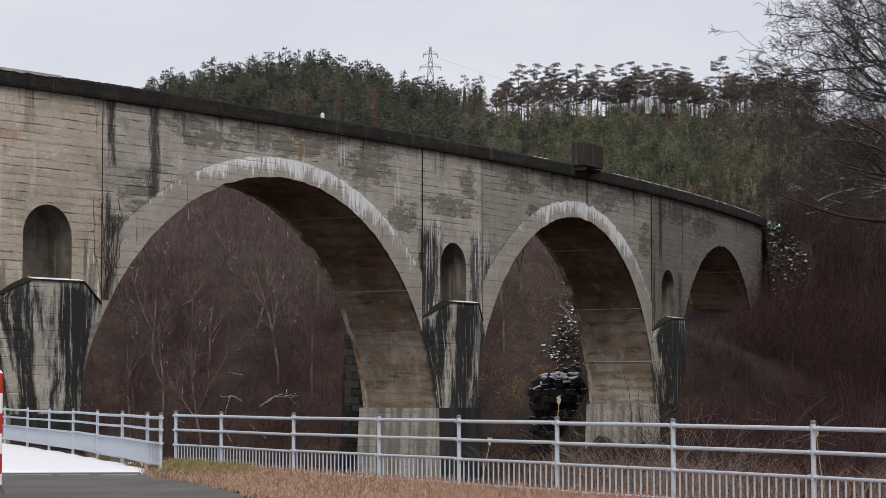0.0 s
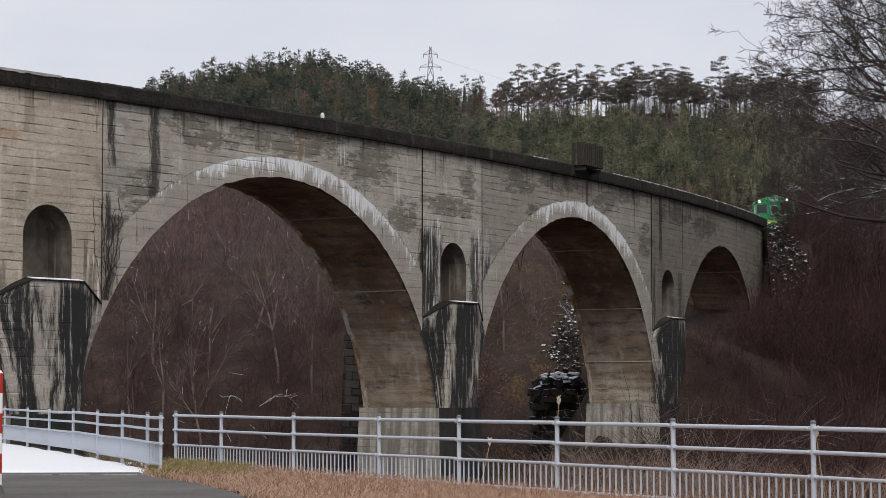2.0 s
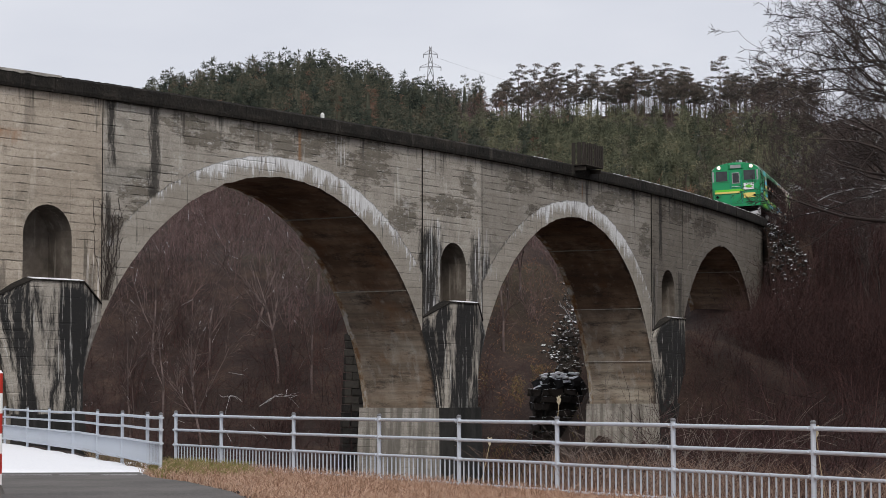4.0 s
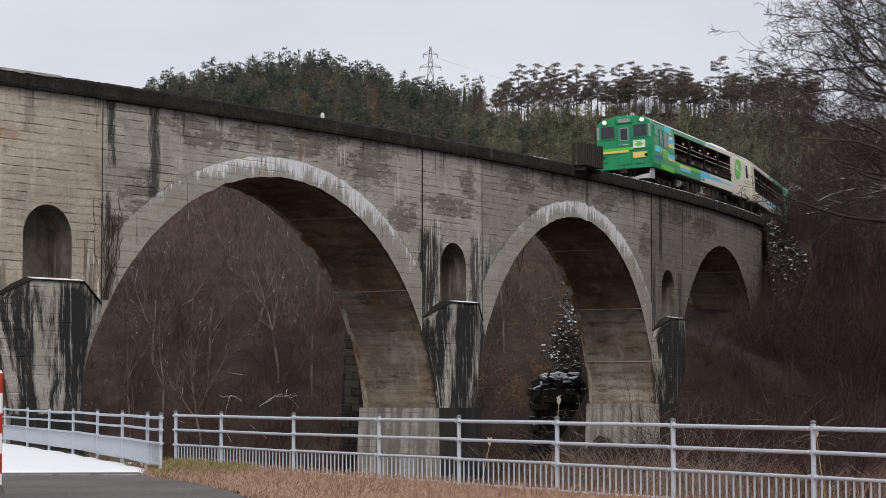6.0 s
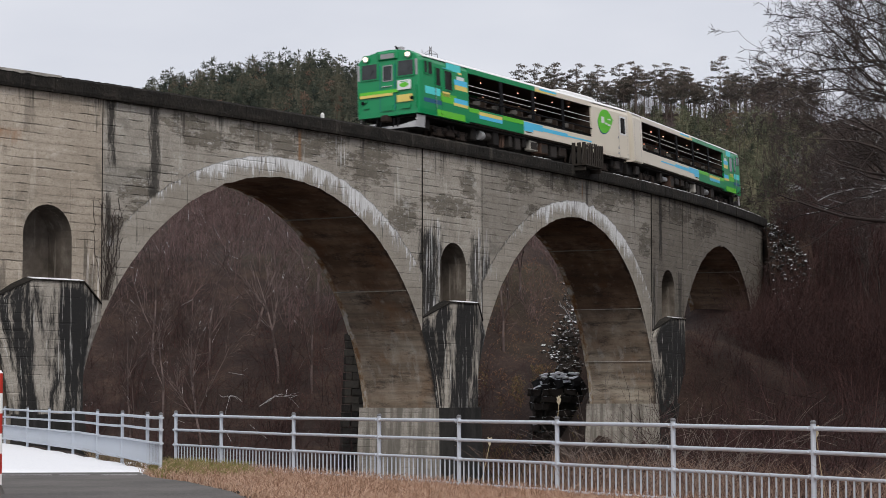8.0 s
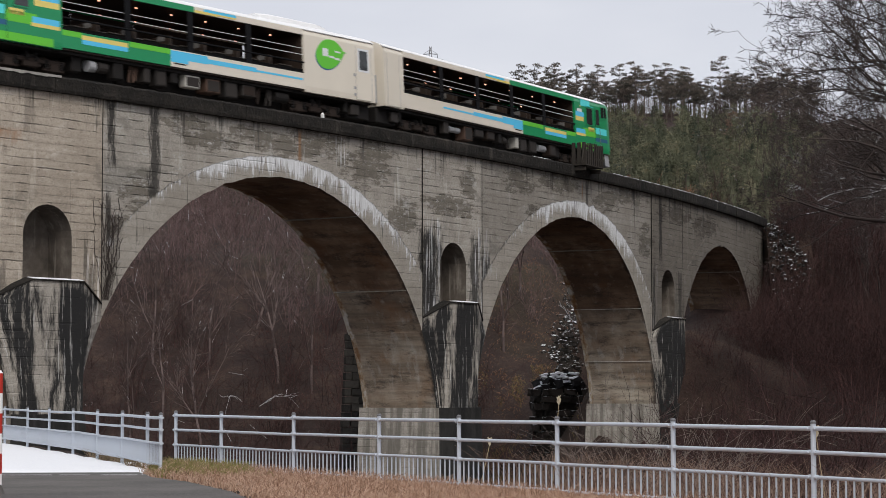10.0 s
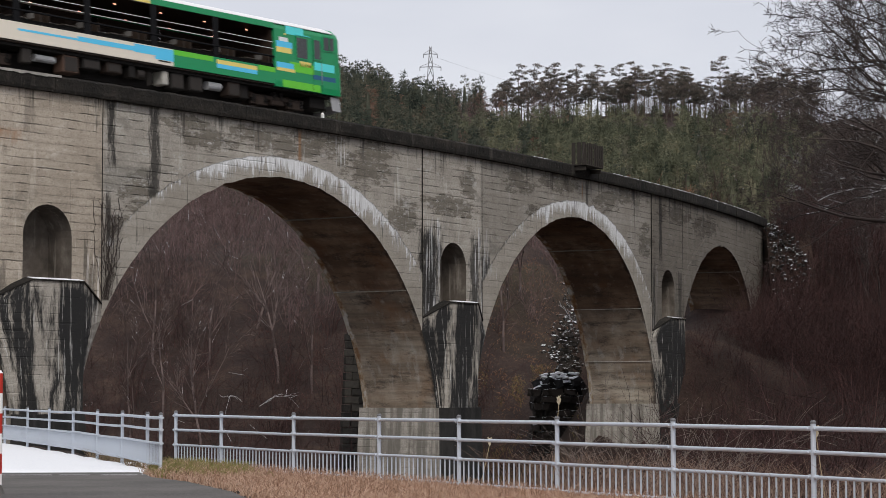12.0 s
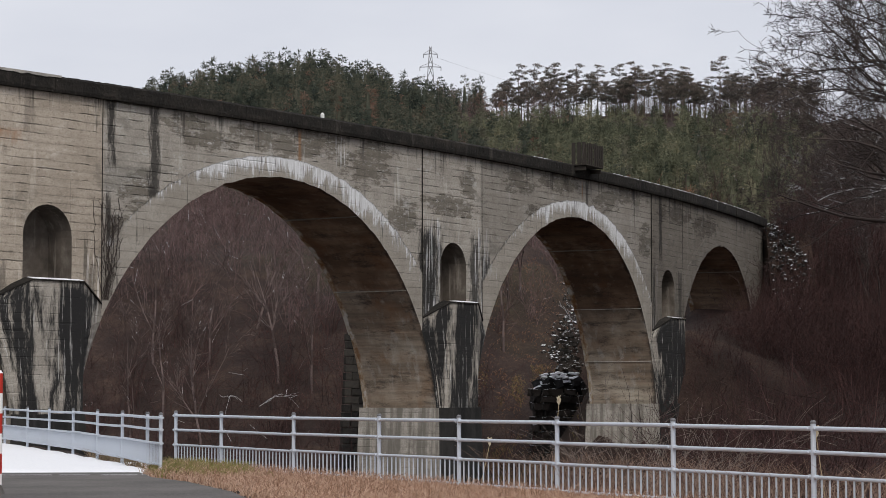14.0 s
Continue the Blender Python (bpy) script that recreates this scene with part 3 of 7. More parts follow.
                ob = mesh_ob("pour_joint", vs, [(0, 1, 2, 3), (7, 6, 5, 4), (0, 4, 5, 1), (1, 5, 6, 2), (2, 6, 7, 3), (3, 7, 4, 0)], M_CONC, parent, "pale pour joint across the soffit")
                fix_normals(ob.data)
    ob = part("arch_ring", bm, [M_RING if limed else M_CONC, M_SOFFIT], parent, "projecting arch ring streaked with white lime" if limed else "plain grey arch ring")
    return ob


def uv_along(bm, places):
    """UV: u along the line, v height against the rail."""
    uvl = bm.loops.layers.uv.new("UVMap")
    for f in bm.faces:
        for lp in f.loops:
            lp[uvl].uv = places[lp.vert]


def spandrel(arch, lo, hi, parent):
    """Wall over the ring, from joint to joint."""
    c, cz, r = arch
    ro, co = r + 2.35, cz - 1.62
    bm = bmesh.new()
    cols, places = [], {}
    for s in frange(lo + 0.02, hi - 0.02, 0.45):
        zo = co + math.sqrt(max(0.01, ro * ro - (s - c) ** 2)) - 0.06
        row = ((FRONT, zo), (FRONT, TOPZ), (BACK, TOPZ), (BACK, zo))
        cols.append([bm.verts.new(B(s, l, z)) for l, z in row])
        places.update({v_: (s, z) for v_, (l, z) in zip(cols[-1], row)})
    for p, q in zip(cols, cols[1:]):
        for j in range(4):
            k = (j + 1) % 4
            bm.faces.new((p[j], p[k], q[k], q[j]))
    bm.faces.new(cols[0])
    bm.faces.new(cols[-1][::-1])
    bmesh.ops.recalc_face_normals(bm, faces=bm.faces)
    uv_along(bm, places)
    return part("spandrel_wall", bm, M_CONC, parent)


NICHE_Z0, NICHE_TOP, NICHE_HALF, NICHE_DEEP = -6.5, -4.08, 1.0, 1.1


def pier(s0, half, left, right, parent):
    """left: the arch at larger s, right: at smaller s (None: none). Upper body with a niche, lower body that follows the soffits."""
    lo, hi = s0 - half, s0 + half
    knee = -7.7
    # upper body
    bm = bmesh.new()
    F = FRONT + 0.03

    uvl = bm.loops.layers.uv.new("UVMap")

    def vq(*pts):
        f = bm.faces.new([bm.verts.new(B(*p)) for p in pts])
        for lp, p in zip(f.loops, pts):
            lp[uvl].uv = (p[0], p[2])

    zc = NICHE_TOP - NICHE_HALF
    arc = [(s0 + NICHE_HALF * math.cos(math.pi * i / 14), zc + NICHE_HALF * math.sin(math.pi * i / 14)) for i in range(15)]
    edge = [(s0 + NICHE_HALF, NICHE_Z0)] + arc + [(s0 - NICHE_HALF, NICHE_Z0)]
    for (sa_, za), (sb, zb) in zip(arc, arc[1:]):
        vq((sa_, F, za), (sb, F, zb), (sb, F, TOPZ), (sa_, F, TOPZ))
    for e, n_ in ((hi, s0 + NICHE_HALF), (s0 - NICHE_HALF, lo)):
        vq((e, F, knee), (n_, F, knee), (n_, F, TOPZ), (e, F, TOPZ))
    vq((s0 + NICHE_HALF, F, knee), (s0 - NICHE_HALF, F, knee), (s0 - NICHE_HALF, F, NICHE_Z0), (s0 + NICHE_HALF, F, NICHE_Z0))
    heads = bm
    bm = bmesh.new()
    uvl = bm.loops.layers.uv.new("UVMap")
    D = F - NICHE_DEEP
    for (sa_, za), (sb, zb) in zip(edge, edge[1:]):
        vq((sa_, F, za), (sb, F, zb), (sb, D, zb), (sa_, D, za))
    vq((s0 + NICHE_HALF, F, NICHE_Z0), (s0 - NICHE_HALF, F, NICHE_Z0), (s0 - NICHE_HALF, D, NICHE_Z0), (s0 + NICHE_HALF, D, NICHE_Z0))
    vq(*[(a, D, b) for a, b in edge])
    part("niche", bm, M_NICHE, parent, "deep arched niche with shade in its colour")
    bm = heads
    uvl = bm.loops.layers.uv.active
    for a, l0, b, l1 in ((hi, F, hi, BACK), (hi, BACK, lo, BACK), (lo, BACK, lo, F)):
        vq((a, l0, knee), (b, l1, knee), (b, l1, TOPZ), (a, l0, TOPZ))
    vq((hi, F, TOPZ), (lo, F, TOPZ), (lo, BACK, TOPZ), (hi, BACK, TOPZ))
    bmesh.ops.remove_doubles(bm, verts=bm.verts, dist=0.001)
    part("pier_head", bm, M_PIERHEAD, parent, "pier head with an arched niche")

    def ends(z):
        h = hi if left is None else min(hi + 3, left[0] - soffit_half(left, z))
        l = lo if right is None else max(lo - 3, right[0] + soffit_half(right, z))
        if z > knee + 0.01:
            h, l = min(h, hi), max(l, lo)
        return l, h

    # lower body with a faceted buttress in front
    bm = bmesh.new()
    uvl = bm.loops.layers.uv.new("UVMap")
    nl, nh = s0 - NICHE_HALF - 0.05, s0 + NICHE_HALF + 0.05
    OUT = FRONT + 0.55
    rows = []
    for z in frange(SPRING, knee, 0.3):
        l, h = ends(z)
        rows.append((z, [bm.verts.new(B(*p)) for p in ((h, F, z), (nh, OUT, z), (nl, OUT, z), (l, F, z), (l, BACK, z), (h, BACK, z))]))
    # sloping shoulders
    l, h = ends(knee + 0.5)
    zt = NICHE_Z0 - 0.02
    rows.append((zt, [bm.verts.new(B(*p)) for p in ((hi, F, -7.15), (nh, OUT, zt), (nl, OUT, zt), (lo, F, -7.15), (lo, BACK, -7.15), (hi, BACK, -7.15))]))
    for (z0, p), (z1, q) in zip(rows, rows[1:]):
        for j in range(6):
            k = (j + 1) % 6
            f = bm.faces.new((p[j], p[k], q[k], q[j]))
            f.material_index = 0 if j in (0, 1, 2) else 1
            us = (h, nh, nl, l, l, h)
            for lp, (jj, z) in zip(f.loops, ((j, z0), (k, z0), (k, z1), (j, z1))):
                lp[uvl].uv = (us[jj] + s0, zt - z) if j < 3 else (z, 1 if jj in (4, 5) else 0)
    top = rows[-1][1]
    mid = [bm.verts.new(B(s0 + NICHE_HALF, F - 0.01, zt)), bm.verts.new(B(s0 - NICHE_HALF, F - 0.01, zt))]
    bm.faces.new((top[1], top[2], mid[1], mid[0]))
    bm.faces.new((top[0], top[1], mid[0]))
    bm.faces.new((top[2], top[3], mid[1]))
    bm.faces.new(rows[0][1][::-1])
    bmesh.ops.recalc_face_normals(bm, faces=bm.faces)
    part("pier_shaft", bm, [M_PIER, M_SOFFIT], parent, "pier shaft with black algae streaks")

    # ledge under the niche
    vs, fs = [], []
    path = [(hi, F, -7.15), (nh, OUT, zt), (nl, OUT, zt), (lo, F, -7.15)]
    for s, l_, z in path:
        for dl, dz in ((-0.35, 0.0), (0.05, 0.0), (0.05, 0.05), (-0.35, 0.1)):
            vs.append(B(s, l_ + dl, z + dz))
    for i in range(3):
        for j in range(4):
            k = (j + 1) % 4
            fs.append((i * 4 + j, i * 4 + k, i * 4 + 4 + k, i * 4 + 4 + j))
    fs += [(0, 1, 2, 3), (15, 14, 13, 12)]
    ob = mesh_ob("ledge", vs, fs, M_COPE, parent, "weathered ledge with a thin line of snow")
    fix_normals(ob.data)
    vs = [B(s, l_ + dl, z + dz) for s, l_, z in path[1:3] for dl, dz in ((-0.25, 0.1), (0.03, 0.052), (0.02, 0.068), (-0.22, 0.115))]
    ob = mesh_ob("ledge_snow", vs, [(0, 1, 5, 4), (1, 2, 6, 5), (2, 3, 7, 6), (3, 0, 4, 7), (0, 1, 2, 3), (7, 6, 5, 4)], M_SNOW, parent, "thin snow on the ledge")
    fix_normals(ob.data)

    # plinth
    l, h = ends(SPRING)
    bm = bmesh.new()
    pr = 0.12
    ring_ = [(h + pr, F + 0.2), (nh, OUT + pr), (nl, OUT + pr), (l - pr, F + 0.2), (l - pr, BACK - pr), (h + pr, BACK - pr)]
    a = [bm.verts.new(B(s, l_, SPRING)) for s, l_ in ring_]
    b = [bm.verts.new(B(s + (0.15 if s > s0 else -0.15), l_ + (0.12 if l_ > 0 else -0.12), FOOT)) for s, l_ in ring_]
    for j in range(6):
        k = (j + 1) % 6
        f = bm.faces.new((a[j], a[k], b[k], b[j]))
        f.material_index = 0 if j in (0, 1, 2) else 1
    bm.faces.new(a)
    bm.faces.new(b[::-1])
    bmesh.ops.recalc_face_normals(bm, faces=bm.faces)
    part("plinth", bm, [M_PLINTH, M_PLSIDE], parent, "blackened square plinth")


M_PIERHEAD = M_CONC


def make_bridge():
    br = thing("arch_bridge", "weathered grey concrete railway arch bridge with tall piers", "bridge")
    bounds = [S_END] + [p for s, h in PIERS for p in (s + h, s - h)] + [S_FAR]
    for i, a in enumerate(ARCHES):
        hi, lo = bounds[2 * i], bounds[2 * i + 1]
        lo2, hi2 = max(lo, a[0] - a[2] + 0.02), min(hi, a[0] + a[2] - 0.02)
        ring(a, lo2, hi2, br, i in (2, 3))
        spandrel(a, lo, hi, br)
    for i, (s, h) in enumerate(PIERS):
        pier(s, h, ARCHES[i], ARCHES[i + 1], br)
    # end blocks
    for nm, s0, s1 in (("abutment", S_FAR - 1.5, ARCHES[-1][0] - ARCHES[-1][2]), ("abutment", ARCHES[0][0] + ARCHES[0][2], S_END + 2)):
        sweep(nm, s0, s1, [(FRONT - 0.01, TOPZ), (FRONT - 0.01, FOOT), (BACK + 0.01, FOOT), (BACK + 0.01, TOPZ)], M_CONC, br)
    # expansion joints beside the pier heads
    for s, h in PIERS:
        for e in (s - h, s + h):
            sweep("expansion_joint", e - 0.018, e + 0.018, [(FRONT - 0.1, TOPZ), (FRONT + 0.036, TOPZ), (FRONT + 0.036, -7.3), (FRONT - 0.1, -7.3)], M_COPE, br, "dark open expansion joint")
    # copings in lengths, both sides
    edges = frange(S_FAR - 1.5, S_END + 2, 4.6)
    for i, (a, b) in enumerate(zip(edges, edges[1:])):
        for side in (1, -1):
            e = FRONT if side > 0 else -BACK
            def sec(s, side=side, e=e, j=0.012 * math.sin(i * 2.3)):
                n1, n2 = noise.noise((s * 1.9, side, 1)), noise.noise((s * 5.5, side, 4))
                low, lip = TOPZ + 0.02 * n1 + 0.025 * n2, 0.025 * n1 + 0.03 * noise.noise((s * 7, side, 8))
                return [(side * (e - 0.45), TOPZ), (side * (e + 0.2 + j), low), (side * (e + 0.23 + j), low + 0.1), (side * (e + 0.23 + j + 0.02 * n2), -0.07 + lip), (side * (e + 0.17), lip), (side * (e - 0.25), 0.02 * n1)]
            sweep("coping", a + 0.006, b - 0.006, sec, M_COPE, br, "black mossy coping stone", step=0.16 if side > 0 else 1.5)
    return br


def make_track():
    tr = thing("railway_track", "single railway track on brown ballast", "railway track", kind="structure")
    sweep("ballast", S_FAR - 1.4, 110, [(-1.04, -0.53), (1.85, -0.53), (1.85, -0.24), (1.3, -0.16), (-0.9, -0.16), (-1.04, -0.22)], M_BALLAST, tr)
    sweep("ballast", -148, S_FAR - 1.4, [(-2.4, -0.75), (2.4, -0.75), (1.5, -0.16), (-1.5, -0.16)], M_BALLAST, tr)
    for side in (1, -1):
        x = side * 0.567
        sweep("rail", -148, 110, [(x - 0.06, -0.15), (x + 0.06, -0.15), (x + 0.06, -0.135), (x + 0.012, -0.12), (x + 0.012, -0.045), (x + 0.033, -0.03), (x + 0.033, 0), (x - 0.033, 0), (x - 0.033, -0.03), (x - 0.012, -0.045), (x - 0.012, -0.12), (x - 0.06, -0.135)], M_RAIL, tr, "rusty steel rail", step=2.5)
    bm = bmesh.new()
    box_bm(bm, (-0.11, -1.0, -0.26), (0.11, 1.0, -0.15), 0.015)
    first = None
    for s in np.arange(-80, 100, 0.66):
        p, h = line(s)
        m = Matrix.Translation(p) @ Matrix.Rotation(h, 4, "Z")
        if first is None:
            first = part("sleeper", bm, M_SLEEPER, tr)
            first.matrix_basis = m
        else:
            share("sleeper", first.data, tr, m)
    return tr

# ---------------------------------------------------------------- terrain
FENCE_B = Vector((4.2, 24.84))


def sstep(a, b, x):
    t = np.clip((x - a) / (b - a), 0, 1)
    return t * t * (3 - 2 * t)


RIDGE_A = [-0.30, -0.20, -0.14, -0.115, -0.09, -0.075, -0.045, -0.02, 0.0, 0.022, 0.06, 0.11, 0.14, 0.17, 0.21, 0.3]
RIDGE_E = [0.085, 0.108, 0.121, 0.127, 0.132, 0.134, 0.133, 0.126, 0.121, 0.124, 0.128, 0.129, 0.124, 0.112, 0.105, 0.10]


def terrain(x, y):
    """Height of the ground, for arrays."""
    x, y = np.asarray(x, float), np.asarray(y, float)
    # near ground: road level before the fence, then the bank down to the river
    off = (x - FENCE_B.x) * 0.873 + (y - FENCE_B.y) * 0.4877          # right fence line
    off2 = (x + 5.3) * 0.947 + (y - 38.5) * 0.32                      # left fence line
    far = np.where(y > 40, np.maximum(off2, off - 4 + 0 * x), off)
    far = np.where(y < 24, off, far)
    h = -2.6 * sstep(0.7, 9.0, far) * sstep(-40, 0, y + 40)
    h -= 0.5 * sstep(10, 30, far)
    a = x / np.maximum(y, 30)
    # hillside beyond the bridge
    el = np.interp(a, RIDGE_A, RIDGE_E)
    ridge = el * 430 + EYE_Z
    t = np.clip((y - 128 + 60 * np.clip(-a - 0.05, 0, 0.2)) / 300, 0, 1)
    h += (ridge + 3) * (0.78 * t + 0.22 * sstep(0, 1, t)) * sstep(0, 0.06, t)
    h = np.where(y > 430, h - (y - 430) * 0.12, h)
    # spur on the right
    w = x - 0.118 * y - 1.0
    h += np.clip(w, 0, 60) * 0.62 * sstep(60, 118, y) * (1 - sstep(150, 220, y) * 0.6)
    # bank behind the second and third arch
    along = (x + 15.84) * 0.4725 + (y - 67.45) * 0.8813
    behind = -((x + 15.84) * 0.8813 - (y - 67.45) * 0.4725)
    h += np.clip(behind - 3, 0, 14) * 0.75 * sstep(38, 64, along) * (1 - sstep(95, 130, along))
    # railway embankment past the bridge
    emb = np.full(x.shape, -50.0)
    for s in np.arange(S_FAR - 0.5, -150, -3.0):
        p, hd = line(s)
        dist = np.hypot(x - p[0], y - p[1])
        emb = np.maximum(emb, p[2] - 0.78 - np.clip(dist - 3.2, 0, 99) * 0.85)
    cut = np.full(x.shape, 1e9)
    for s in np.arange(S_FAR - 2, -150, -3.0):
        p, hd = line(s)
        dist = np.hypot(x - p[0], y - p[1])
        cut = np.minimum(cut, p[2] - 0.78 + np.clip(dist - 3.6, 0, 999) * 1.1)
    h = np.minimum(np.maximum(h, emb), cut)
    # keep clear of the deck where the bridge stands
    near = np.full(x.shape, 1e9)
    for s in np.arange(S_FAR + 2, 100, 3.0):
        p, hd = line(s)
        near = np.minimum(near, np.hypot(x - p[0], y - p[1]))
    low = -2.9 + np.clip(near - 4, 0, 999) * 0.9
    h = np.minimum(h, np.maximum(low, -3.2))
    # earth bank that fills the foot of the last arch
    best, at_s, lat = np.full(x.shape, 1e9), np.zeros(x.shape), np.zeros(x.shape)
    for s in np.arange(-46, 12, 1.0):
        p, hd = line(s)
        d = np.hypot(x - p[0], y - p[1])
        m = d < best
        best = np.where(m, d, best)
        at_s = np.where(m, s, at_s)
        lat = np.where(m, -(x - p[0]) * math.sin(hd) + (y - p[1]) * math.cos(hd), lat)
    bank = np.interp(at_s, [-46, -31, -27, -21, -12, -9.5, -6, -4], [10.4, 10.2, 6.6, 5.3, 4.7, 3.4, -1.0, -3.3])
    bank = bank - np.where(at_s < -29, 0.62, 0.5) * np.clip(lat - np.where(at_s < -29, 4.2, 2.0), 0, 99) - 1.6 * np.clip(-lat - 1.4, 0, 99)
    h = np.maximum(h, np.where((at_s > -45) & (at_s < 11), bank, -50))
    road = sstep(0.0, 0.8, far)
    bumps = 0.35 * np.sin(x * 0.31 + 1.3 * np.sin(y * 0.17)) * np.cos(y * 0.27 + np.sin(x * 0.23))
    return h + bumps * road * sstep(1.5, 8, far)


def grid_patch(xs, ys):
    X, Y = np.meshgrid(xs, ys)
    Z = terrain(X, Y)
    v = np.stack([X, Y, Z], -1).reshape(-1, 3)
    nx, ny = len(xs), len(ys)
    i = np.arange(nx * ny).reshape(ny, nx)
    f = np.stack([i[:-1, :-1], i[:-1, 1:], i[1:, 1:], i[1:, :-1]], -1).reshape(-1, 4)
    return v, f


GX, GY = np.arange(-130, 131, 1.3), np.arange(-40, 470, 1.3)
GZ = terrain(*np.meshgrid(GX, GY))


def gz(x, y):
    """Height of the ground at one place, from a fine table."""
    i = min(max((x - GX[0]) / 1.3, 0), len(GX) - 1.001)
    j = min(max((y - GY[0]) / 1.3, 0), len(GY) - 1.001)
    a, b = int(i), int(j)
    u, v = i - a, j - b
    return float((GZ[b, a] * (1 - u) + GZ[b, a + 1] * u) * (1 - v) + (GZ[b + 1, a] * (1 - u) + GZ[b + 1, a + 1] * u) * v)


def make_ground_sheet():
    xs = np.concatenate([np.linspace(-2500, -140, 18), np.arange(-120, 121, 1.6), np.linspace(140, 2500, 18)])
    ys = np.concatenate([np.linspace(-1500, -50, 10), np.arange(-40, 240, 1.6), np.arange(245, 480, 8), np.linspace(500, 4000, 22)])
    v, f = grid_patch(xs, ys)
    far = v[:, 1] > 600
    v[far, 2] = np.maximum(v[far, 2] * 0 + 5, -5)
    ob = new("ground", big_mesh("ground", v, f, M_GROUND, True))
    return tagged(ob, "reddish-brown wooded valley ground with leaf litter", "ground", kind="structure")


make_ground_sheet()
bridge = make_bridge()
track = make_track()


# ---------------------------------------------------------------- road and snow
def flat_sheet(name, outline, z, thick, material, label, category):
    bm = bmesh.new()
    a = [bm.verts.new((x, y, z)) for x, y in outline]
    b = [bm.verts.new((x, y, z - thick)) for x, y in outline]
    bm.faces.new(a)
    bm.faces.new(b[::-1])
    for i in range(len(a)):
        j = (i + 1) % len(a)
        bm.faces.new((a[i], b[i], b[j], a[j]))
    bmesh.ops.recalc_face_normals(bm, faces=bm.faces)
    bmesh.ops.triangulate(bm, faces=[f for f in bm.faces if len(f.verts) > 4])
    ob = part(name, bm, material)
    return tagged(ob, label, category, kind="structure")


flat_sheet("road", [(-30, -20), (1.5, -20), (0.5, 12), (-1.9, 25), (-2.9, 30), (-3.9, 33.4), (-4.7, 35.3), (-5.2, 37.5), (-9, 37.3), (-30, 36)], 0.03, 0.3, M_ASPHALT, "damp grey asphalt road with a snowy edge", "road")

# ---------------------------------------------------------------- fences
M_FENCE = plain("pale_grey_powder_coat", (0.50, 0.54, 0.60), 0.45, 0.0, 0.4, 0.08, 6.0)
M_CAP = plain("dull_cap_metal", (0.16, 0.16, 0.165), 0.5, 0.4)


def make_fence(label, posts, bars=0.137, rails=(0.96, 0.69, 0.41, 0.05)):
    fe = thing("fence", label, "fence", "roadside fences")
    bm = bmesh.new()
    cyl_bm(bm, (0, 0, -0.25), (0, 0, 1.02), 0.031, n=14)
    post = None
    bmc = bmesh.new()
    cyl_bm(bmc, (0, 0, 1.015), (0, 0, 1.035), 0.037, n=14)
    cyl_bm(bmc, (0, 0, 1.035), (0, 0, 1.055), 0.036, 0.02, n=14)
    bmb = bmesh.new()
    cyl_bm(bmb, (-0.085, 0, 0), (0.075, 0, 0), 0.029, n=8)
    for sx in (-0.06, 0.06):
        cyl_bm(bmb, (sx, -0.045, 0), (sx, 0.045, 0), 0.012, n=6)
    bmk = bmesh.new()
    cyl_bm(bmk, (0, 0, rails[3] + 0.005), (0, 0, rails[2] - 0.005), 0.0125, n=6)
    bal = None
    for i, (x, y) in enumerate(posts):
        z = 0.0
        nx, ny = posts[min(i + 1, len(posts) - 1)]
        px, py = posts[max(i - 1, 0)]
        m = Matrix.Translation((x, y, z)) @ Matrix.Rotation(math.atan2(ny - py, nx - px), 4, "Z")
        if post is None:
            post = part("post", bm, M_FENCE, fe)
            cap = part("post_cap", bmc, M_CAP, post, "dull metal cap")
            cl = part("rail_clamp", bmb, M_FENCE, post, "bolted rail clamp")
            cl.location = (0, 0, rails[0])
            for z_ in rails[1:3]:
                share("rail_clamp", cl.data, post, Matrix.Translation((0, 0, z_)))
            post.matrix_basis = m
        else:
            p = share("post", post.data, fe, m)
            share("post_cap", cap.data, p, Matrix())
            for z_ in rails[:3]:
                share("rail_clamp", cl.data, p, Matrix.Translation((0, 0, z_)))
    for (x0, y0), (x1, y1) in zip(posts, posts[1:]):
        d = Vector((x1 - x0, y1 - y0, 0))
        L = d.length
        d.normalize()
        jit = 0.012 * math.sin(x0 * 7 + y0)
        for z, r in zip(rails, (0.026, 0.024, 0.021, 0.021)):
            a = Vector((x0, y0, z)) + d * 0.04
            b = Vector((x1, y1, z + jit)) - d * 0.04
            rod("rail", a, b, r, M_FENCE, fe, n=10)
        n = int(L / bars)
        for j in range(1, n):
            m = Matrix.Translation((x0 + d.x * L * j / n, y0 + d.y * L * j / n, 0))
            if bal is None:
                bal = part("baluster", bmk, M_FENCE, fe)
                bal.matrix_basis = m
            else:
                share("baluster", bal.data, fe, m)
    return fe


RIGHT_POSTS = [(-5.06, 41.41), (-4.01, 39.54), (-2.52, 36.86), (-1.0, 34.15), (0.23, 31.95), (1.54, 29.6), (2.86, 27.23), (4.2, 24.84), (5.5, 22.5), (6.85, 20.1)]
LEFT_POSTS = [(-4.79, 37.1), (-5.19, 38.4), (-6.1, 41.6), (-7.11, 45.0), (-8.22, 48.6), (-9.4, 52.2), (-10.6, 55.8), (-11.9, 59.4), (-13.4, 62.4)]
make_fence("pale grey metal fence on a dry grass verge", RIGHT_POSTS)
make_fence("pale grey metal fence beside the snowy roadside", LEFT_POSTS, rails=(0.96, 0.76, 0.53, 0.17))


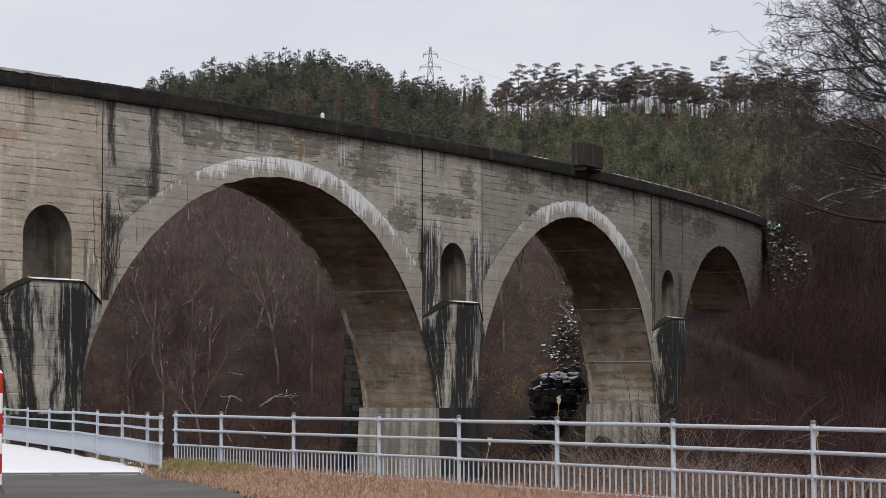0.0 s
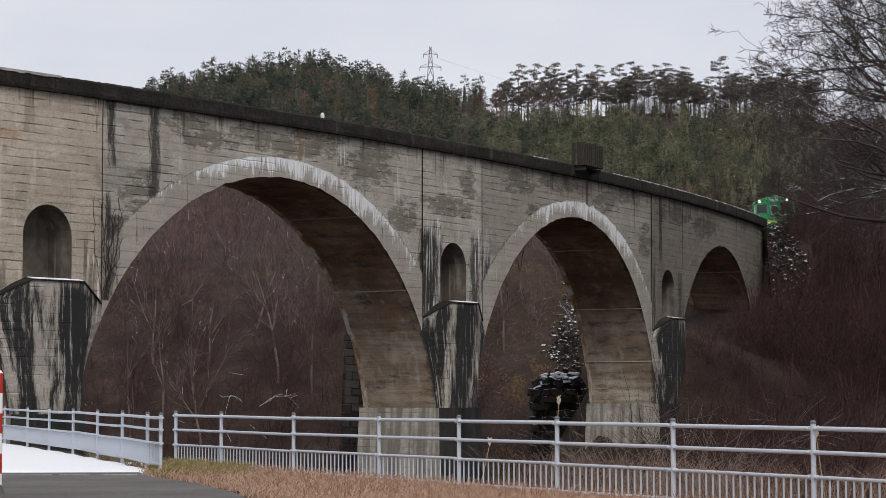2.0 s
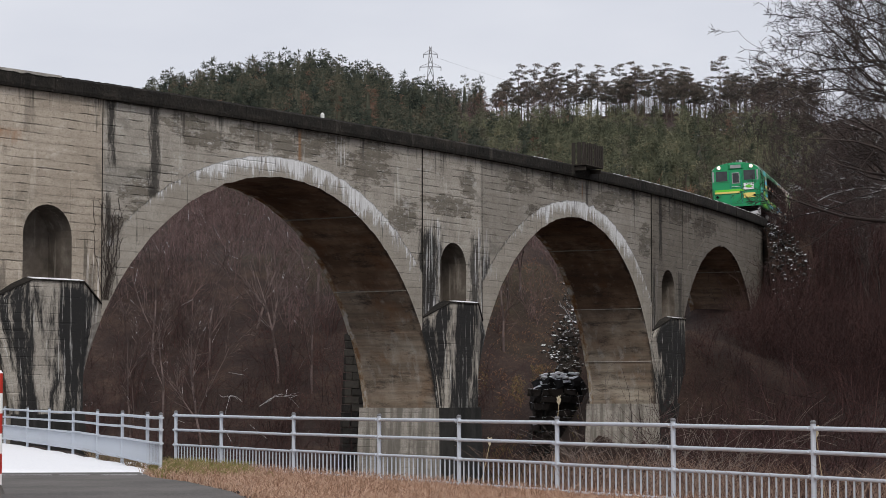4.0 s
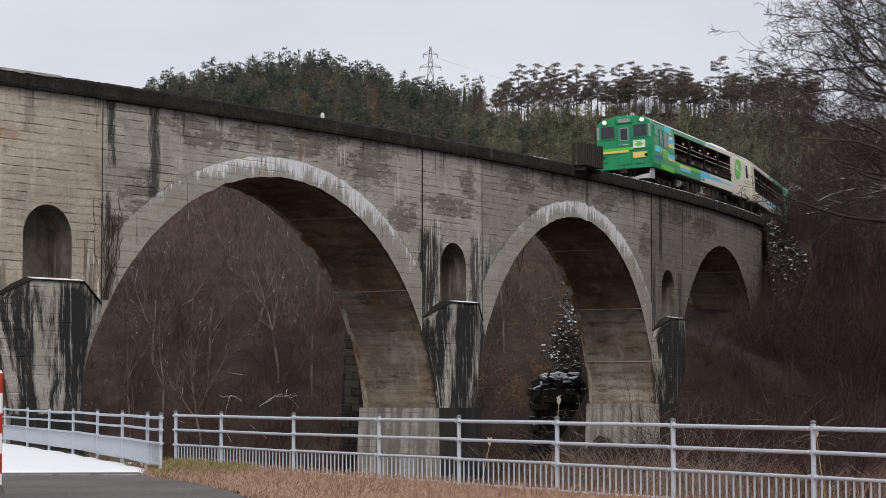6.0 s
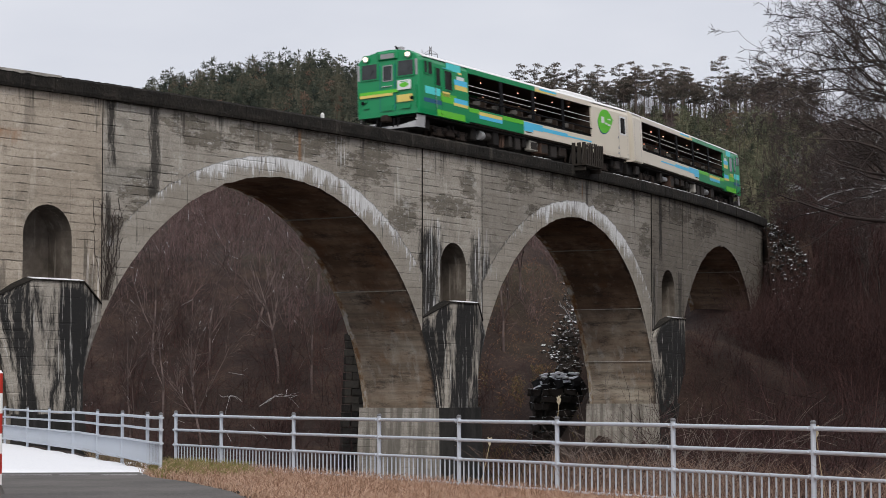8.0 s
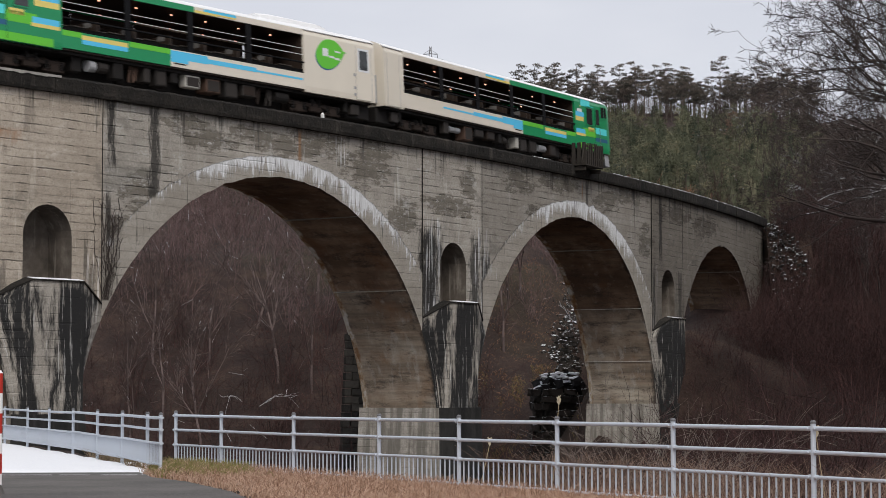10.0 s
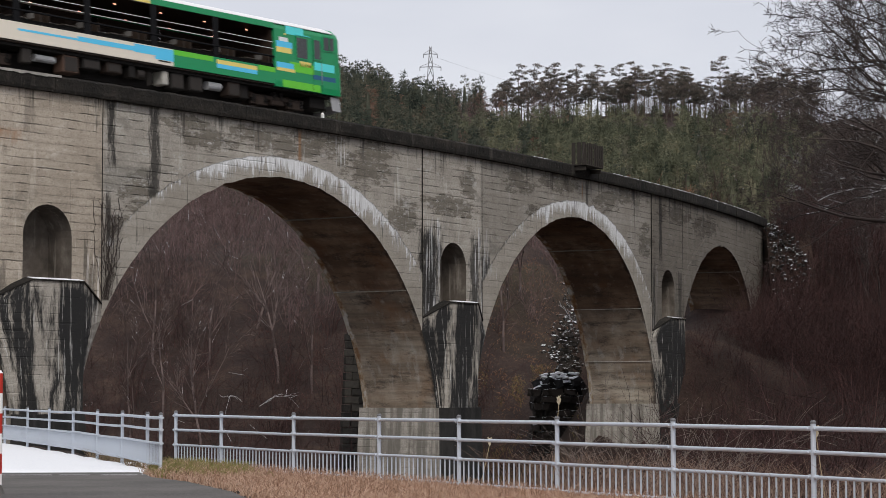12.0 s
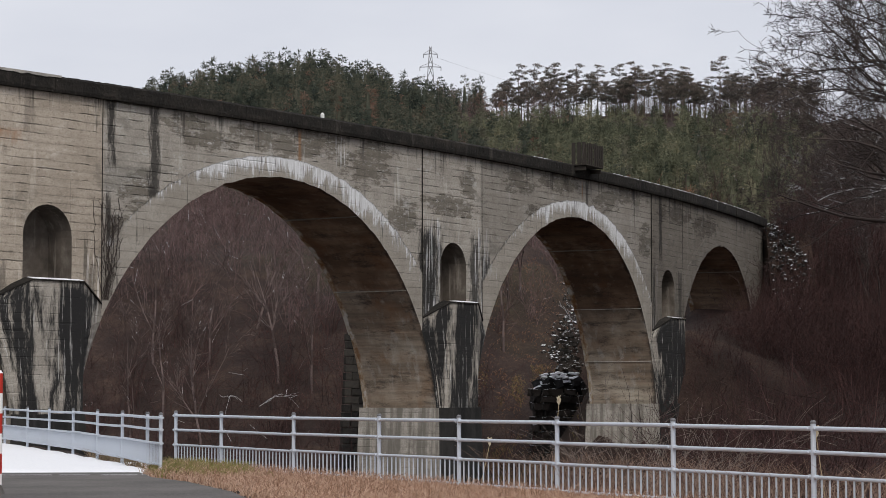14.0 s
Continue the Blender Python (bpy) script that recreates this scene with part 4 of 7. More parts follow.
# ---------------------------------------------------------------- snow, verge, grass
def lumpy_sheet(name, inside, xs, ys, height, material, label, category, kind="structure"):
    """A thin uneven sheet over the cells whose middle passes inside(x, y)."""
    bm = bmesh.new()
    keep = {}

    def vert(i, j):
        if (i, j) not in keep:
            x, y = xs[i], ys[j]
            keep[i, j] = bm.verts.new((x, y, height(x, y)))
        return keep[i, j]

    for i in range(len(xs) - 1):
        for j in range(len(ys) - 1):
            x, y = (xs[i] + xs[i + 1]) / 2, (ys[j] + ys[j + 1]) / 2
            if inside(x, y):
                bm.faces.new((vert(i, j), vert(i + 1, j), vert(i + 1, j + 1), vert(i, j + 1)))
    edge = {v for e in bm.edges if e.is_boundary for v in e.verts}
    for v in edge:
        v.co.z = -0.03
    ob = part(name, bm, material, smooth=True)
    return tagged(ob, label, category, kind=kind)


def left_of(posts, y, shift):
    for (x0, y0), (x1, y1) in zip(posts, posts[1:]):
        if min(y0, y1) <= y <= max(y0, y1):
            return x0 + (x1 - x0) * (y - y0) / (y1 - y0) + shift
    return -5.0 if y < 40 else -13.0


M_FRESH = make_snow("fresh_trodden_snow", (0.3, 0.28, 0.25), 0.2, 0.3, 1.2)


def snow_bank():
    """Snow from the road's edge back along the left fence, thinning out to an uneven rim."""
    bm = bmesh.new()
    offs = [0, 0.06, 0.14, 0.26, 0.42, 0.65, 0.95, 1.3, 1.8, 2.4, 3.2, 4.2, 5.5, 7.0, 9.0, 12.0]
    runs = [0, 0.05, 0.12, 0.22, 0.36, 0.55, 0.8, 1.1, 1.5, 2.0, 2.6, 3.4, 4.3, 5.4, 6.8, 8.5, 10.5, 13.0, 16.0, 19.0, 23.0]
    runs = [r for a, b in zip(runs, runs[1:]) for r in (a, (2 * a + b) / 3, (a + 2 * b) / 3)] + [23.0]
    rows = []
    for t in runs:
        row = []
        for o in offs:
            y = 37.5 + t + 0.3 * noise.noise((o * 0.8, 0.3, 0)) * math.exp(-t)
            e = left_of(LEFT_POSTS, max(37.12, y), 0.12 + 0.2 * noise.noise((y * 0.8, 2, 0)) + 0.08 * noise.noise((y * 4.0, 5, 0)))
            x = e - o
            rim = min(1.0, min(o, t) / 0.3)
            z = -0.03 + (0.095 + 0.03 * noise.noise((x * 0.7, y * 0.5, 0)) + 0.016 * noise.noise((x * 3, y * 2, 4))) * (rim ** 0.5 if rim > 0 else 0)
            row.append(bm.verts.new((x, y, z)))
        rows.append(row)
    for p, q in zip(rows, rows[1:]):
        for k in range(len(offs) - 1):
            bm.faces.new((p[k], q[k], q[k + 1], p[k + 1]))
    bmesh.ops.recalc_face_normals(bm, faces=bm.faces)
    if sum(f.normal.z for f in bm.faces) < 0:
        bmesh.ops.reverse_faces(bm, faces=bm.faces)
    return tagged(part("snow", bm, M_FRESH, smooth=True), "fresh snow lying beside the road", "snow", kind="structure")


snow_bank()


def make_straw():
    k = Nodes(mat("dry_straw_verge", 0.95))
    co = k.coord()
    n = k.noise(co, 1.2, 6, 0.7)
    f = k.noise(co, 22, 4, 0.7)
    col = k.ramp(k.math("ADD", k.math("MULTIPLY", n, 0.5), k.math("MULTIPLY", f, 0.5)), (0.3, (0.17, 0.09, 0.055)), (0.5, (0.32, 0.19, 0.12)), (0.7, (0.46, 0.31, 0.21)))
    return k.done(col, f, 0.8, 0.05)


def road_edge(y):
    return float(np.interp(y, [12, 25, 30, 33.4, 35.3, 37.5], [0.5, -1.9, -2.9, -3.9, -4.7, -5.2]))


def fence_x(y):
    return 4.2 + (24.84 - y) * 0.5588


lumpy_sheet("verge", lambda x, y: road_edge(y) + 0.15 * noise.noise((y * 1.3, 0, 5)) < x < fence_x(y) + 0.35 and y < 41.5, list(np.arange(-6.5, 12, 0.3)), list(np.arange(10, 42, 0.4)),
            lambda x, y: 0.05 + 0.03 * noise.noise((x * 1.1, y * 0.8, 0)), make_straw(), "dry straw-coloured grass verge", "ground")


def blades(name, spots, h0, h1, width, lean, colors, label, category):
    """Single bent blades as thin prisms."""
    rng = np.random.default_rng(5)
    n = len(spots)
    p0 = np.asarray(spots, float)
    h = rng.uniform(h0, h1, n)
    a = rng.uniform(0, 2 * np.pi, n)
    k = rng.uniform(0.1, lean, n)
    p1 = p0 + np.stack([np.cos(a) * k * h * 0.5, np.sin(a) * k * h * 0.5, h * 0.6], -1)
    p2 = p1 + np.stack([np.cos(a) * k * h, np.sin(a) * k * h, h * 0.35], -1)
    w = np.full((n, 1), width)
    segs = np.concatenate([np.concatenate([p0, p1, w, w * 0.8], 1), np.concatenate([p1, p2, w * 0.8, w * 0.15], 1)], 0)
    v, f = prisms(segs)
    k_ = Nodes(mat(name + "_blades", 0.85))
    stops = [(i / (len(colors) - 1), c) for i, c in enumerate(colors)]
    m = k_.done(k_.ramp(k_.random(True), *stops))
    return tagged(new(name, big_mesh(name, v, f, m)), label, category, kind="stuff")


rng = np.random.default_rng(3)
spots = []
while len(spots) < 12000:
    y = rng.uniform(22, 41)
    x = rng.uniform(road_edge(y), fence_x(y) + 0.3)
    spots.append((x, y, 0.02))
blades("dry_grass", spots, 0.05, 0.17, 0.0045, 0.9, [(0.12, 0.06, 0.04), (0.34, 0.2, 0.13), (0.62, 0.44, 0.33), (0.2, 0.11, 0.07)], "short dry brown grass on the verge", "grass")
spots = []
while len(spots) < 2600:
    y = rng.uniform(34.5, 41.5)
    x = rng.uniform(road_edge(y) + 0.1, min(fence_x(y) + 0.5, road_edge(y) + 1.8))
    if y > 34.5 + rng.random() * 3:
        spots.append((x, y, 0.02))
blades("green_grass", spots, 0.06, 0.2, 0.006, 0.8, [(0.10, 0.11, 0.03), (0.2, 0.2, 0.06), (0.3, 0.24, 0.1)], "yellow-green grass tufts by the fence end", "grass")
spots = []
while len(spots) < 3000:
    y = rng.uniform(20, 31.5)
    x = fence_x(y) + abs(rng.normal(0.7, 1.1)) + 0.1
    spots.append((x, y, gz(x, y) - 0.02))
blades("tall_dry_grass", spots, 0.2, 0.7, 0.003, 0.8, [(0.1, 0.055, 0.042), (0.22, 0.14, 0.1), (0.4, 0.29, 0.23)], "tall dry grass behind the fence", "grass")

# remains of snow in the weeds below the far fence
rs = random.Random(31)
for i in range(16):
    x0, y0 = -5.6 - 0.02 * i + rs.uniform(-0.3, 0.9), 42.0 + rs.uniform(0, 2.6)
    bm = bmesh.new()
    bmesh.ops.create_icosphere(bm, subdivisions=2, radius=1.0)
    for v in bm.verts:
        v.co = Vector((v.co.x * 0.16, v.co.y * 0.12, v.co.z * 0.045)) * (1 + 0.8 * noise.noise(v.co * 2.6 + Vector((i, 3, 0)))) * (0.6 + 0.6 * (i % 3) / 2)
    ob = part("snow_lump", bm, M_FRESH, smooth=True)
    ob.location = (x0, y0, gz(x0, y0) + 0.02)
    tagged(ob, "small lump of snow among weeds by the fence", "snow", "snow lumps by the fence")
spots = []
rs = np.random.default_rng(44)
while len(spots) < 900:
    y0 = rs.uniform(40.5, 47)
    x0 = left_of(LEFT_POSTS, y0, 0) + abs(rs.normal(0.3, 0.4))
    spots.append((x0, y0, gz(x0, y0) - 0.02))
blades("fence_weeds", spots, 0.08, 0.3, 0.005, 0.9, [(0.06, 0.04, 0.025), (0.2, 0.14, 0.09), (0.3, 0.22, 0.14), (0.1, 0.1, 0.04)], "dead weeds below the fence", "weeds")

# broken line of snow along the road's edge
for i in range(6):
    x0 = -8.4 + i * 0.68
    bm = bmesh.new()
    n = 9
    ln = 0.58 + 0.08 * math.sin(i * 1.7)
    ring = [[bm.verts.new((x0 + ln * j / n, 36.28 + w * (0.05 + 0.035 * noise.noise((i + j * 0.7, w, 0))), z)) for j in range(n + 1)] for w, z in ((-1, 0.0), (-0.5, 0.03), (0.6, 0.032), (1, 0.0))]
    for p, q in zip(ring, ring[1:]):
        for j in range(n):
            bm.faces.new((p[j], p[j + 1], q[j + 1], q[j]))
    tagged(part("snow_strip", bm, M_FRESH, smooth=True), "thin strip of snow at the road edge", "snow", "snow strips")

# ---------------------------------------------------------------- vegetation
def bark(name, lo, hi, snow=1.1, rough=0.9):
    k = Nodes(mat(name, rough))
    co = k.coord()
    n = k.noise(co, 3, 4)
    r = k.random(True)
    stand = k.noise(co, 0.22, 3, 0.6)
    f = k.math("ADD", k.math("MULTIPLY", n, 0.15), k.math("ADD", k.math("MULTIPLY", r, 0.35), k.math("MULTIPLY", stand, 0.6)))
    col = k.ramp(f, (0.3, lo), (0.8, hi))
    if snow < 1:
        col = k.mix(k.ramp(r, (snow, 0.0), (min(1, snow + 0.002), 1.0)), col, (0.7, 0.71, 0.74))
    return k.done(col, n, 0.4, 0.02)


M_BRUSH = bark("reddish_brown_twigs", (0.010, 0.0055, 0.005), (0.11, 0.054, 0.048), 0.9985)
M_UPBRUSH = bark("pinkish_grey_twigs", (0.03, 0.019, 0.018), (0.25, 0.165, 0.155), 0.998)
M_DARKBRUSH = bark("dark_thicket_twigs", (0.011, 0.006, 0.0055), (0.09, 0.043, 0.039))
M_BARK = bark("grey_brown_bark", (0.04, 0.028, 0.026), (0.215, 0.16, 0.148), 0.993)
M_DARKBARK = bark("dark_bark", (0.026, 0.02, 0.018), (0.066, 0.05, 0.044), 0.9993)
M_DUSKBARK = bark("dusky_twigs", (0.022, 0.016, 0.015), (0.085, 0.062, 0.056), 0.998)
M_PALEBARK = bark("pale_bare_twigs", (0.13, 0.10, 0.085), (0.30, 0.25, 0.22))


def grow(rng, height, r0, levels, kids, spread, up=0.25, wander=0.16, first=0.3, ratio=0.62, segs0=7):
    """Branching skeleton: list of (p0, p1, r0, r1, level)."""
    out = []
    stack = [(np.zeros(3), np.array([rng.normal(0, 0.05), rng.normal(0, 0.05), 1.0]), height, r0, 0)]
    while stack:
        p, d, L, r, lv = stack.pop()
        n = max(2, segs0 - lv)
        d = d / np.linalg.norm(d)
        step = L / n
        rr = r
        for i in range(n):
            d = d + rng.normal(0, wander, 3) + np.array([0, 0, up * (0.3 if lv else 0.1)])
            d /= np.linalg.norm(d)
            q = p + d * step
            r1 = r * (1 - 0.75 * (i + 1) / n)
            out.append((*p, *q, rr, r1, lv))
            if lv < levels and (i + 1) / n > (first if lv == 0 else 0.15):
                for _ in range(rng.poisson(kids)):
                    a = rng.uniform(0, 2 * np.pi)
                    side = np.cross(d, [math.cos(a), math.sin(a), 0.3])
                    side /= max(1e-6, np.linalg.norm(side))
                    nd = d * (1 - spread) + side * spread
                    stack.append((q.copy(), nd, L * ratio * rng.uniform(0.6, 1.1) * (1 - 0.35 * i / n), max(0.004, r1 * 0.7), lv + 1))
            p, rr = q, r1
    return np.array(out)


def make_tree(name, sk, materials, label, category, group="", m=None, min_r=0.0):
    """Trunk and crown from a skeleton."""
    t = thing(name, label, category, group, m)
    for nm, lv, mm in (("trunk", (0,), materials[0]), ("crown", (1, 2, 3, 4, 5), materials[1])):
        vs, fs, n0 = [], [], 0
        for l_ in lv:
            s = sk[sk[:, 8] == l_].copy()
            if len(s):
                s[:, 6:8] = np.maximum(s[:, 6:8], min_r)
                v, f = prisms(s[:, :8], {0: 8, 1: 4}.get(l_, 3))
                vs.append(v), fs.append(f + n0)
                n0 += len(v)
        ob = new(nm, big_mesh(nm, np.concatenate(vs), np.concatenate(fs), mm))
        ob.parent = t
    return t


def line_near(x, y):
    d = np.hypot(LINE_X[::20] - x, LINE_Y[::20] - y)
    i = int(np.argmin(d))
    return float(d[i]), float(S_AX[::20][i])


# brush thickets: a few shrub forms strewn over the slopes
rng = np.random.default_rng(11)
forms = []
for k_ in range(4):
    segs = []
    for stem in range(6):
        a, ln = rng.uniform(0, 2 * np.pi), rng.uniform(1.5, 3.1)
        out = np.array([math.cos(a), math.sin(a), 0.0])
        d = out * rng.uniform(0.05, 0.35) + [0, 0, 1.0]
        p = np.array([rng.normal(0, 0.3), rng.normal(0, 0.3), -0.1])
        for i in range(4):
            d = d + rng.normal(0, 0.2, 3) + out * rng.uniform(-0.02, 0.22)
            d /= np.linalg.norm(d)
            q = p + d * ln / 4
            r = 0.015 * (1 - i / 4.6)
            segs.append((*p, *q, r, r * 0.75))
            for tw in range(2):
                w = d * 0.5 + rng.normal(0, 0.6, 3)
                f0 = p + (q - p) * rng.uniform(0.3, 1.0)
                f1 = f0 + w * rng.uniform(0.25, 0.6)
                segs.append((*f0, *f1, 0.0075, 0.005))
                for _ in range(1):
                    f2 = f1 + (w * 0.5 + rng.normal(0, 0.35, 3) + [0, 0, 0.15]) * rng.uniform(0.3, 0.6)
                    segs.append((*f1, *f2, 0.005, 0.003))
            p = q
    forms.append(prisms(np.array(segs)))

places, thicket = [], []
while len(places) < 700 or len(thicket) < 420:
    y = 46 + (rng.random() ** 0.8) * 215
    x = rng.uniform(-0.22, 0.24) * y
    if rng.random() < 0.6:
        y = rng.uniform(100, 190)
        x = rng.uniform(-0.17, 0.08) * y
    dist, s_ = line_near(x, y)
    if dist < 3.6 and s_ > -32 or dist < 3.0:
        continue
    behind_fence = (x - 4.2) * 0.873 + (y - 24.84) * 0.4877
    if y < 66 and (x + 5.3) * 0.947 + (y - 38.5) * 0.32 < 2.0 or behind_fence < 2.5:
        continue
    # thin out before the bridge, so that the piers stand free
    front_ = (x + 15.84) * 0.8813 - (y - 67.45) * 0.4725
    if 0 < front_ and x / y < 0.10 + 0.012 * math.sin(y) and y > 40:
        continue
    # keep the sight line to the train at the cutting fairly open
    if s_ < -28 and dist < 6:
        continue
    # barer ground on the mossy bank and on the scree
    if 0.016 < x / y < 0.075 and 108 < y < 150 and rng.random() < 0.75:
        continue
    z = gz(x, y)
    if z > 30:
        continue
    (thicket if x / y > 0.112 + 0.01 * math.sin(y * 0.3) else places).append((x, y, z))
places, thicket = places[:700], thicket[:460]


def strew_brush(name, spots, material, label, grow_by=1.0):
    vs, fs, n0 = [], [], 0
    for i, (v, f) in enumerate(forms):
        pl = np.array(spots[i::4])
        sz = rng.uniform(0.7, 1.4, (len(pl), 1)) * np.ones((1, 3)) * grow_by
        sz[:, 2] *= rng.uniform(0.8, 1.2, len(pl))
        sz *= 1 + np.clip((pl[:, 1:2] - 110) / 260, 0, 0.6)
        v2, f2 = scatter(v, f, pl, rng.uniform(0, 6.28, len(pl)), sz)
        vs.append(v2), fs.append(f2 + n0)
        n0 += len(v2)
    tagged(new(name, big_mesh(name, np.concatenate(vs), np.concatenate(fs), material)), label, "brush", kind="stuff")


while len(thicket) < 640:
    y = rng.uniform(112, 152)
    x = rng.uniform(0.137, 0.215) * y
    dist, s_ = line_near(x, y)
    if dist > 4.5:
        thicket.append((x, y, gz(x, y)))
# dark thicket over the bank at the last arch
low_bank = []
for i in range(330):
    lat_ = 2.7 + 12 * rng.random() ** 1.3
    p = B(rng.uniform(-33, -8.5), lat_, 0)
    (low_bank if lat_ < 9 else thicket).append((p.x, p.y, gz(p.x, p.y) - 0.1))
strew_brush("thicket", low_bank, M_DARKBRUSH, "low dark thicket on the bank at the last arch", 0.68)
strew_brush("brush", [p for p in places if p[2] < 5], M_BRUSH, "dark reddish leafless brush on the valley floor")
strew_brush("brush", [p for p in places if p[2] >= 5], M_UPBRUSH, "pinkish-grey leafless brush on the upper slopes", 1.15)
strew_brush("thicket", thicket, M_DARKBRUSH, "dark reddish leafless thicket on the steep bank", 1.25)

# bare trees
rng = np.random.default_rng(21)
protos = [grow(rng, h_, r_, 4, 1.0, 0.36, up=0.2, wander=0.09, first=0.18, ratio=0.62, segs0=7) for h_, r_ in ((6.4, 0.08), (7.2, 0.09), (5.8, 0.07), (6.8, 0.075))]


def thinned(sk, most):
    """At most so many pieces, the finest dropped by chance."""
    pick = sk[:, 8] + np.random.default_rng(1).uniform(0, 1.6, len(sk))
    return sk[np.sort(np.argsort(pick)[:most])]


protos = [thinned(sk, 1150) for sk in protos]
tree0 = [make_tree("bare_tree", sk, (M_BARK, M_BARK), "slender leafless tree with greyish-brown twigs", "tree", "bare valley trees", min_r=0.0085) for sk in protos]
dusk0 = [make_tree("bare_tree", sk, (M_DUSKBARK, M_DUSKBARK), "dark slender leafless tree on the bank", "tree", "bare bank trees", min_r=0.009) for sk in protos]
spots = [(-12.8, 116), (-9.2, 122), (-13.5, 126), (-16.0, 112), (-5.0, 124), (-7.5, 130), (-15.5, 121), (-2.0, 132), (-11, 129), (-3.5, 119), (-7.2, 120), (-17.0, 128), (-8.6, 137), (-4.4, 138), (1.2, 126), (3.6, 130), (5.0, 139), (2.5, 140),
         (24.8, 124), (25.5, 132), (27.5, 140), (29, 150), (30.5, 158), (26.5, 128), (33, 165), (29.5, 135), (36, 175), (31.5, 146), (27.5, 125), (33.5, 152), (34.5, 142), (23.8, 119), (38, 182), (35, 168), (32, 172), (28.5, 145)]
dusky = []
for i, (x, y) in enumerate(spots):
    m = Matrix.Translation((x, y, gz(x, y) - 0.1)) @ Matrix.Rotation(i * 2.1, 4, "Z") @ Matrix.Scale(1.0, 4)
    if i < 4:
        tree0[i].matrix_basis = m
    elif x > 20 and i % 4:
        dusky.append(m)
    else:
        copy_thing(tree0[i % 4], m)
rng2 = np.random.default_rng(5)
while len(dusky) < 46:
    y = rng2.uniform(140, 250)
    x = rng2.uniform(0.142, 0.222) * y
    if line_near(x, y)[0] > 6:
        dusky.append(Matrix.Translation((x, y, gz(x, y) - 0.1)) @ Matrix.Rotation(rng2.uniform(0, 6.28), 4, "Z") @ Matrix.Scale(rng2.uniform(0.8, 1.25), 4))
for i, m in enumerate(dusky):
    if i < 4:
        dusk0[i].matrix_basis = m
    else:
        copy_thing(dusk0[i % 4], m)

# small trees that screen the line where it leaves the bridge
for i, (s_, lat_, k_) in enumerate(((-30.5, 4.3, 0.42), (-31.5, 3.8, 0.5), (-33, 4.0, 0.55), (-34.5, 4.4, 0.6), (-36, 4.2, 0.6), (-32, 4.9, 0.5))):
    p = B(s_, lat_, 0)
    copy_thing(dusk0[i % 4], Matrix.Translation((p.x, p.y, min(gz(p.x, p.y) - 0.1, p.z - 0.4))) @ Matrix.Rotation(i * 1.3, 4, "Z") @ Matrix.Scale(k_, 4))
# russet shrubs that show over the far end of the deck
M_RUSTTWIG = bark("russet_twigs", (0.1, 0.05, 0.03), (0.36, 0.19, 0.12))
for i, (s_, lat_, k_) in enumerate(((-46, -4.5, 0.74), (-42.5, -4.8, 0.78), (-40, -5.2, 0.7))):
    p = B(s_, lat_, 0)
    make_tree("bare_shrub", protos[i], (M_RUSTTWIG, M_RUSTTWIG), "russet leafless shrub beside the line", "shrub", "russet shrubs", Matrix.Translation((p.x, p.y, gz(p.x, p.y) - 0.1)) @ Matrix.Rotation(i * 2.0, 4, "Z") @ Matrix.Scale(k_, 4), 0.012)

# big bare trees whose crowns hang into view: limbs reach out from a leaning trunk
def snowy_bark():
    """Dark bark with snow lying on the upper sides of the limbs."""
    k = Nodes(mat("snow_lined_dark_bark", 0.9))
    co = k.coord()
    n = k.noise(co, 3, 4)
    col = k.ramp(n, (0.3, (0.018, 0.013, 0.012)), (0.7, (0.045, 0.033, 0.029)))
    up = k.axis(k.n.new("ShaderNodeNewGeometry").outputs["Normal"], 2)
    lie = k.ramp(k.noise(co, 0.7, 4, 0.6), (0.52, 0.0), (0.58, 1.0))
    col = k.mix(k.math("MULTIPLY", k.ramp(up, (0.55, 0.0), (0.75, 0.85)), lie), col, (0.72, 0.73, 0.76))
    return k.done(col, n, 0.4, 0.02)


M_SNOWBARK = snowy_bark()


def limb_tree(seed, height, r0, limbs, at, label, twigs=None):
    rng = np.random.default_rng(seed)
    trunk = grow(rng, height, r0, 0, 0, 0.5, wander=0.05, segs0=9)
    sks = [trunk]
    for frac, az, el, ln in limbs:
        i = min(len(trunk) - 1, int(frac * len(trunk)))
        base = trunk[i, 3:6]
        sk = grow(rng, ln * 1.1, trunk[i, 7] * 0.45 + 0.012, 3, 1.1, 0.55, up=0.06, wander=0.13, first=0.15, ratio=0.5, segs0=8)
        d = np.array([math.cos(radians(az)) * math.cos(radians(el)), math.sin(radians(az)) * math.cos(radians(el)), math.sin(radians(el))])
        q = Vector((0, 0, 1)).rotation_difference(Vector(d)).to_matrix()
        R = np.array(q)
        sk[:, 0:3] = sk[:, 0:3] @ R.T + base
        sk[:, 3:6] = sk[:, 3:6] @ R.T + base
        sk[:, 8] += 1
        sks.append(sk)
    return make_tree("large_bare_tree", np.concatenate(sks), (M_DARKBARK, twigs or M_DARKBARK), label, "tree", "large roadside trees", Matrix.Translation((at[0], at[1], gz(*at) - 0.2)), 0.0075)


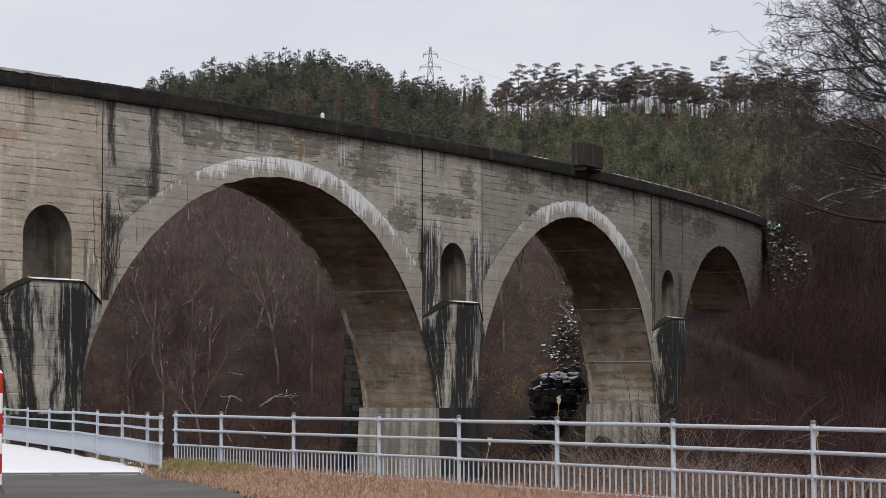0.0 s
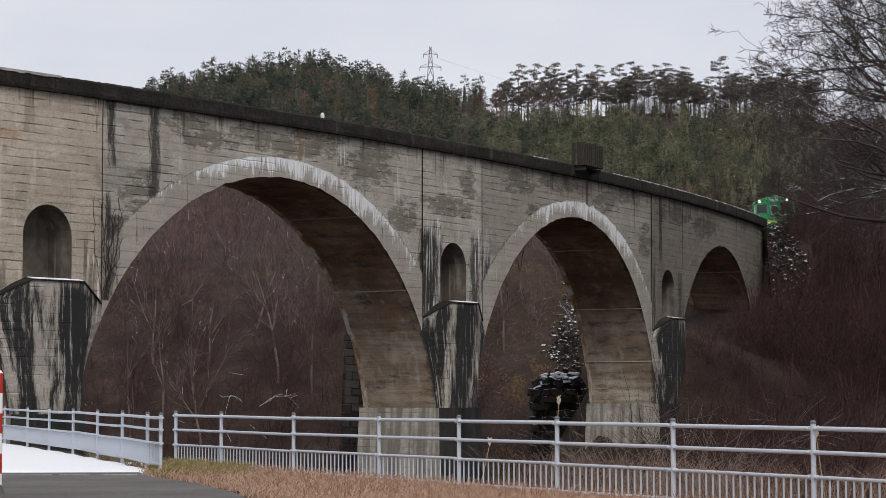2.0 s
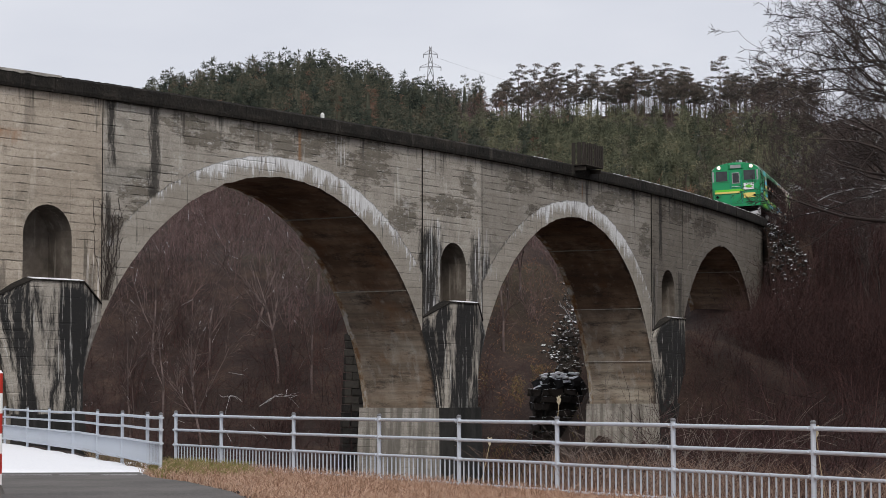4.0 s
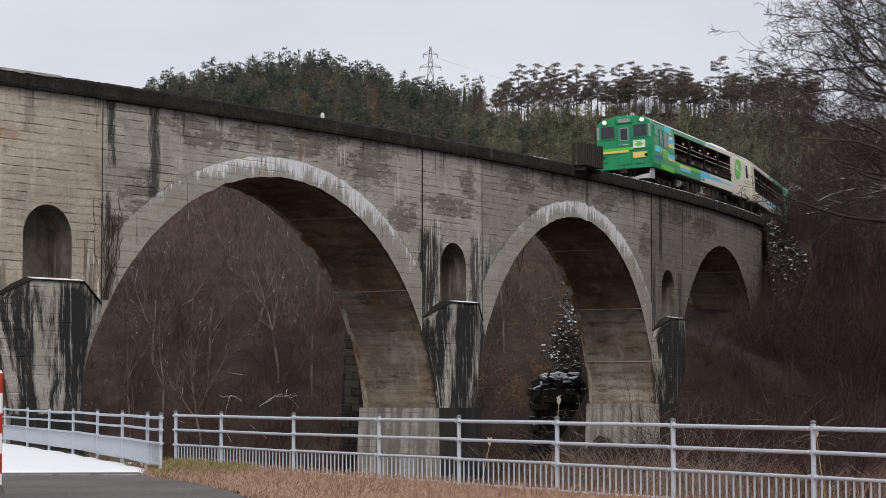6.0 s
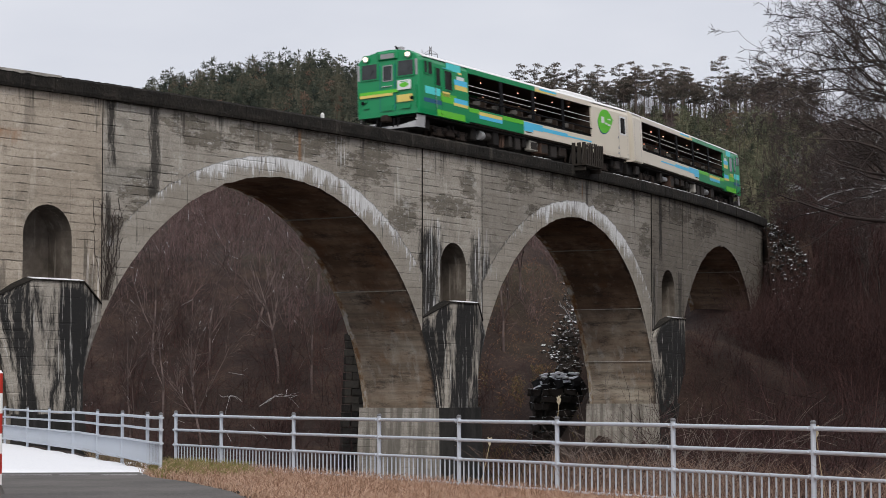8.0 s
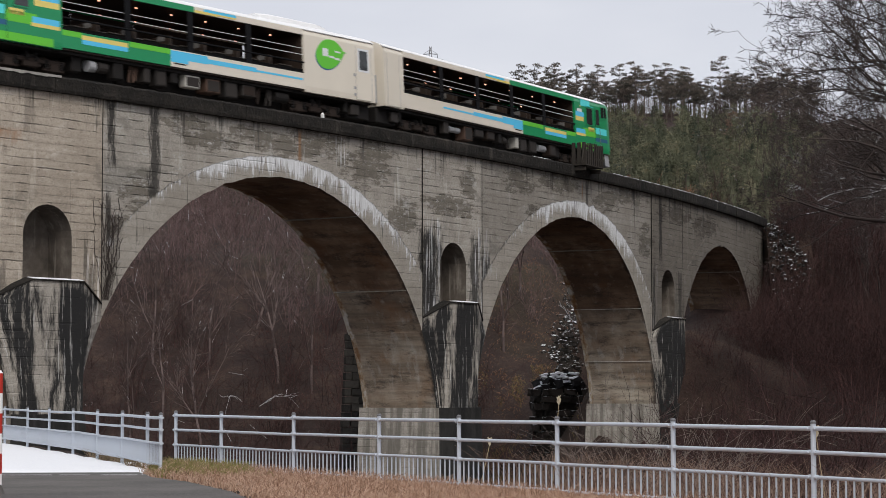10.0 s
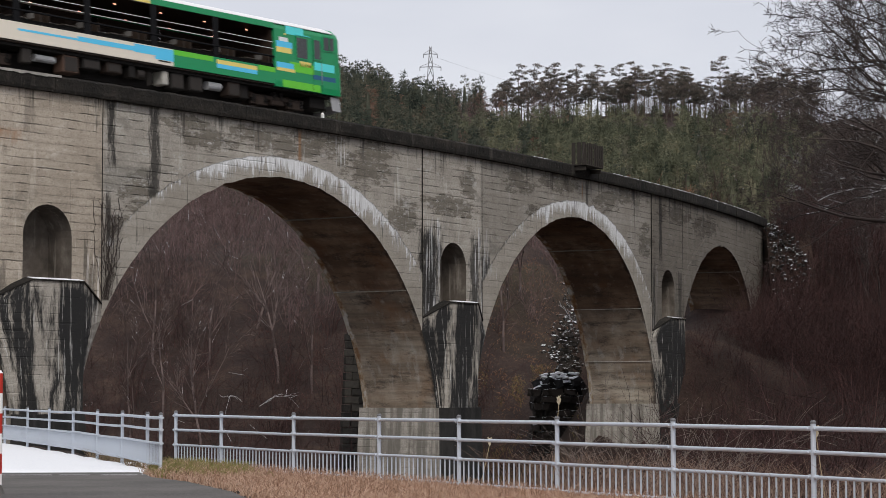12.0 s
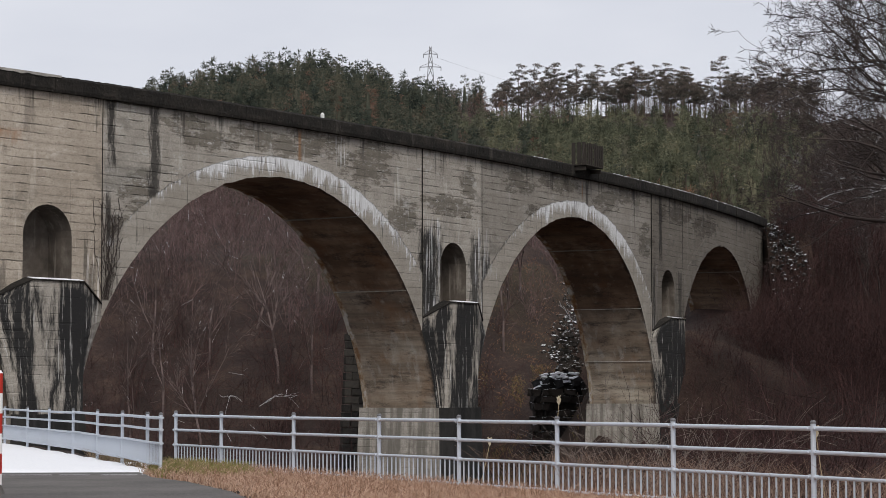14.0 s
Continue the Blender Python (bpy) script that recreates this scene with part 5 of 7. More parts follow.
rl = random.Random(6)
limb_tree(33, 20.5, 0.28, [(0.42 + 0.5 * i / 25, rl.uniform(158, 206), rl.uniform(14, 54), rl.uniform(4.8, 6.8)) for i in range(26)] + [(0.5, 20, 35, 5.0), (0.65, 60, 45, 5.0)],
          (16.9, 76), "large leafless tree with a wide dark twiggy crown")
limb_tree(41, 17.0, 0.22, [(0.42 + 0.34 * i / 8, rl.uniform(168, 202), rl.uniform(0, 24), rl.uniform(5.6, 8.0)) for i in range(9)] + [(0.75, 300, 35, 4.5)],
          (22.6, 97), "tall leafless tree with long dark snow-dusted branches", M_SNOWBARK)

# pale shrub behind the fence
rng = np.random.default_rng(8)
for i, (x, y, s_) in enumerate(((4.6, 46, 1.0), (5.6, 49, 0.9), (3.9, 44, 0.7), (8.6, 47, 0.5), (6.6, 37, 0.42), (8.0, 43, 0.5), (9.6, 50, 0.6), (7.3, 38, 0.36), (5.6, 33, 0.3))):
    segs = []
    for st in range(16):
        sk = grow(rng, rng.uniform(1.8, 3.8) * s_, 0.014, 2, 0.8, 0.45, up=0.05, wander=0.13, first=0.2, segs0=6)
        a = rng.uniform(0, 6.28)
        lean = np.array([[1, 0, math.cos(a) * 0.5], [0, 1, math.sin(a) * 0.5], [0, 0, 0.95]])
        sk[:, 0:3] = sk[:, 0:3] @ lean.T
        sk[:, 3:6] = sk[:, 3:6] @ lean.T
        segs.append(sk[:, :8])
    segs = np.concatenate(segs)
    segs[:, 6:8] = np.maximum(segs[:, 6:8], 0.004)
    v, f = prisms(segs)
    ob = new("shrub", big_mesh("shrub", v, f, M_PALEBARK))
    ob.location = (x, y, gz(x, y) - 0.1)
    tagged(ob, "bare pale-twigged shrub below the fence", "shrub", "bare shrubs")


# conifers
def needles(name, c0, c1, c2):
    k = Nodes(mat(name, 1.0, 0.0, 0.05))
    co = k.coord()
    big_ = k.noise(k.coord(scale=(1, 1, 1.15)), 0.26, 2, 0.5)
    r = k.random(True)
    f = k.math("ADD", k.math("MULTIPLY", r, 0.1), k.math("MULTIPLY", big_, 0.9))
    col = k.ramp(f, (0.33, c0), (0.5, c1), (0.67, c2))
    m = k.done(col)
    # thin needles let light through
    tl = k.n.new("ShaderNodeBsdfTranslucent")
    k.l.new(col, tl.inputs[0])
    mx = k.n.new("ShaderNodeMixShader")
    mx.inputs[0].default_value = 0.25
    k.l.new(k.bsdf.outputs[0], mx.inputs[1])
    k.l.new(tl.outputs[0], mx.inputs[2])
    k.l.new(mx.outputs[0], k.n["Material Output"].inputs[0])
    return m


M_NEEDLE = needles("dark_conifer_needles", (0.035, 0.045, 0.038), (0.088, 0.097, 0.074), (0.17, 0.155, 0.112))
M_PINE = needles("brownish_pine_needles", (0.065, 0.065, 0.056), (0.13, 0.115, 0.097), (0.23, 0.18, 0.148))
M_YOUNG = needles("olive_conifer_needles", (0.05, 0.06, 0.044), (0.138, 0.145, 0.096), (0.26, 0.24, 0.158))
M_RUSSET = needles("russet_dry_foliage", (0.12, 0.07, 0.052), (0.2, 0.122, 0.09), (0.28, 0.19, 0.145))


def sprays(rng, p, d, length, width):
    """Slim pointed needle sprays: places, ways out, lengths."""
    n = len(p)
    d = d / np.maximum(np.linalg.norm(d, axis=1, keepdims=True), 1e-6)
    u = np.cross(d, rng.normal(0, 1, (n, 3)))
    u /= np.maximum(np.linalg.norm(u, axis=1, keepdims=True), 1e-6)
    v = np.stack([p + u * width, p + d * length[:, None], p - u * width], 1).reshape(-1, 3)
    return v, np.arange(3 * n).reshape(-1, 3)


def joined(parts):
    vs, fs, n0 = [], [], 0
    for v, f in parts:
        vs.append(v), fs.append(f + n0)
        n0 += len(v)
    return np.concatenate(vs), np.concatenate(fs)


def conifer(rng, h, r):
    """A broad pine crown: flat pads of needle sprays on tiers of boughs, round a small dense heart."""
    ps, ds, ls = [], [], []
    pads = 27
    for i in range(pads):
        t = 0.14 + 0.84 * (i + rng.random()) / pads
        a = rng.uniform(0, 6.28)
        wide = r * (1 - t) ** 0.72 + 0.1
        out = np.array([math.cos(a), math.sin(a), 0.0])
        c = np.array([0, 0, h * t]) + out * wide * rng.uniform(0.35, 0.9)
        pad = (0.32 + 0.3 * wide) * rng.uniform(0.7, 1.2)
        for _ in range(26):
            o = rng.normal(0, 0.5, 3) * [pad, pad, 0.2]
            ps.append(c + o)
            ds.append(o * [1, 1, 0.5] + out * 0.25 + [0, 0, rng.uniform(-0.12, 0.22)] + rng.normal(0, 0.14, 3))
            ls.append(rng.uniform(0.22, 0.46))
    for j in range(5):
        ps.append(np.array([0, 0, h * (0.94 + 0.012 * j)]))
        ds.append(np.array([rng.normal(0, 0.4), rng.normal(0, 0.4), 1.0]))
        ls.append(0.45)
    fol = sprays(rng, np.array(ps), np.array(ds), np.array(ls), 0.062)
    n, rows = 6, 4
    vs = []
    for k in range(rows):
        t = 0.05 + 0.75 * k / (rows - 1)
        for j in range(n):
            a = 2 * math.pi * j / n + 0.4 * k
            q = r * (1 - t) * 0.38 * rng.uniform(0.7, 1.2) + 0.03
            vs.append((math.cos(a) * q, math.sin(a) * q, h * t + rng.normal(0, 0.12)))
    fs = []
    for k in range(rows - 1):
        for j in range(n):
            q = (k * n + j, k * n + (j + 1) % n, (k + 1) * n + (j + 1) % n, (k + 1) * n + j)
            fs += [(q[0], q[1], q[2]), (q[0], q[2], q[3])]
    return joined([fol, (np.array(vs), np.array(fs))])


rng = np.random.default_rng(17)
conif = [conifer(rng, h, r) for h, r in ((9.6, 2.4), (8.2, 2.6), (10.2, 2.2), (7.4, 2.6), (9.0, 2.8), (8.0, 2.1))]


def strew(name, forms, pts, material, label, category, lo=0.75, hi=1.2):
    vs, fs, n0 = [], [], 0
    for i, (v, f) in enumerate(forms):
        pl = np.array(pts[i::len(forms)])
        sz = rng.uniform(lo, hi, (len(pl), 1)) * np.ones((1, 3))
        v2, f2 = scatter(v, f, pl, rng.uniform(0, 6.28, len(pl)), sz)
        vs.append(v2), fs.append(f2 + n0)
        n0 += len(v2)
    return tagged(new(name, big_mesh(name, np.concatenate(vs), np.concatenate(fs), material)), label, category, kind="stuff")


dark, young, rust = [], [], []
for i in range(11000):
    y = rng.uniform(225, 445)
    a = rng.uniform(-0.2, 0.235)
    x = a * y
    if rng.random() > y / 445:
        continue
    z = gz(x, y) - 0.3
    # woods below the line of the deck cannot be seen
    if (z + 7 - EYE_Z) / y < np.interp(a, [-0.2, -0.07, 0.055, 0.145, 0.16, 0.23], [0.149, 0.126, 0.104, 0.078, 0.05, 0.05]):
        continue
    if a > 0.012 + 0.01 * math.sin(y * 0.05):
        if y < 402 and (z + 6 - EYE_Z) / y < 0.1275:
            if a < 0.162 + 0.012 * math.sin(y * 0.7):
                (rust if rng.random() < 0.025 else young if rng.random() < 0.95 else dark).append((x, y, z))
    else:
        u = noise.noise((x * 0.03, y * 0.03, 0)) + rng.normal(0, 0.25)
        (rust if u > 0.37 else dark).append((x, y, z))
# conifers that show through the top of the first arch
for i in range(600):
    y = rng.uniform(170, 250)
    a = rng.uniform(-0.112, -0.074)
    z = gz(a * y, y) - 0.3
    if 0.083 < (z + 7.5 - EYE_Z) / y < 0.1 and len(dark) < 10 ** 6 and rng.random() < 0.3:
        dark.insert(0, (a * y, y, z))
dark, young, rust = dark[:680], young[:860], rust[:130]
strew("conifer_woods", conif, dark, M_NEEDLE, "dark green conifer woods on the hill", "woods", 0.82, 1.15)
strew("young_conifers", conif, young, M_YOUNG, "olive-green young conifer plantation on the slope", "woods", 0.58, 0.9)
fringe = []
for i in range(130):
    y = rng.uniform(398, 429)
    x = rng.uniform(0.02, 0.17) * y
    fringe.append((x, y, gz(x, y) - 0.2))
strew("young_conifers", conif, fringe, M_YOUNG, "low young conifers along the foot of the ridge pines", "woods", 0.2, 0.42)
strew("russet_trees", conif[:2], rust, M_RUSSET, "russet dry-leaved trees among the conifers", "woods", 0.6, 0.95)

# single conifers that show just over the deck
for x_, y_, top in ((-1.25, 200, 26.3), (3.5, 205, 25.9), (6.3, 200, 24.6)):
    g = gz(x_, y_)
    t = thing("conifer_tree", "dark bushy conifer just beyond the bridge", "tree", "conifers by the bridge", Matrix.Translation((x_, y_, g - 0.2)))
    o = new("trunk", big_mesh("trunk", *prisms(np.array([(0, 0, -0.3, 0, 0, top - g - 1, 0.16, 0.04)]), 6), M_DARKBARK))
    o.parent = t
    o = new("crown", big_mesh("crown", *conifer(rng, top - g, 3.2), M_NEEDLE))
    o.parent = t

# pines along the ridge, seen against the sky
M_PINEBARK = bark("grey_pine_bark", (0.06, 0.047, 0.042), (0.15, 0.12, 0.105))
pine_forms = []
for k_ in range(6):
    h = 7.6 + k_ * 0.7
    bend = rng.normal(0, 0.35, 2)
    stem = lambda t: np.array([bend[0] * t * t, bend[1] * t * t, h * t])
    trunk = [(*stem(a_), *stem(a_ + 0.2), 0.15 * (1 - 0.85 * a_), 0.15 * (0.83 - 0.85 * a_)) for a_ in (0.0, 0.2, 0.4, 0.6, 0.78)]
    low = rng.uniform(0.36, 0.55)
    ps, ds, ls = [], [], []
    for j in range(18):
        t = low + (0.99 - low) * (j + rng.random()) / 18
        a = rng.uniform(0, 6.28)
        ln = rng.uniform(0.45, 1.0) * (0.45 + 2.1 * ((1 - t) / (1 - low)) ** 0.55)
        base = stem(t - 0.05)
        c = stem(t) + [math.cos(a) * ln, math.sin(a) * ln, rng.uniform(-0.1, 0.3)]
        trunk.append((*base, *c, 0.05, 0.015))
        pad = rng.uniform(0.45, 0.9)
        for _ in range(60):
            o = rng.normal(0, 0.42, 3) * [pad, pad, 0.2]
            ps.append(c + o)
            ds.append(o * [1, 1, 0.6] + [0, 0, rng.uniform(0.0, 0.4)] + rng.normal(0, 0.15, 3))
            ls.append(rng.uniform(0.22, 0.42))
    for j in range(4):
        a = rng.uniform(0, 6.28)
        t = rng.uniform(0.25, 0.5)
        trunk.append((*stem(t), *(stem(t) + [math.cos(a) * 0.9, math.sin(a) * 0.9, rng.uniform(-0.1, 0.4)]), 0.03, 0.008))
    pine_forms.append((prisms(np.array(trunk), 5), sprays(rng, np.array(ps), np.array(ds), np.array(ls), 0.085)))
pine0 = []
for (tv, tf), (cv, cf) in pine_forms:
    t = thing("pine_tree", "tall thin pine on the ridge with a flat dark crown", "tree", "ridge pines")
    o = new("trunk", big_mesh("trunk", tv, tf, M_PINEBARK))
    o.parent = t
    o = new("crown", big_mesh("crown", cv, cf, M_PINE))
    o.parent = t
    pine0.append(t)
n_ = 0
for i in range(122):
    a = 0.026 + 0.062 * (i + rng.uniform(-0.8, 0.8)) / 40 if i < 40 else rng.uniform(0.08, 0.172)
    y = rng.uniform(392, 430)
    x = a * y
    clump = noise.noise((a * 55, 3, 1))
    m = Matrix.Translation((x, y, gz(x, y) - 0.2)) @ Matrix.Rotation(rng.uniform(0, 6.28), 4, "Z") @ Matrix.Scale(rng.uniform(0.76, 1.06) * (1 + 0.08 * clump) * (1 + 2.0 * max(0.0, a - 0.135)), 4)
    if n_ < 6:
        pine0[n_].matrix_basis = m
    else:
        copy_thing(pine0[n_ % 6], m)
    n_ += 1
# leafless woods over the slope and among the pines
M_BAREWOOD = bark("brown_bare_woods", (0.03, 0.021, 0.018), (0.12, 0.086, 0.074), 0.998)
woods = []
while len(woods) < 210:
    y = rng.uniform(165, 400)
    x = rng.uniform(0.138, 0.23) * y
    dist, s_ = line_near(x, y)
    if dist > 7:
        woods.append((x, y, gz(x, y) - 0.2))
ridge = []
while len(ridge) < 90:
    y = rng.uniform(392, 430)
    x = (rng.uniform(0.02, 0.155) if len(ridge) < 35 else rng.uniform(0.085, 0.17)) * y
    ridge.append((x, y, gz(x, y) - 0.4))
far = [w for w in woods if w[1] > 270]
woods = [w for w in woods if w[1] <= 270]
for s_ in np.arange(-34, -78, -2.6):
    p = B(float(s_), -5.2 - 2.0 * rng.random(), 0)
    woods.append((p.x, p.y, gz(p.x, p.y) - 0.1))
for s_ in (-32.5, -35, -37.5, -40, -43, -46, -50, -54):
    p = B(s_, 4.9 + 1.5 * rng.random(), 0)
    woods.append((p.x, p.y, gz(p.x, p.y) - 0.1))
strew_brush("bare_woods", woods, M_BAREWOOD, "brown leafless woods on the slope behind the line", 1.6)
strew_brush("bare_woods", ridge, M_BAREWOOD, "thin leafless trees among the ridge pines", 1.05)

pinkish = []
while len(pinkish) < 46:
    y = rng.uniform(345, 392)
    x = rng.uniform(-0.006, 0.05) * y
    if noise.noise((x * 0.12, y * 0.05, 2.0)) > -0.1:
        pinkish.append((x, y, gz(x, y) - 0.2))
strew_brush("bare_woods", pinkish, M_UPBRUSH, "pinkish-brown leafless trees low on the hill", 1.5)
strew_brush("bare_woods", far, M_BAREWOOD, "tall brown leafless woods along the ridge", 1.55)

# fuzzy bare crowns at the right end of the ridge
for i, (a, y) in enumerate(((0.128, 300), (0.136, 310), (0.145, 290), (0.152, 280), (0.16, 270), (0.168, 260), (0.175, 250), (0.182, 240), (0.19, 250), (0.198, 235))):
    x = a * y
    copy_thing(dusk0[i % 4], Matrix.Translation((x, y, gz(x, y) - 0.1)) @ Matrix.Rotation(i * 1.7, 4, "Z") @ Matrix.Scale(1.2, 4))

# moss and dry grass on the bank behind the second arch
rng = np.random.default_rng(19)
spots = []
while len(spots) < 4200:
    y = rng.uniform(108, 146)
    x = rng.uniform(0.012, 0.062) * y
    if (gz(x, y) - EYE_Z) / y < 0.013 and noise.noise((x * 0.45, y * 0.16, 3.0)) > -0.15:
        spots.append((x, y, gz(x, y) - 0.03))
blades("bank_grass", spots, 0.08, 0.26, 0.013, 1.2, [(0.1, 0.1, 0.03), (0.24, 0.14, 0.07), (0.33, 0.2, 0.11), (0.15, 0.15, 0.045), (0.12, 0.06, 0.04)], "mossy olive and ochre grass on the bank", "grass")

spots = []
while len(spots) < 3600:
    y = rng.uniform(104, 150)
    x = rng.uniform(0.01, 0.07) * y
    if line_near(x, y)[0] > 3 and noise.noise((x * 0.6, y * 0.2, 7.0)) > -0.2:
        spots.append((x, y, gz(x, y) - 0.02))
blades("leaf_litter", spots, 0.05, 0.16, 0.018, 1.4, [(0.09, 0.045, 0.03), (0.22, 0.115, 0.07), (0.3, 0.17, 0.11), (0.13, 0.08, 0.05)], "russet leaf litter and dead fern on the bank", "leaf litter")

# dead creeper on the joint of the wall
rng = np.random.default_rng(77)
segs = []
for i in range(16):
    s0 = 34.75 + rng.normal(0, 0.12)
    z = -7.0
    p = np.array(B(s0, FRONT + 0.05, z))
    for j in range(9):
        s1, z1 = s0 + rng.normal(0, 0.13), z + rng.uniform(0.15, 0.5)
        if z1 > -2.2:
            break
        q = np.array(B(s1, FRONT + 0.05 + abs(rng.normal(0, 0.03)), z1))
        segs.append((*p, *q, 0.01, 0.008))
        for _ in range(2):
            t = np.array(B(s1 + rng.normal(0, 0.22), FRONT + 0.06 + rng.random() * 0.08, z1 + rng.normal(0.1, 0.15)))
            segs.append((*q, *t, 0.006, 0.003))
        s0, z, p = s1, z1, q
v, f = prisms(np.array(segs))
tagged(new("creeper", big_mesh("creeper", v, f, M_DARKBARK)), "dead leafless creeper clinging to the concrete wall", "creeper", kind="stuff")

# fallen snow-laden branches among the brush
M_SNOWTWIG = bark("snow_covered_twigs", (0.35, 0.34, 0.35), (0.72, 0.72, 0.74))
rng = np.random.default_rng(91)
for x, y, lift in ((-9.5, 113, 5.6), (-11.5, 118, 3.4), (8.2, 136, 2.0), (11.0, 52, 0.6), (13.5, 60, 0.9)):
    sk = grow(rng, 2.4, 0.02, 1, 0.8, 0.45, up=0.0, wander=0.26, first=0.1, segs0=7)
    R = np.array(Euler((0.3, 1.25, rng.uniform(0, 6.28))).to_matrix())
    sk[:, 0:3], sk[:, 3:6] = sk[:, 0:3] @ R.T, sk[:, 3:6] @ R.T
    sk[:, :6] *= 0.8
    sk[:, 6:8] = np.maximum(sk[:, 6:8] * 0.8, 0.008)
    v, f = prisms(sk[:, :8])
    ob = new("fallen_branch", big_mesh("fallen_branch", v, f, M_SNOWTWIG))
    ob.location = (x, y, gz(x, y) + lift * 0.5)
    tagged(ob, "bent bare branch covered with snow", "branch", "snowy branches")

# ---------------------------------------------------------------- stone remains of the old bridge
def make_stone(name, lo, hi, snow=True, least=0.7):
    k = Nodes(mat(name, 0.9))
    co = k.coord()
    n = k.noise(co, 2.5, 6, 0.65)
    f = k.noise(co, 16, 4)
    r = k.random()
    col = k.ramp(k.math("ADD", k.math("MULTIPLY", n, 0.6), k.math("MULTIPLY", r, 0.4)), (0.25, lo), (0.75, hi))
    if snow:
        up = k.axis(k.n.new("ShaderNodeNewGeometry").outputs["Normal"], 2)
        m = k.ramp(k.math("ADD", up, k.math("ADD", k.math("MULTIPLY", k.math("SUBTRACT", n, 0.5), 1.0), k.math("MULTIPLY", k.math("SUBTRACT", f, 0.5), 1.2))), (least, 0.0), (least + 0.14, 0.8))
        col = k.mix(m, col, (0.74, 0.75, 0.78))
    return k.done(col, k.math("ADD", n, k.math("MULTIPLY", f, 0.4)), 0.8, 0.06)


M_OLDSTONE = make_stone("black_mossy_masonry", (0.014, 0.013, 0.012), (0.075, 0.066, 0.055), False)
M_ROCK = make_stone("dark_snow_dusted_rock", (0.008, 0.008, 0.009), (0.032, 0.031, 0.032))


def block_mesh():
    bm = bmesh.new()
    box_bm(bm, (-0.5, -0.5, -0.5), (0.5, 0.5, 0.5), 0.05)
    me = bpy.data.meshes.new("block")
    bm.to_mesh(me)
    bm.free()
    me.materials.append(M_OLDSTONE)
    return me


def stone_pier(label, x, y, w, d, z0, z1, turn, broken=0.0, batter=0.04, kinds=None):
    """A ruined pier of squared stones in courses, each stone a piece."""
    rng = random.Random(int(x * 10))
    th = thing("ruined_pier", label, "pier", "old bridge piers", Matrix.Translation((x, y, z0)) @ Matrix.Rotation(turn, 4, "Z"))
    me = block_mesh()
    ch = 0.36
    n = int((z1 - z0) / ch)
    bm = bmesh.new()
    box_bm(bm, (-w / 2 + 0.25, -d / 2 + 0.25, -0.3), (w / 2 - 0.25, d / 2 - 0.25, (n - 1) * ch - broken * 0.8), 0.05)
    part("core", bm, M_OLDSTONE, th)
    for c in range(n):
        k = 1 - batter * c * ch / w * 2
        ww, dd = w * k, d * k
        zc = (c + 0.5) * ch
        for axis_, L, off in ((0, ww, -dd / 2), (0, ww, dd / 2), (1, dd, -ww / 2), (1, dd, ww / 2)):
            m_ = max(2, round(L / 0.72))
            for i in range(m_ + (c % 2)):
                a0 = max(-L / 2, -L / 2 + L * (i - 0.5 * (c % 2)) / m_)
                a1 = min(L / 2, -L / 2 + L * (i + 1 - 0.5 * (c % 2)) / m_)
                if c > n - 1 - broken * 3 * rng.random():
                    continue
                ln = a1 - a0 - 0.03
                mid = (a0 + a1) / 2
                out = rng.uniform(-0.02, 0.035) if not broken else rng.uniform(-0.1, 0.1)
                if broken and rng.random() < 0.12:
                    continue
                p = (mid, off + math.copysign(out - 0.17, off), zc) if axis_ == 0 else (off + math.copysign(out - 0.17, off), mid, zc)
                size = (ln, 0.36, ch - 0.03) if axis_ == 0 else (0.36, ln, ch - 0.03)
                ob = new("stone", rng.choice(kinds) if kinds else me)
                size = tuple(q * (1.18 if kinds else 1.0) for q in size)
                ob.parent = th
                ob.matrix_basis = Matrix.Translation(p) @ Euler([rng.uniform(-1, 1) * 0.16 * broken for _ in range(3)]).to_matrix().to_4x4() @ Matrix.Diagonal((*size, 1))
    return th


TURN = math.atan2(0.8813, 0.4725)
stone_pier("dark mossy masonry pier of an older bridge", -2.6, 100.5, 3.4, 2.6, -3.4, 4.4, TURN)


def rock_mesh(seed):
    rng = random.Random(seed)
    bm = bmesh.new()
    bmesh.ops.create_cube(bm, size=0.9)
    bmesh.ops.subdivide_edges(bm, edges=bm.edges, cuts=1)
    for v in bm.verts:
        v.co = v.co * 0.75 + v.co.normalized() * 0.12
        v.co += Vector((rng.uniform(-1, 1), rng.uniform(-1, 1), rng.uniform(-1, 1))) * 0.13
    bmesh.ops.triangulate(bm, faces=bm.faces)
    me = bpy.data.meshes.new("rock")
    bm.to_mesh(me)
    bm.free()
    me.materials.append(M_ROCK)
    return me


ROCKS = [rock_mesh(i) for i in range(6)]


M_SCREE = make_stone("snowy_scree_rock", (0.012, 0.011, 0.010), (0.05, 0.045, 0.04), True, 0.55)
SCREE = []
for me_ in ROCKS:
    me_ = me_.copy()
    me_.materials[0] = M_SCREE
    SCREE.append(me_)


M_OUTCROP = make_stone("brown_black_outcrop_rock", (0.01, 0.009, 0.008), (0.045, 0.036, 0.03), True, 0.95)
DARKROCKS = []
for me_ in ROCKS:
    me_ = me_.copy()
    me_.materials[0] = M_OUTCROP
    DARKROCKS.append(me_)


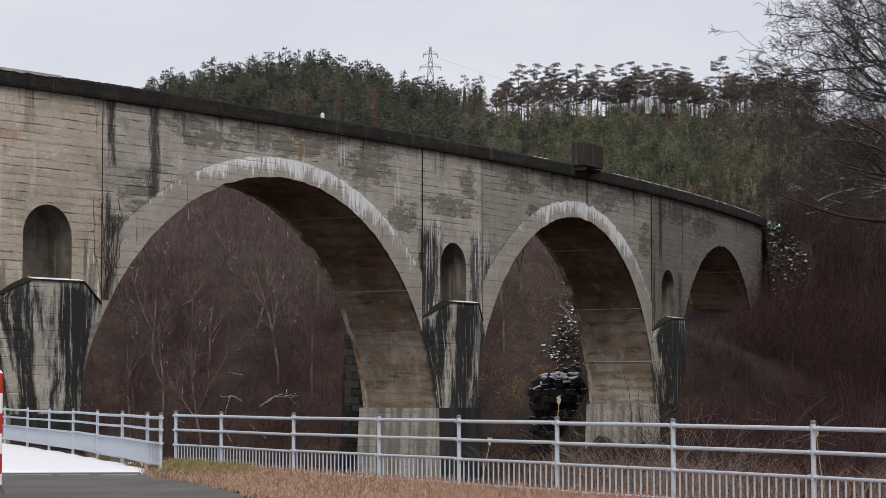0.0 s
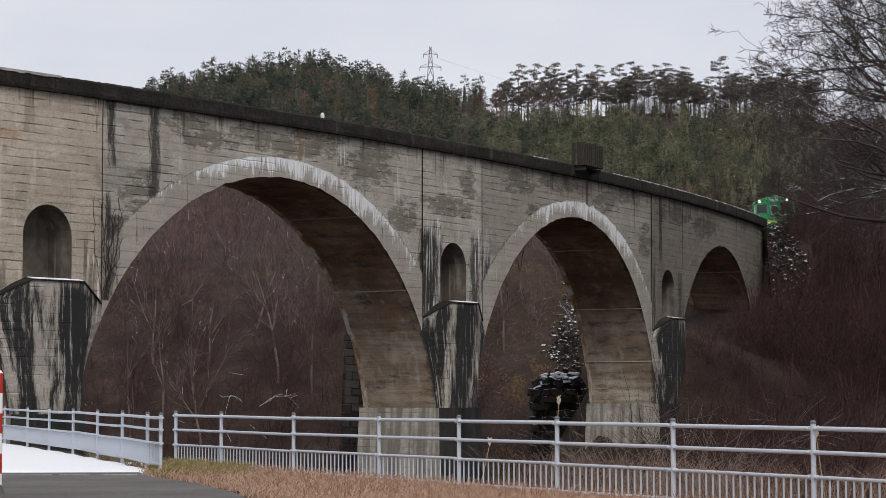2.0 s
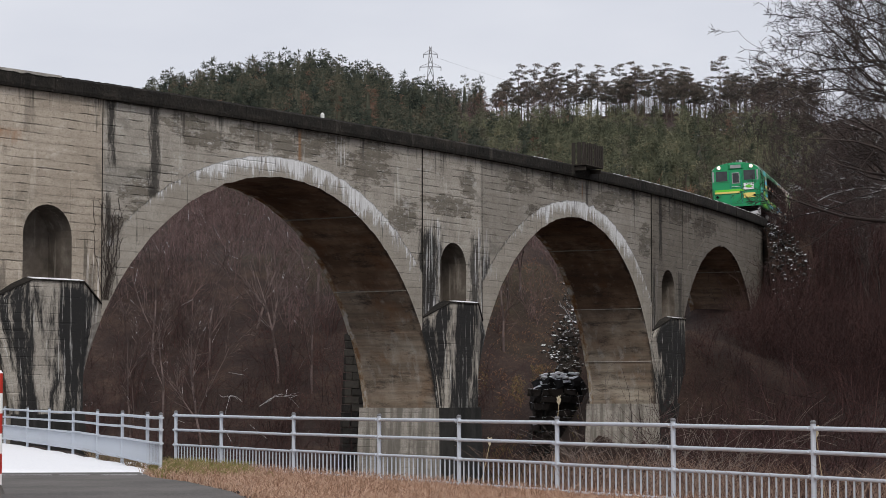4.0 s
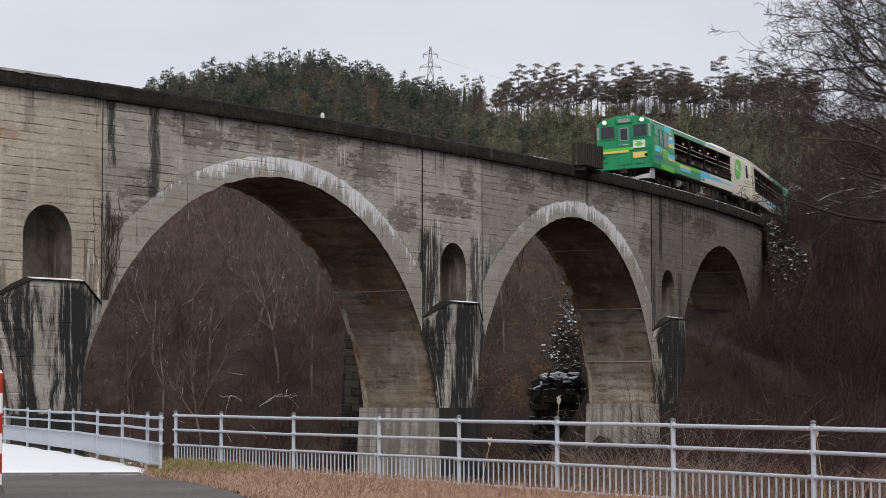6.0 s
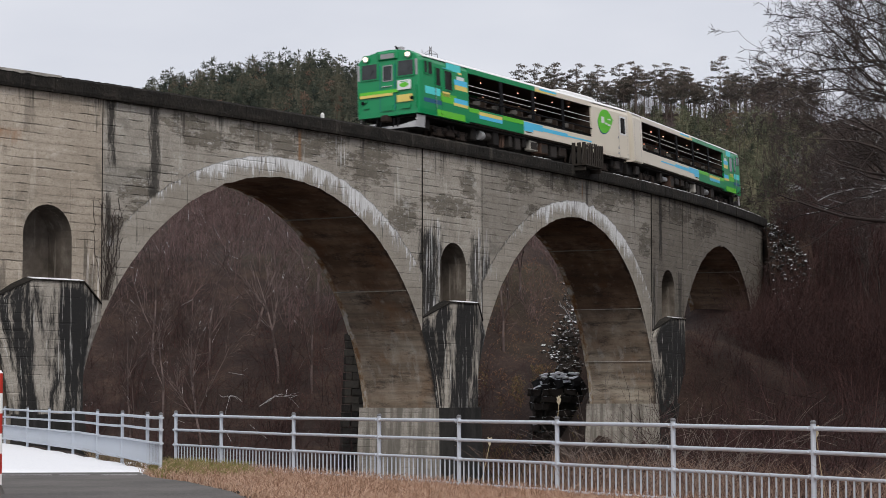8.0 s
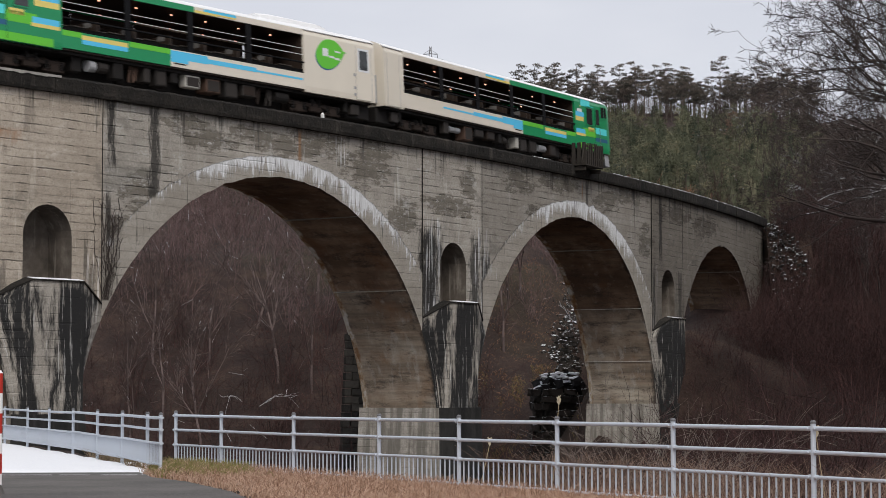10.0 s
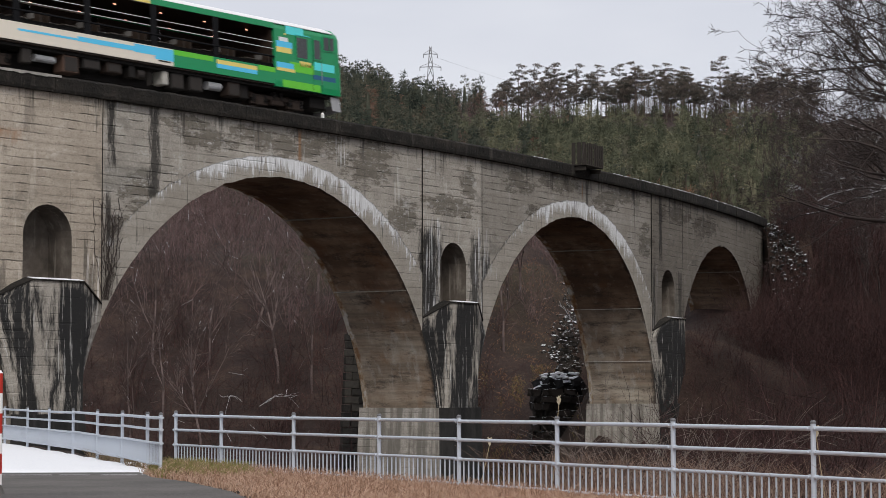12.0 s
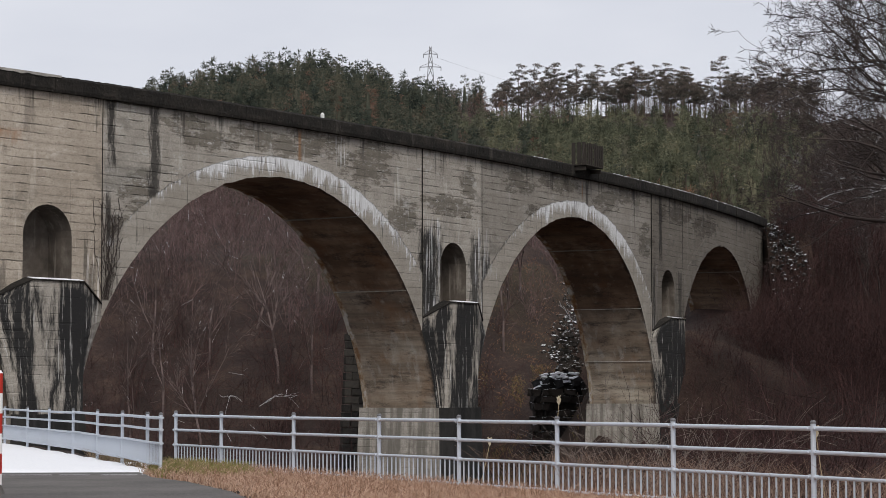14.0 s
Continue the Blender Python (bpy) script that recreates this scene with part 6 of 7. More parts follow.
def rock_field(name, label, spots, size0, size1, seed, kinds=ROCKS):
    rng = random.Random(seed)
    th = thing(name, label, "rocks", "", Matrix.Translation(spots[0]))
    for p in spots:
        ob = new("rock", rng.choice(kinds))
        ob.parent = th
        s = rng.uniform(size0, size1)
        ob.matrix_basis = Matrix.Translation(Vector(p) - Vector(spots[0])) @ Euler((rng.uniform(-0.5, 0.5), rng.uniform(-0.5, 0.5), rng.uniform(0, 6))).to_matrix().to_4x4() @ Matrix.Diagonal((s * rng.uniform(0.9, 1.4), s, s * rng.uniform(0.7, 1), 1))
    return th


stone_pier("broken dark masonry pier stump with snow on top", 5.98, 113.0, 2.15, 2.0, -3.4, 2.6, 0.1, 0.8, 0.0, DARKROCKS)
# rubble and snow on the stump
rng = random.Random(4)
rock_field("rubble", "snow-dusted rubble heaped on the broken pier", [(5.98 + rng.uniform(-1.1, 1.1), 113.0 + rng.uniform(-0.9, 0.9), 1.85 + rng.uniform(0, 0.5) * (1 - 0.3 * i % 2)) for i in range(34)], 0.35, 0.6, 9)
for i in range(20):
    bm = bmesh.new()
    bmesh.ops.create_icosphere(bm, subdivisions=2, radius=1.0)
    for v in bm.verts:
        v.co = Vector((v.co.x * 0.17, v.co.y * 0.15, v.co.z * 0.06)) * (1 + 0.7 * noise.noise(v.co * 2.6 + Vector((i, 0, 0))))
    ob = part("snow_lump", bm, M_FRESH, smooth=True)
    ob.location = (5.98 + rng.uniform(-0.9, 0.9), 113.0 + rng.uniform(-0.9, 0.2), 2.3 + rng.uniform(-0.12, 0.16))
    tagged(ob, "small lump of snow on the broken pier", "snow", "snow on the stump")

# dry stone facing beside the abutment
spots = []
rng = random.Random(12)
e0 = B(-29.0, 2.6, 0)
for row in range(32):
    z = 11.1 - row * 0.195
    wid = min(0.9 + 0.13 * row, 2.2) - 0.04 * max(0, row - 14)
    n = int(wid / 0.15)
    for i in range(n):
        if row > 13 and rng.random() < 0.55 or row > 27:
            continue
        spots.append((e0.x - 0.25 + wid * i / n + rng.uniform(-0.18, 0.18), e0.y - 1.0 - row * 0.095 + rng.uniform(-0.15, 0.15), z + rng.uniform(-0.18, 0.18)))
bm = bmesh.new()
a = [bm.verts.new(p) for p in ((e0.x - 0.4, e0.y - 0.85, 11.0), (e0.x + 2.1, e0.y - 0.95, 10.9), (e0.x + 2.6, e0.y - 7.5, -3.2), (e0.x - 0.4, e0.y - 7.4, -3.2), (e0.x - 0.4, e0.y + 5, 11.0), (e0.x + 1.6, e0.y + 5, 10.9), (e0.x + 1.6, e0.y + 5, -3.2), (e0.x - 0.4, e0.y + 5, -3.2))]
for f in ((0, 1, 2, 3), (4, 5, 1, 0), (1, 5, 6, 2), (4, 0, 3, 7), (7, 6, 5, 4), (3, 2, 6, 7)):
    bm.faces.new([a[i] for i in f])
bmesh.ops.recalc_face_normals(bm, faces=bm.faces)
tagged(part("bank", bm, M_GROUND), "dark bank behind the stone facing", "bank", kind="structure")
rng = np.random.default_rng(2)
over = [(e0.x + rng.uniform(0.15, 2.4), e0.y + rng.uniform(-2.4, 0.2), 10.7) for i in range(18)]
strew_brush("thicket", over, M_DARKBRUSH, "dark leafless thicket on the bank above the stone facing", 0.7)
over = []
for i in range(15):
    p = B(rng.uniform(-37, -28.5), rng.uniform(3.0, 4.8), 0)
    over.append((p.x, p.y, max(gz(p.x, p.y), 9.6)))
strew_brush("thicket", over, M_DUSKBARK, "tall dusky thicket beside the cutting", 0.85)
rng = random.Random(3)
rock_field("stone_facing", "dark dry-stone facing dusted with snow beside the abutment", spots, 0.09, 0.2, 3, SCREE)

# dark rock outcrop on the bank
spots = []
for i in range(290):
    t = rng.random()
    x, y = 7.7 + rng.gauss(0, 0.4) + 1.3 * (t - 0.5), 129 + t * 9
    spots.append((x, y, gz(x, y) + rng.uniform(-0.1, 0.35)))
rock_field("rock_outcrop", "dark broken rock outcrop dusted with snow", spots, 0.14, 0.34, 15, DARKROCKS)

# snow-dusted scree seen through the second arch
spots = []
for i in range(290):
    t = rng.random()
    x, y = 6.9 + rng.gauss(0, 0.55) + 2.4 * t, 131 + t * 15
    spots.append((x, y, gz(x, y) + 0.02))
rock_field("scree", "loose rocks with patchy snow on the bank", spots, 0.08, 0.28, 5, SCREE)

# ---------------------------------------------------------------- bridge fittings
M_TIMBER = plain("black_weathered_timber", (0.036, 0.030, 0.025), 0.9, scale=5.0)


def place_on_deck(s, lat=0.0, z=0.0):
    p, h = line(s)
    return Matrix.Translation(B(s, lat, z)) @ Matrix.Rotation(h, 4, "Z")


ref = thing("refuge_platform", "dark weathered timber refuge box on the bridge edge", "refuge", "", place_on_deck(3.3, FRONT + 0.1, 0.0) @ Matrix.Diagonal((0.66, 0.9, 0.9, 1)))
box("platform_beam", (-1.5, -0.2, -0.06), (1.5, 0.76, 0.0), M_TIMBER, ref)
for x in (-1.3, 1.3):
    box("bracket", (x - 0.07, -0.1, -0.3), (x + 0.07, 0.7, -0.1), M_TIMBER, ref)
for i, x in enumerate(np.linspace(-1.4, 1.4, 9)):
    box("board", (x - 0.085, 0.72, -0.05), (x + 0.075 - 0.03 * (i % 3 == 1), 0.77, 1.0 + 0.1 * math.sin(math.pi * (i + 0.5) / 9) + 0.015 * math.sin(i * 2.2)), M_TIMBER, ref)
for y in (0.1, 0.4, 0.65):
    for x in (-1.45, 1.45):
        box("side_board", (x - 0.025, y - 0.1, -0.05), (x + 0.025, y + 0.1, 1.08), M_TIMBER, ref)
for z in (0.3, 0.85):
    box("cross_rail", (-1.5, 0.68, z), (1.5, 0.72, z + 0.1), M_TIMBER, ref)
rod("brace", (1.5, 0.7, 1.0), (2.0, 0.7, 0.0), 0.04, M_TIMBER, ref, n=6)
mk = thing("marker_post", "small white marker post on the coping", "marker", "", place_on_deck(23.6, FRONT - 0.05, 0.0))
rod("post", (0, 0, -0.02), (0, 0, 0.16), 0.07, plain("white_marker_paint", (0.7, 0.7, 0.68)), mk, n=10)
rod("cap", (0, 0, 0.16), (0, 0, 0.22), 0.07, bpy.data.materials["white_marker_paint"], mk, n=10, r1=0.03)

# paler parapet kerb, broken away
M_KERB = plain("pale_new_concrete", (0.36, 0.34, 0.31), 0.9, var=0.3, scale=2.0)
kb = thing("kerb_block", "pale broken concrete kerb on the bridge edge", "kerb")
sweep("kerb", 36.9, 44.0, lambda s: [(FRONT - 0.2, -0.02), (FRONT + 0.255, -0.07 + 0.05 * noise.noise((s * 3.1, 0, 0)) + 0.03 * noise.noise((s * 9, 0, 2))), (FRONT + 0.265, 0.01), (FRONT - 0.2, 0.035)], M_KERB, kb, step=0.12)
# thin snow along the far coping
for i, (a, b) in enumerate(((-1.5, -0.3), (-3.6, -1.8), (-6.5, -3.9), (-9.0, -7.0), (-15.5, -9.3), (-20.0, -15.8), (-27.5, -20.3), (6.6, 8.2))):
    ob = sweep("coping_snow", a, b, [(FRONT + 0.08, 0.0), (FRONT + 0.17, -0.01), (FRONT + 0.165, 0.018), (FRONT + 0.08, 0.022)], M_SNOW, None)
    tagged(ob, "thin line of snow on the coping", "snow", "snow on the coping")

# ---------------------------------------------------------------- power pylon and wires on the ridge
M_PYLON = plain("grey_galvanised_pylon", (0.22, 0.22, 0.23), 0.5, 0.5)


def make_pylon():
    x0, y0 = -0.0057 * 470, 470.0
    top = EYE_Z + (698.6 - 79) / 3860 * 470
    base = gz(x0, 465) - 4
    H = top - base
    py = thing("power_pylon", "grey lattice power pylon behind the wooded ridge", "pylon", "", Matrix.Translation((x0, y0, base)))
    levels = [0, 0.22, 0.4, 0.55, 0.68, 0.78, 0.87, 0.94, 1.0]
    half = lambda t: 2.3 * (1 - t) ** 1.0 + 0.16
    corner = [(1, 1), (-1, 1), (-1, -1), (1, -1)]
    for cx, cy in corner:
        rod("leg", (cx * half(0), cy * half(0), 0), (cx * half(1), cy * half(1), H), 0.11, M_PYLON, py, n=4)
    for a, b in zip(levels, levels[1:]):
        for i in range(4):
            (ax, ay), (bx, by) = corner[i], corner[(i + 1) % 4]
            rod("brace", (ax * half(a), ay * half(a), a * H), (bx * half(b), by * half(b), b * H), 0.06, M_PYLON, py, n=3)
            rod("brace", (bx * half(a), by * half(a), a * H), (ax * half(b), ay * half(b), b * H), 0.06, M_PYLON, py, n=3)
    for t, L in ((0.74, 2.9), (0.86, 2.3), (0.95, 1.5)):
        for sg in (1, -1):
            arm = rod("arm", (0, 0, t * H), (sg * L, 0, t * H - 0.1), 0.09, M_PYLON, py, n=4)
            rod("stay", (0, 0, t * H + 0.9), (sg * L, 0, t * H), 0.05, M_PYLON, arm, n=3)
            rod("insulator", (sg * L, 0, t * H - 0.1), (sg * L, 0, t * H - 0.9), 0.08, M_PYLON, arm, n=5)
    return Vector((x0, y0, base)), H


PY, PH = make_pylon()
for t, L in ((0.74, 2.9), (0.95, 1.5)):
    a = PY + Vector((L, 0, t * PH - 0.9))
    b = Vector((0.16 * 520, 520, PY.z + PH * 0.6))
    segs = []
    prev = a
    for i in range(1, 13):
        u = i / 12
        q = a.lerp(b, u) - Vector((0, 0, 12 * u * (1 - u)))
        segs.append((*prev, *q, 0.02, 0.02))
        prev = q
    v, f = prisms(np.array(segs))
    tagged(new("power_line", big_mesh("power_line", v, f, M_PYLON)), "thin power line from the pylon", "wire", "power lines")

# ---------------------------------------------------------------- roadside bits at the picture's edge
M_RED = plain("faded_red_band", (0.42, 0.03, 0.02), 0.45)
M_WHITE = plain("white_band", (0.75, 0.75, 0.74), 0.45)
sp = thing("snow_pole", "red and white banded snow pole at the roadside", "pole", "", Matrix.Translation((-6.09, 30.0, 0.0)))
for i in range(6):
    rod("band", (0, 0, i * 0.275), (0, 0, (i + 1) * 0.275), 0.045, M_RED if i % 2 else M_WHITE, sp, n=14)
rod("cap", (0, 0, 1.65), (0, 0, 1.69), 0.045, M_WHITE, sp, n=14, r1=0.02)
dl = thing("delineator", "low roadside delineator with an amber reflector", "delineator", "", Matrix.Translation((-6.03, 29.4, 0.03)))
M_AMBER = plain("amber_reflector", (0.55, 0.33, 0.08), 0.3)
rod("stem", (0, 0, 0), (0, 0, 0.42), 0.04, M_CAP, dl, n=12)
bm = bmesh.new()
bmesh.ops.create_uvsphere(bm, u_segments=16, v_segments=10, radius=0.085, matrix=Matrix.Translation((0, 0, 0.44)) @ Matrix.Diagonal((1, 0.5, 1, 1)))
part("reflector", bm, M_AMBER, dl, "round amber reflector", True)
bm = bmesh.new()
cyl_bm(bm, (0, 0, -0.03), (0, 0, 0.12), 0.16, 0.1, n=14)
part("base", bm, M_ASPHALT, dl, "dark rubber base")

# dry reeds with seed heads
M_REED = plain("dry_reed_stalk", (0.42, 0.33, 0.2), 0.8)
M_PLUME = plain("pale_seed_plume", (0.6, 0.52, 0.38), 0.9)
for x, y, h, lean in ((1.55, 31.2, 1.22, 0.1), (4.55, 26.0, 0.86, -0.12), (0.55, 33.0, 0.6, 0.15)):
    z = gz(x, y) - 0.05
    h = h - z
    rd = thing("reed", "dry reed stalk with a pale seed plume", "reed", "dry reeds", Matrix.Translation((x, y, z)))
    rod("stalk", (0, 0, 0), (lean, 0, h), 0.008, M_REED, rd, n=5, r1=0.004)
    bm = bmesh.new()
    rr = random.Random(int(h * 100))
    for i in range(26):
        a = rr.uniform(0, 6.28)
        u = rr.random()
        p = Vector((lean, 0, h - 0.02 + u * 0.1))
        cyl_bm(bm, p, p + Vector((math.cos(a) * 0.035, math.sin(a) * 0.035, 0.045)), 0.012, 0.002, n=4)
    part("plume", bm, M_PLUME, rd, "pale fluffy seed plume")

# ---------------------------------------------------------------- the train
def paint(name, c, rough=0.35):
    k = Nodes(mat(name, rough, 0.0, 0.5))
    co = k.coord()
    dirt = k.ramp(k.noise(k.coord(scale=(0.6, 0.6, 2.0)), 1.0, 6, 0.7), (0.5, 0.0), (0.85, 0.3))
    f = k.noise(co, 0.7, 3)
    col = k.mix(f, tuple(x * 0.93 for x in c), tuple(min(1, x * 1.05) for x in c))
    low = k.ramp(k.axis(co, 2), (0.95, 1.0), (1.5, 0.0))
    col = k.mix(k.math("MULTIPLY", dirt, k.math("ADD", 0.06, k.math("MULTIPLY", low, 0.9))), col, (0.13, 0.11, 0.09))
    return k.done(col, k.noise(co, 1.2, 2), 0.03, 0.01)


T_GREEN = paint("train_green", (0.004, 0.262, 0.092), 0.28)
T_LIME = paint("train_lime", (0.12, 0.55, 0.03))
T_CREAM = paint("train_cream", (0.74, 0.675, 0.57), 0.3)
T_YELLOW = paint("train_yellow", (0.80, 0.64, 0.17))
T_BLUE = paint("train_sky_blue", (0.09, 0.56, 0.86))
T_CYAN = paint("train_cyan", (0.09, 0.70, 0.72))
T_NAVY = paint("train_navy", (0.01, 0.10, 0.22))
T_WHITE = paint("train_white", (0.75, 0.76, 0.77))
T_ROOF = paint("train_roof", (0.8, 0.8, 0.8), 0.6)
T_DARK = plain("train_dark_trim", (0.008, 0.008, 0.009), 0.7, 0.0, 0.1)
T_BLACK = plain("black_wind_board", (0.006, 0.006, 0.006), 0.9, 0.0, 0.05)
T_UNDER = plain("dirty_underframe", (0.011, 0.009, 0.008), 0.8)
T_RUST = plain("rusty_gear", (0.026, 0.017, 0.013), 0.85)
T_GREY = plain("train_grey", (0.34, 0.34, 0.35), 0.5)
T_TANK = plain("dusty_equipment_box", (0.03, 0.025, 0.022), 0.7)
T_LINEN = plain("grey_headrest_linen", (0.19, 0.18, 0.17), 0.9)
T_PALE = plain("pale_grey_equipment_box", (0.42, 0.4, 0.36), 0.6)
T_BROWN = plain("rust_brown_equipment_box", (0.085, 0.05, 0.036), 0.75)
T_WOOD = plain("dark_interior_wood", (0.04, 0.027, 0.02), 0.6)
T_SEAT = plain("table_wood", (0.1, 0.085, 0.07), 0.5)
T_STEEL = plain("bright_rail_metal", (0.66, 0.66, 0.66), 0.4, 0.0)
T_WHEEL = plain("wheel_steel", (0.09, 0.07, 0.06), 0.5, 0.7)


def glass_mat():
    k = Nodes(mat("dark_cab_glass", 0.05, 0.0, 0.6))
    n = k.noise(k.coord(), 1.5, 3)
    return k.done(k.ramp(n, (0.3, (0.012, 0.014, 0.015)), (0.8, (0.045, 0.05, 0.052))))


def glow(name, c, strength):
    m = mat(name, 0.4)
    b = m.node_tree.nodes["Principled BSDF"]
    b.inputs["Base Color"].default_value = (*c, 1)
    b.inputs["Emission Color"].default_value = (*c, 1)
    b.inputs["Emission Strength"].default_value = strength
    return m


T_GLASS = glass_mat()
T_HEAD = glow("headlight_glow", (1.0, 0.84, 0.55), 2.6)
T_LAMP = glow("interior_lamp_glow", (1.0, 0.42, 0.28), 2.8)

HALF = [(1.43, 0.98), (1.45, 1.2), (1.45, 3.12), (1.4, 3.28), (1.25, 3.42), (0.95, 3.55), (0.5, 3.65), (0.0, 3.68)]
SECTION = HALF + [(-y, z) for y, z in HALF[-2::-1]]


def shell(name, xs, material, parent, pts=SECTION, caps=(True, True), label="", scale=None):
    """Sections across the car at x, closed at the ends. scale: a factor for each x in y, and a drop of the top."""
    bm = bmesh.new()
    rows = []
    for i, x in enumerate(xs):
        k, lean = scale[i] if scale else (1.0, 0.0)
        rows.append([bm.verts.new((x - lean * max(0, z - 1.9), y * k, z if z < 2 else 1.9 + (z - 1.9) * (1 - 0.02 * (1 - k) * 10))) for y, z in pts])
    n = len(pts)
    for p, q in zip(rows, rows[1:]):
        for j in range(n):
            bm.faces.new((p[j], p[(j + 1) % n], q[(j + 1) % n], q[j]))
    if caps[0]:
        bm.faces.new(rows[0])
    if caps[1]:
        bm.faces.new(rows[-1][::-1])
    bmesh.ops.recalc_face_normals(bm, faces=bm.faces)
    return part(name, bm, material, parent, label)


def plate(name, x0, x1, z0, z1, material, parent, label="", side=1, y=1.452, t=0.006):
    a, b = sorted((side * y, side * (y + t)))
    return box(name, (min(x0, x1), a, z0), (max(x0, x1), b, z1), material, parent, label, bevel=0.0)


def front_plate(name, y0, y1, z0, z1, material, parent, label="", x=10.47, t=0.02, lean=True):
    bm = bmesh.new()
    box_bm(bm, (x, y0, z0), (x + t, y1, z1))
    for v in bm.verts:
        v.co.x -= 0.085 * max(0, v.co.z - 1.9)
    return part(name, bm, material, parent, label)


def make_bogie(car, x):
    b = new("bogie")
    b.parent = car
    b.location = (x, 0, 0)
    tagged(b, "dirty brown bogie with outside springs")
    for sgn in (1, -1):
        bm = bmesh.new()
        box_bm(bm, (-1.5, sgn * 0.98 - 0.08, 0.52), (1.5, sgn * 0.98 + 0.08, 0.68), 0.03)
        box_bm(bm, (-0.35, sgn * 0.98 - 0.09, 0.36), (0.35, sgn * 0.98 + 0.09, 0.56), 0.03)
        for wx in (-1.0, 1.0):
            box_bm(bm, (wx - 0.2, sgn * 1.0 - 0.1, 0.28), (wx + 0.2, sgn * 1.0 + 0.1, 0.58), 0.03)
            box_bm(bm, (wx - 0.45, sgn * 1.0 - 0.06, 0.3), (wx + 0.45, sgn * 1.0 + 0.06, 0.4), 0.02)
        part("side_frame", bm, T_RUST, b)
        for dx in (-0.2, 0.2, -1.32, -0.68, 0.68, 1.32):
            bm = bmesh.new()
            z0 = 0.58 if abs(dx) < 0.5 else 0.4
            for i in range(5):
                cyl_bm(bm, (dx, sgn * 1.02, z0 + i * 0.055), (dx, sgn * 1.02, z0 + i * 0.055 + 0.028), 0.1, n=10)
            cyl_bm(bm, (dx, sgn * 1.02, z0), (dx, sgn * 1.02, z0 + 0.26), 0.07, n=8)
            part("coil_spring", bm, T_UNDER, b)
    bm = bmesh.new()
    box_bm(bm, (-0.3, -1.0, 0.55), (0.3, 1.0, 0.8), 0.03)
    part("bolster", bm, T_UNDER, b)
    box("brake_gear", (-1.75, -0.42, 0.22), (1.75, 0.42, 0.85), T_UNDER, b, bevel=0.04)
    sets = []
    for wx in (-1.0, 1.0):
        bm = bmesh.new()
        for sgn in (1, -1):
            cyl_bm(bm, (0, sgn * 0.5, 0), (0, sgn * 0.6, 0), 0.43, n=28)
            cyl_bm(bm, (0, sgn * 0.47, 0), (0, sgn * 0.5, 0), 0.46, n=28)
            cyl_bm(bm, (0, sgn * 0.6, 0), (0, sgn * 0.63, 0), 0.14, n=14)
            for i in range(4):
                a = i * math.pi / 2
                cyl_bm(bm, (0.27 * math.cos(a), sgn * 0.595, 0.27 * math.sin(a)), (0.27 * math.cos(a), sgn * 0.61, 0.27 * math.sin(a)), 0.05, n=8)
        cyl_bm(bm, (0, -0.5, 0), (0, 0.5, 0), 0.08, n=12)
        w = part("wheelset", bm, T_WHEEL, b, "steel wheelset")
        w.location = (wx, 0, 0.43)
        sets.append(w)
    return sets


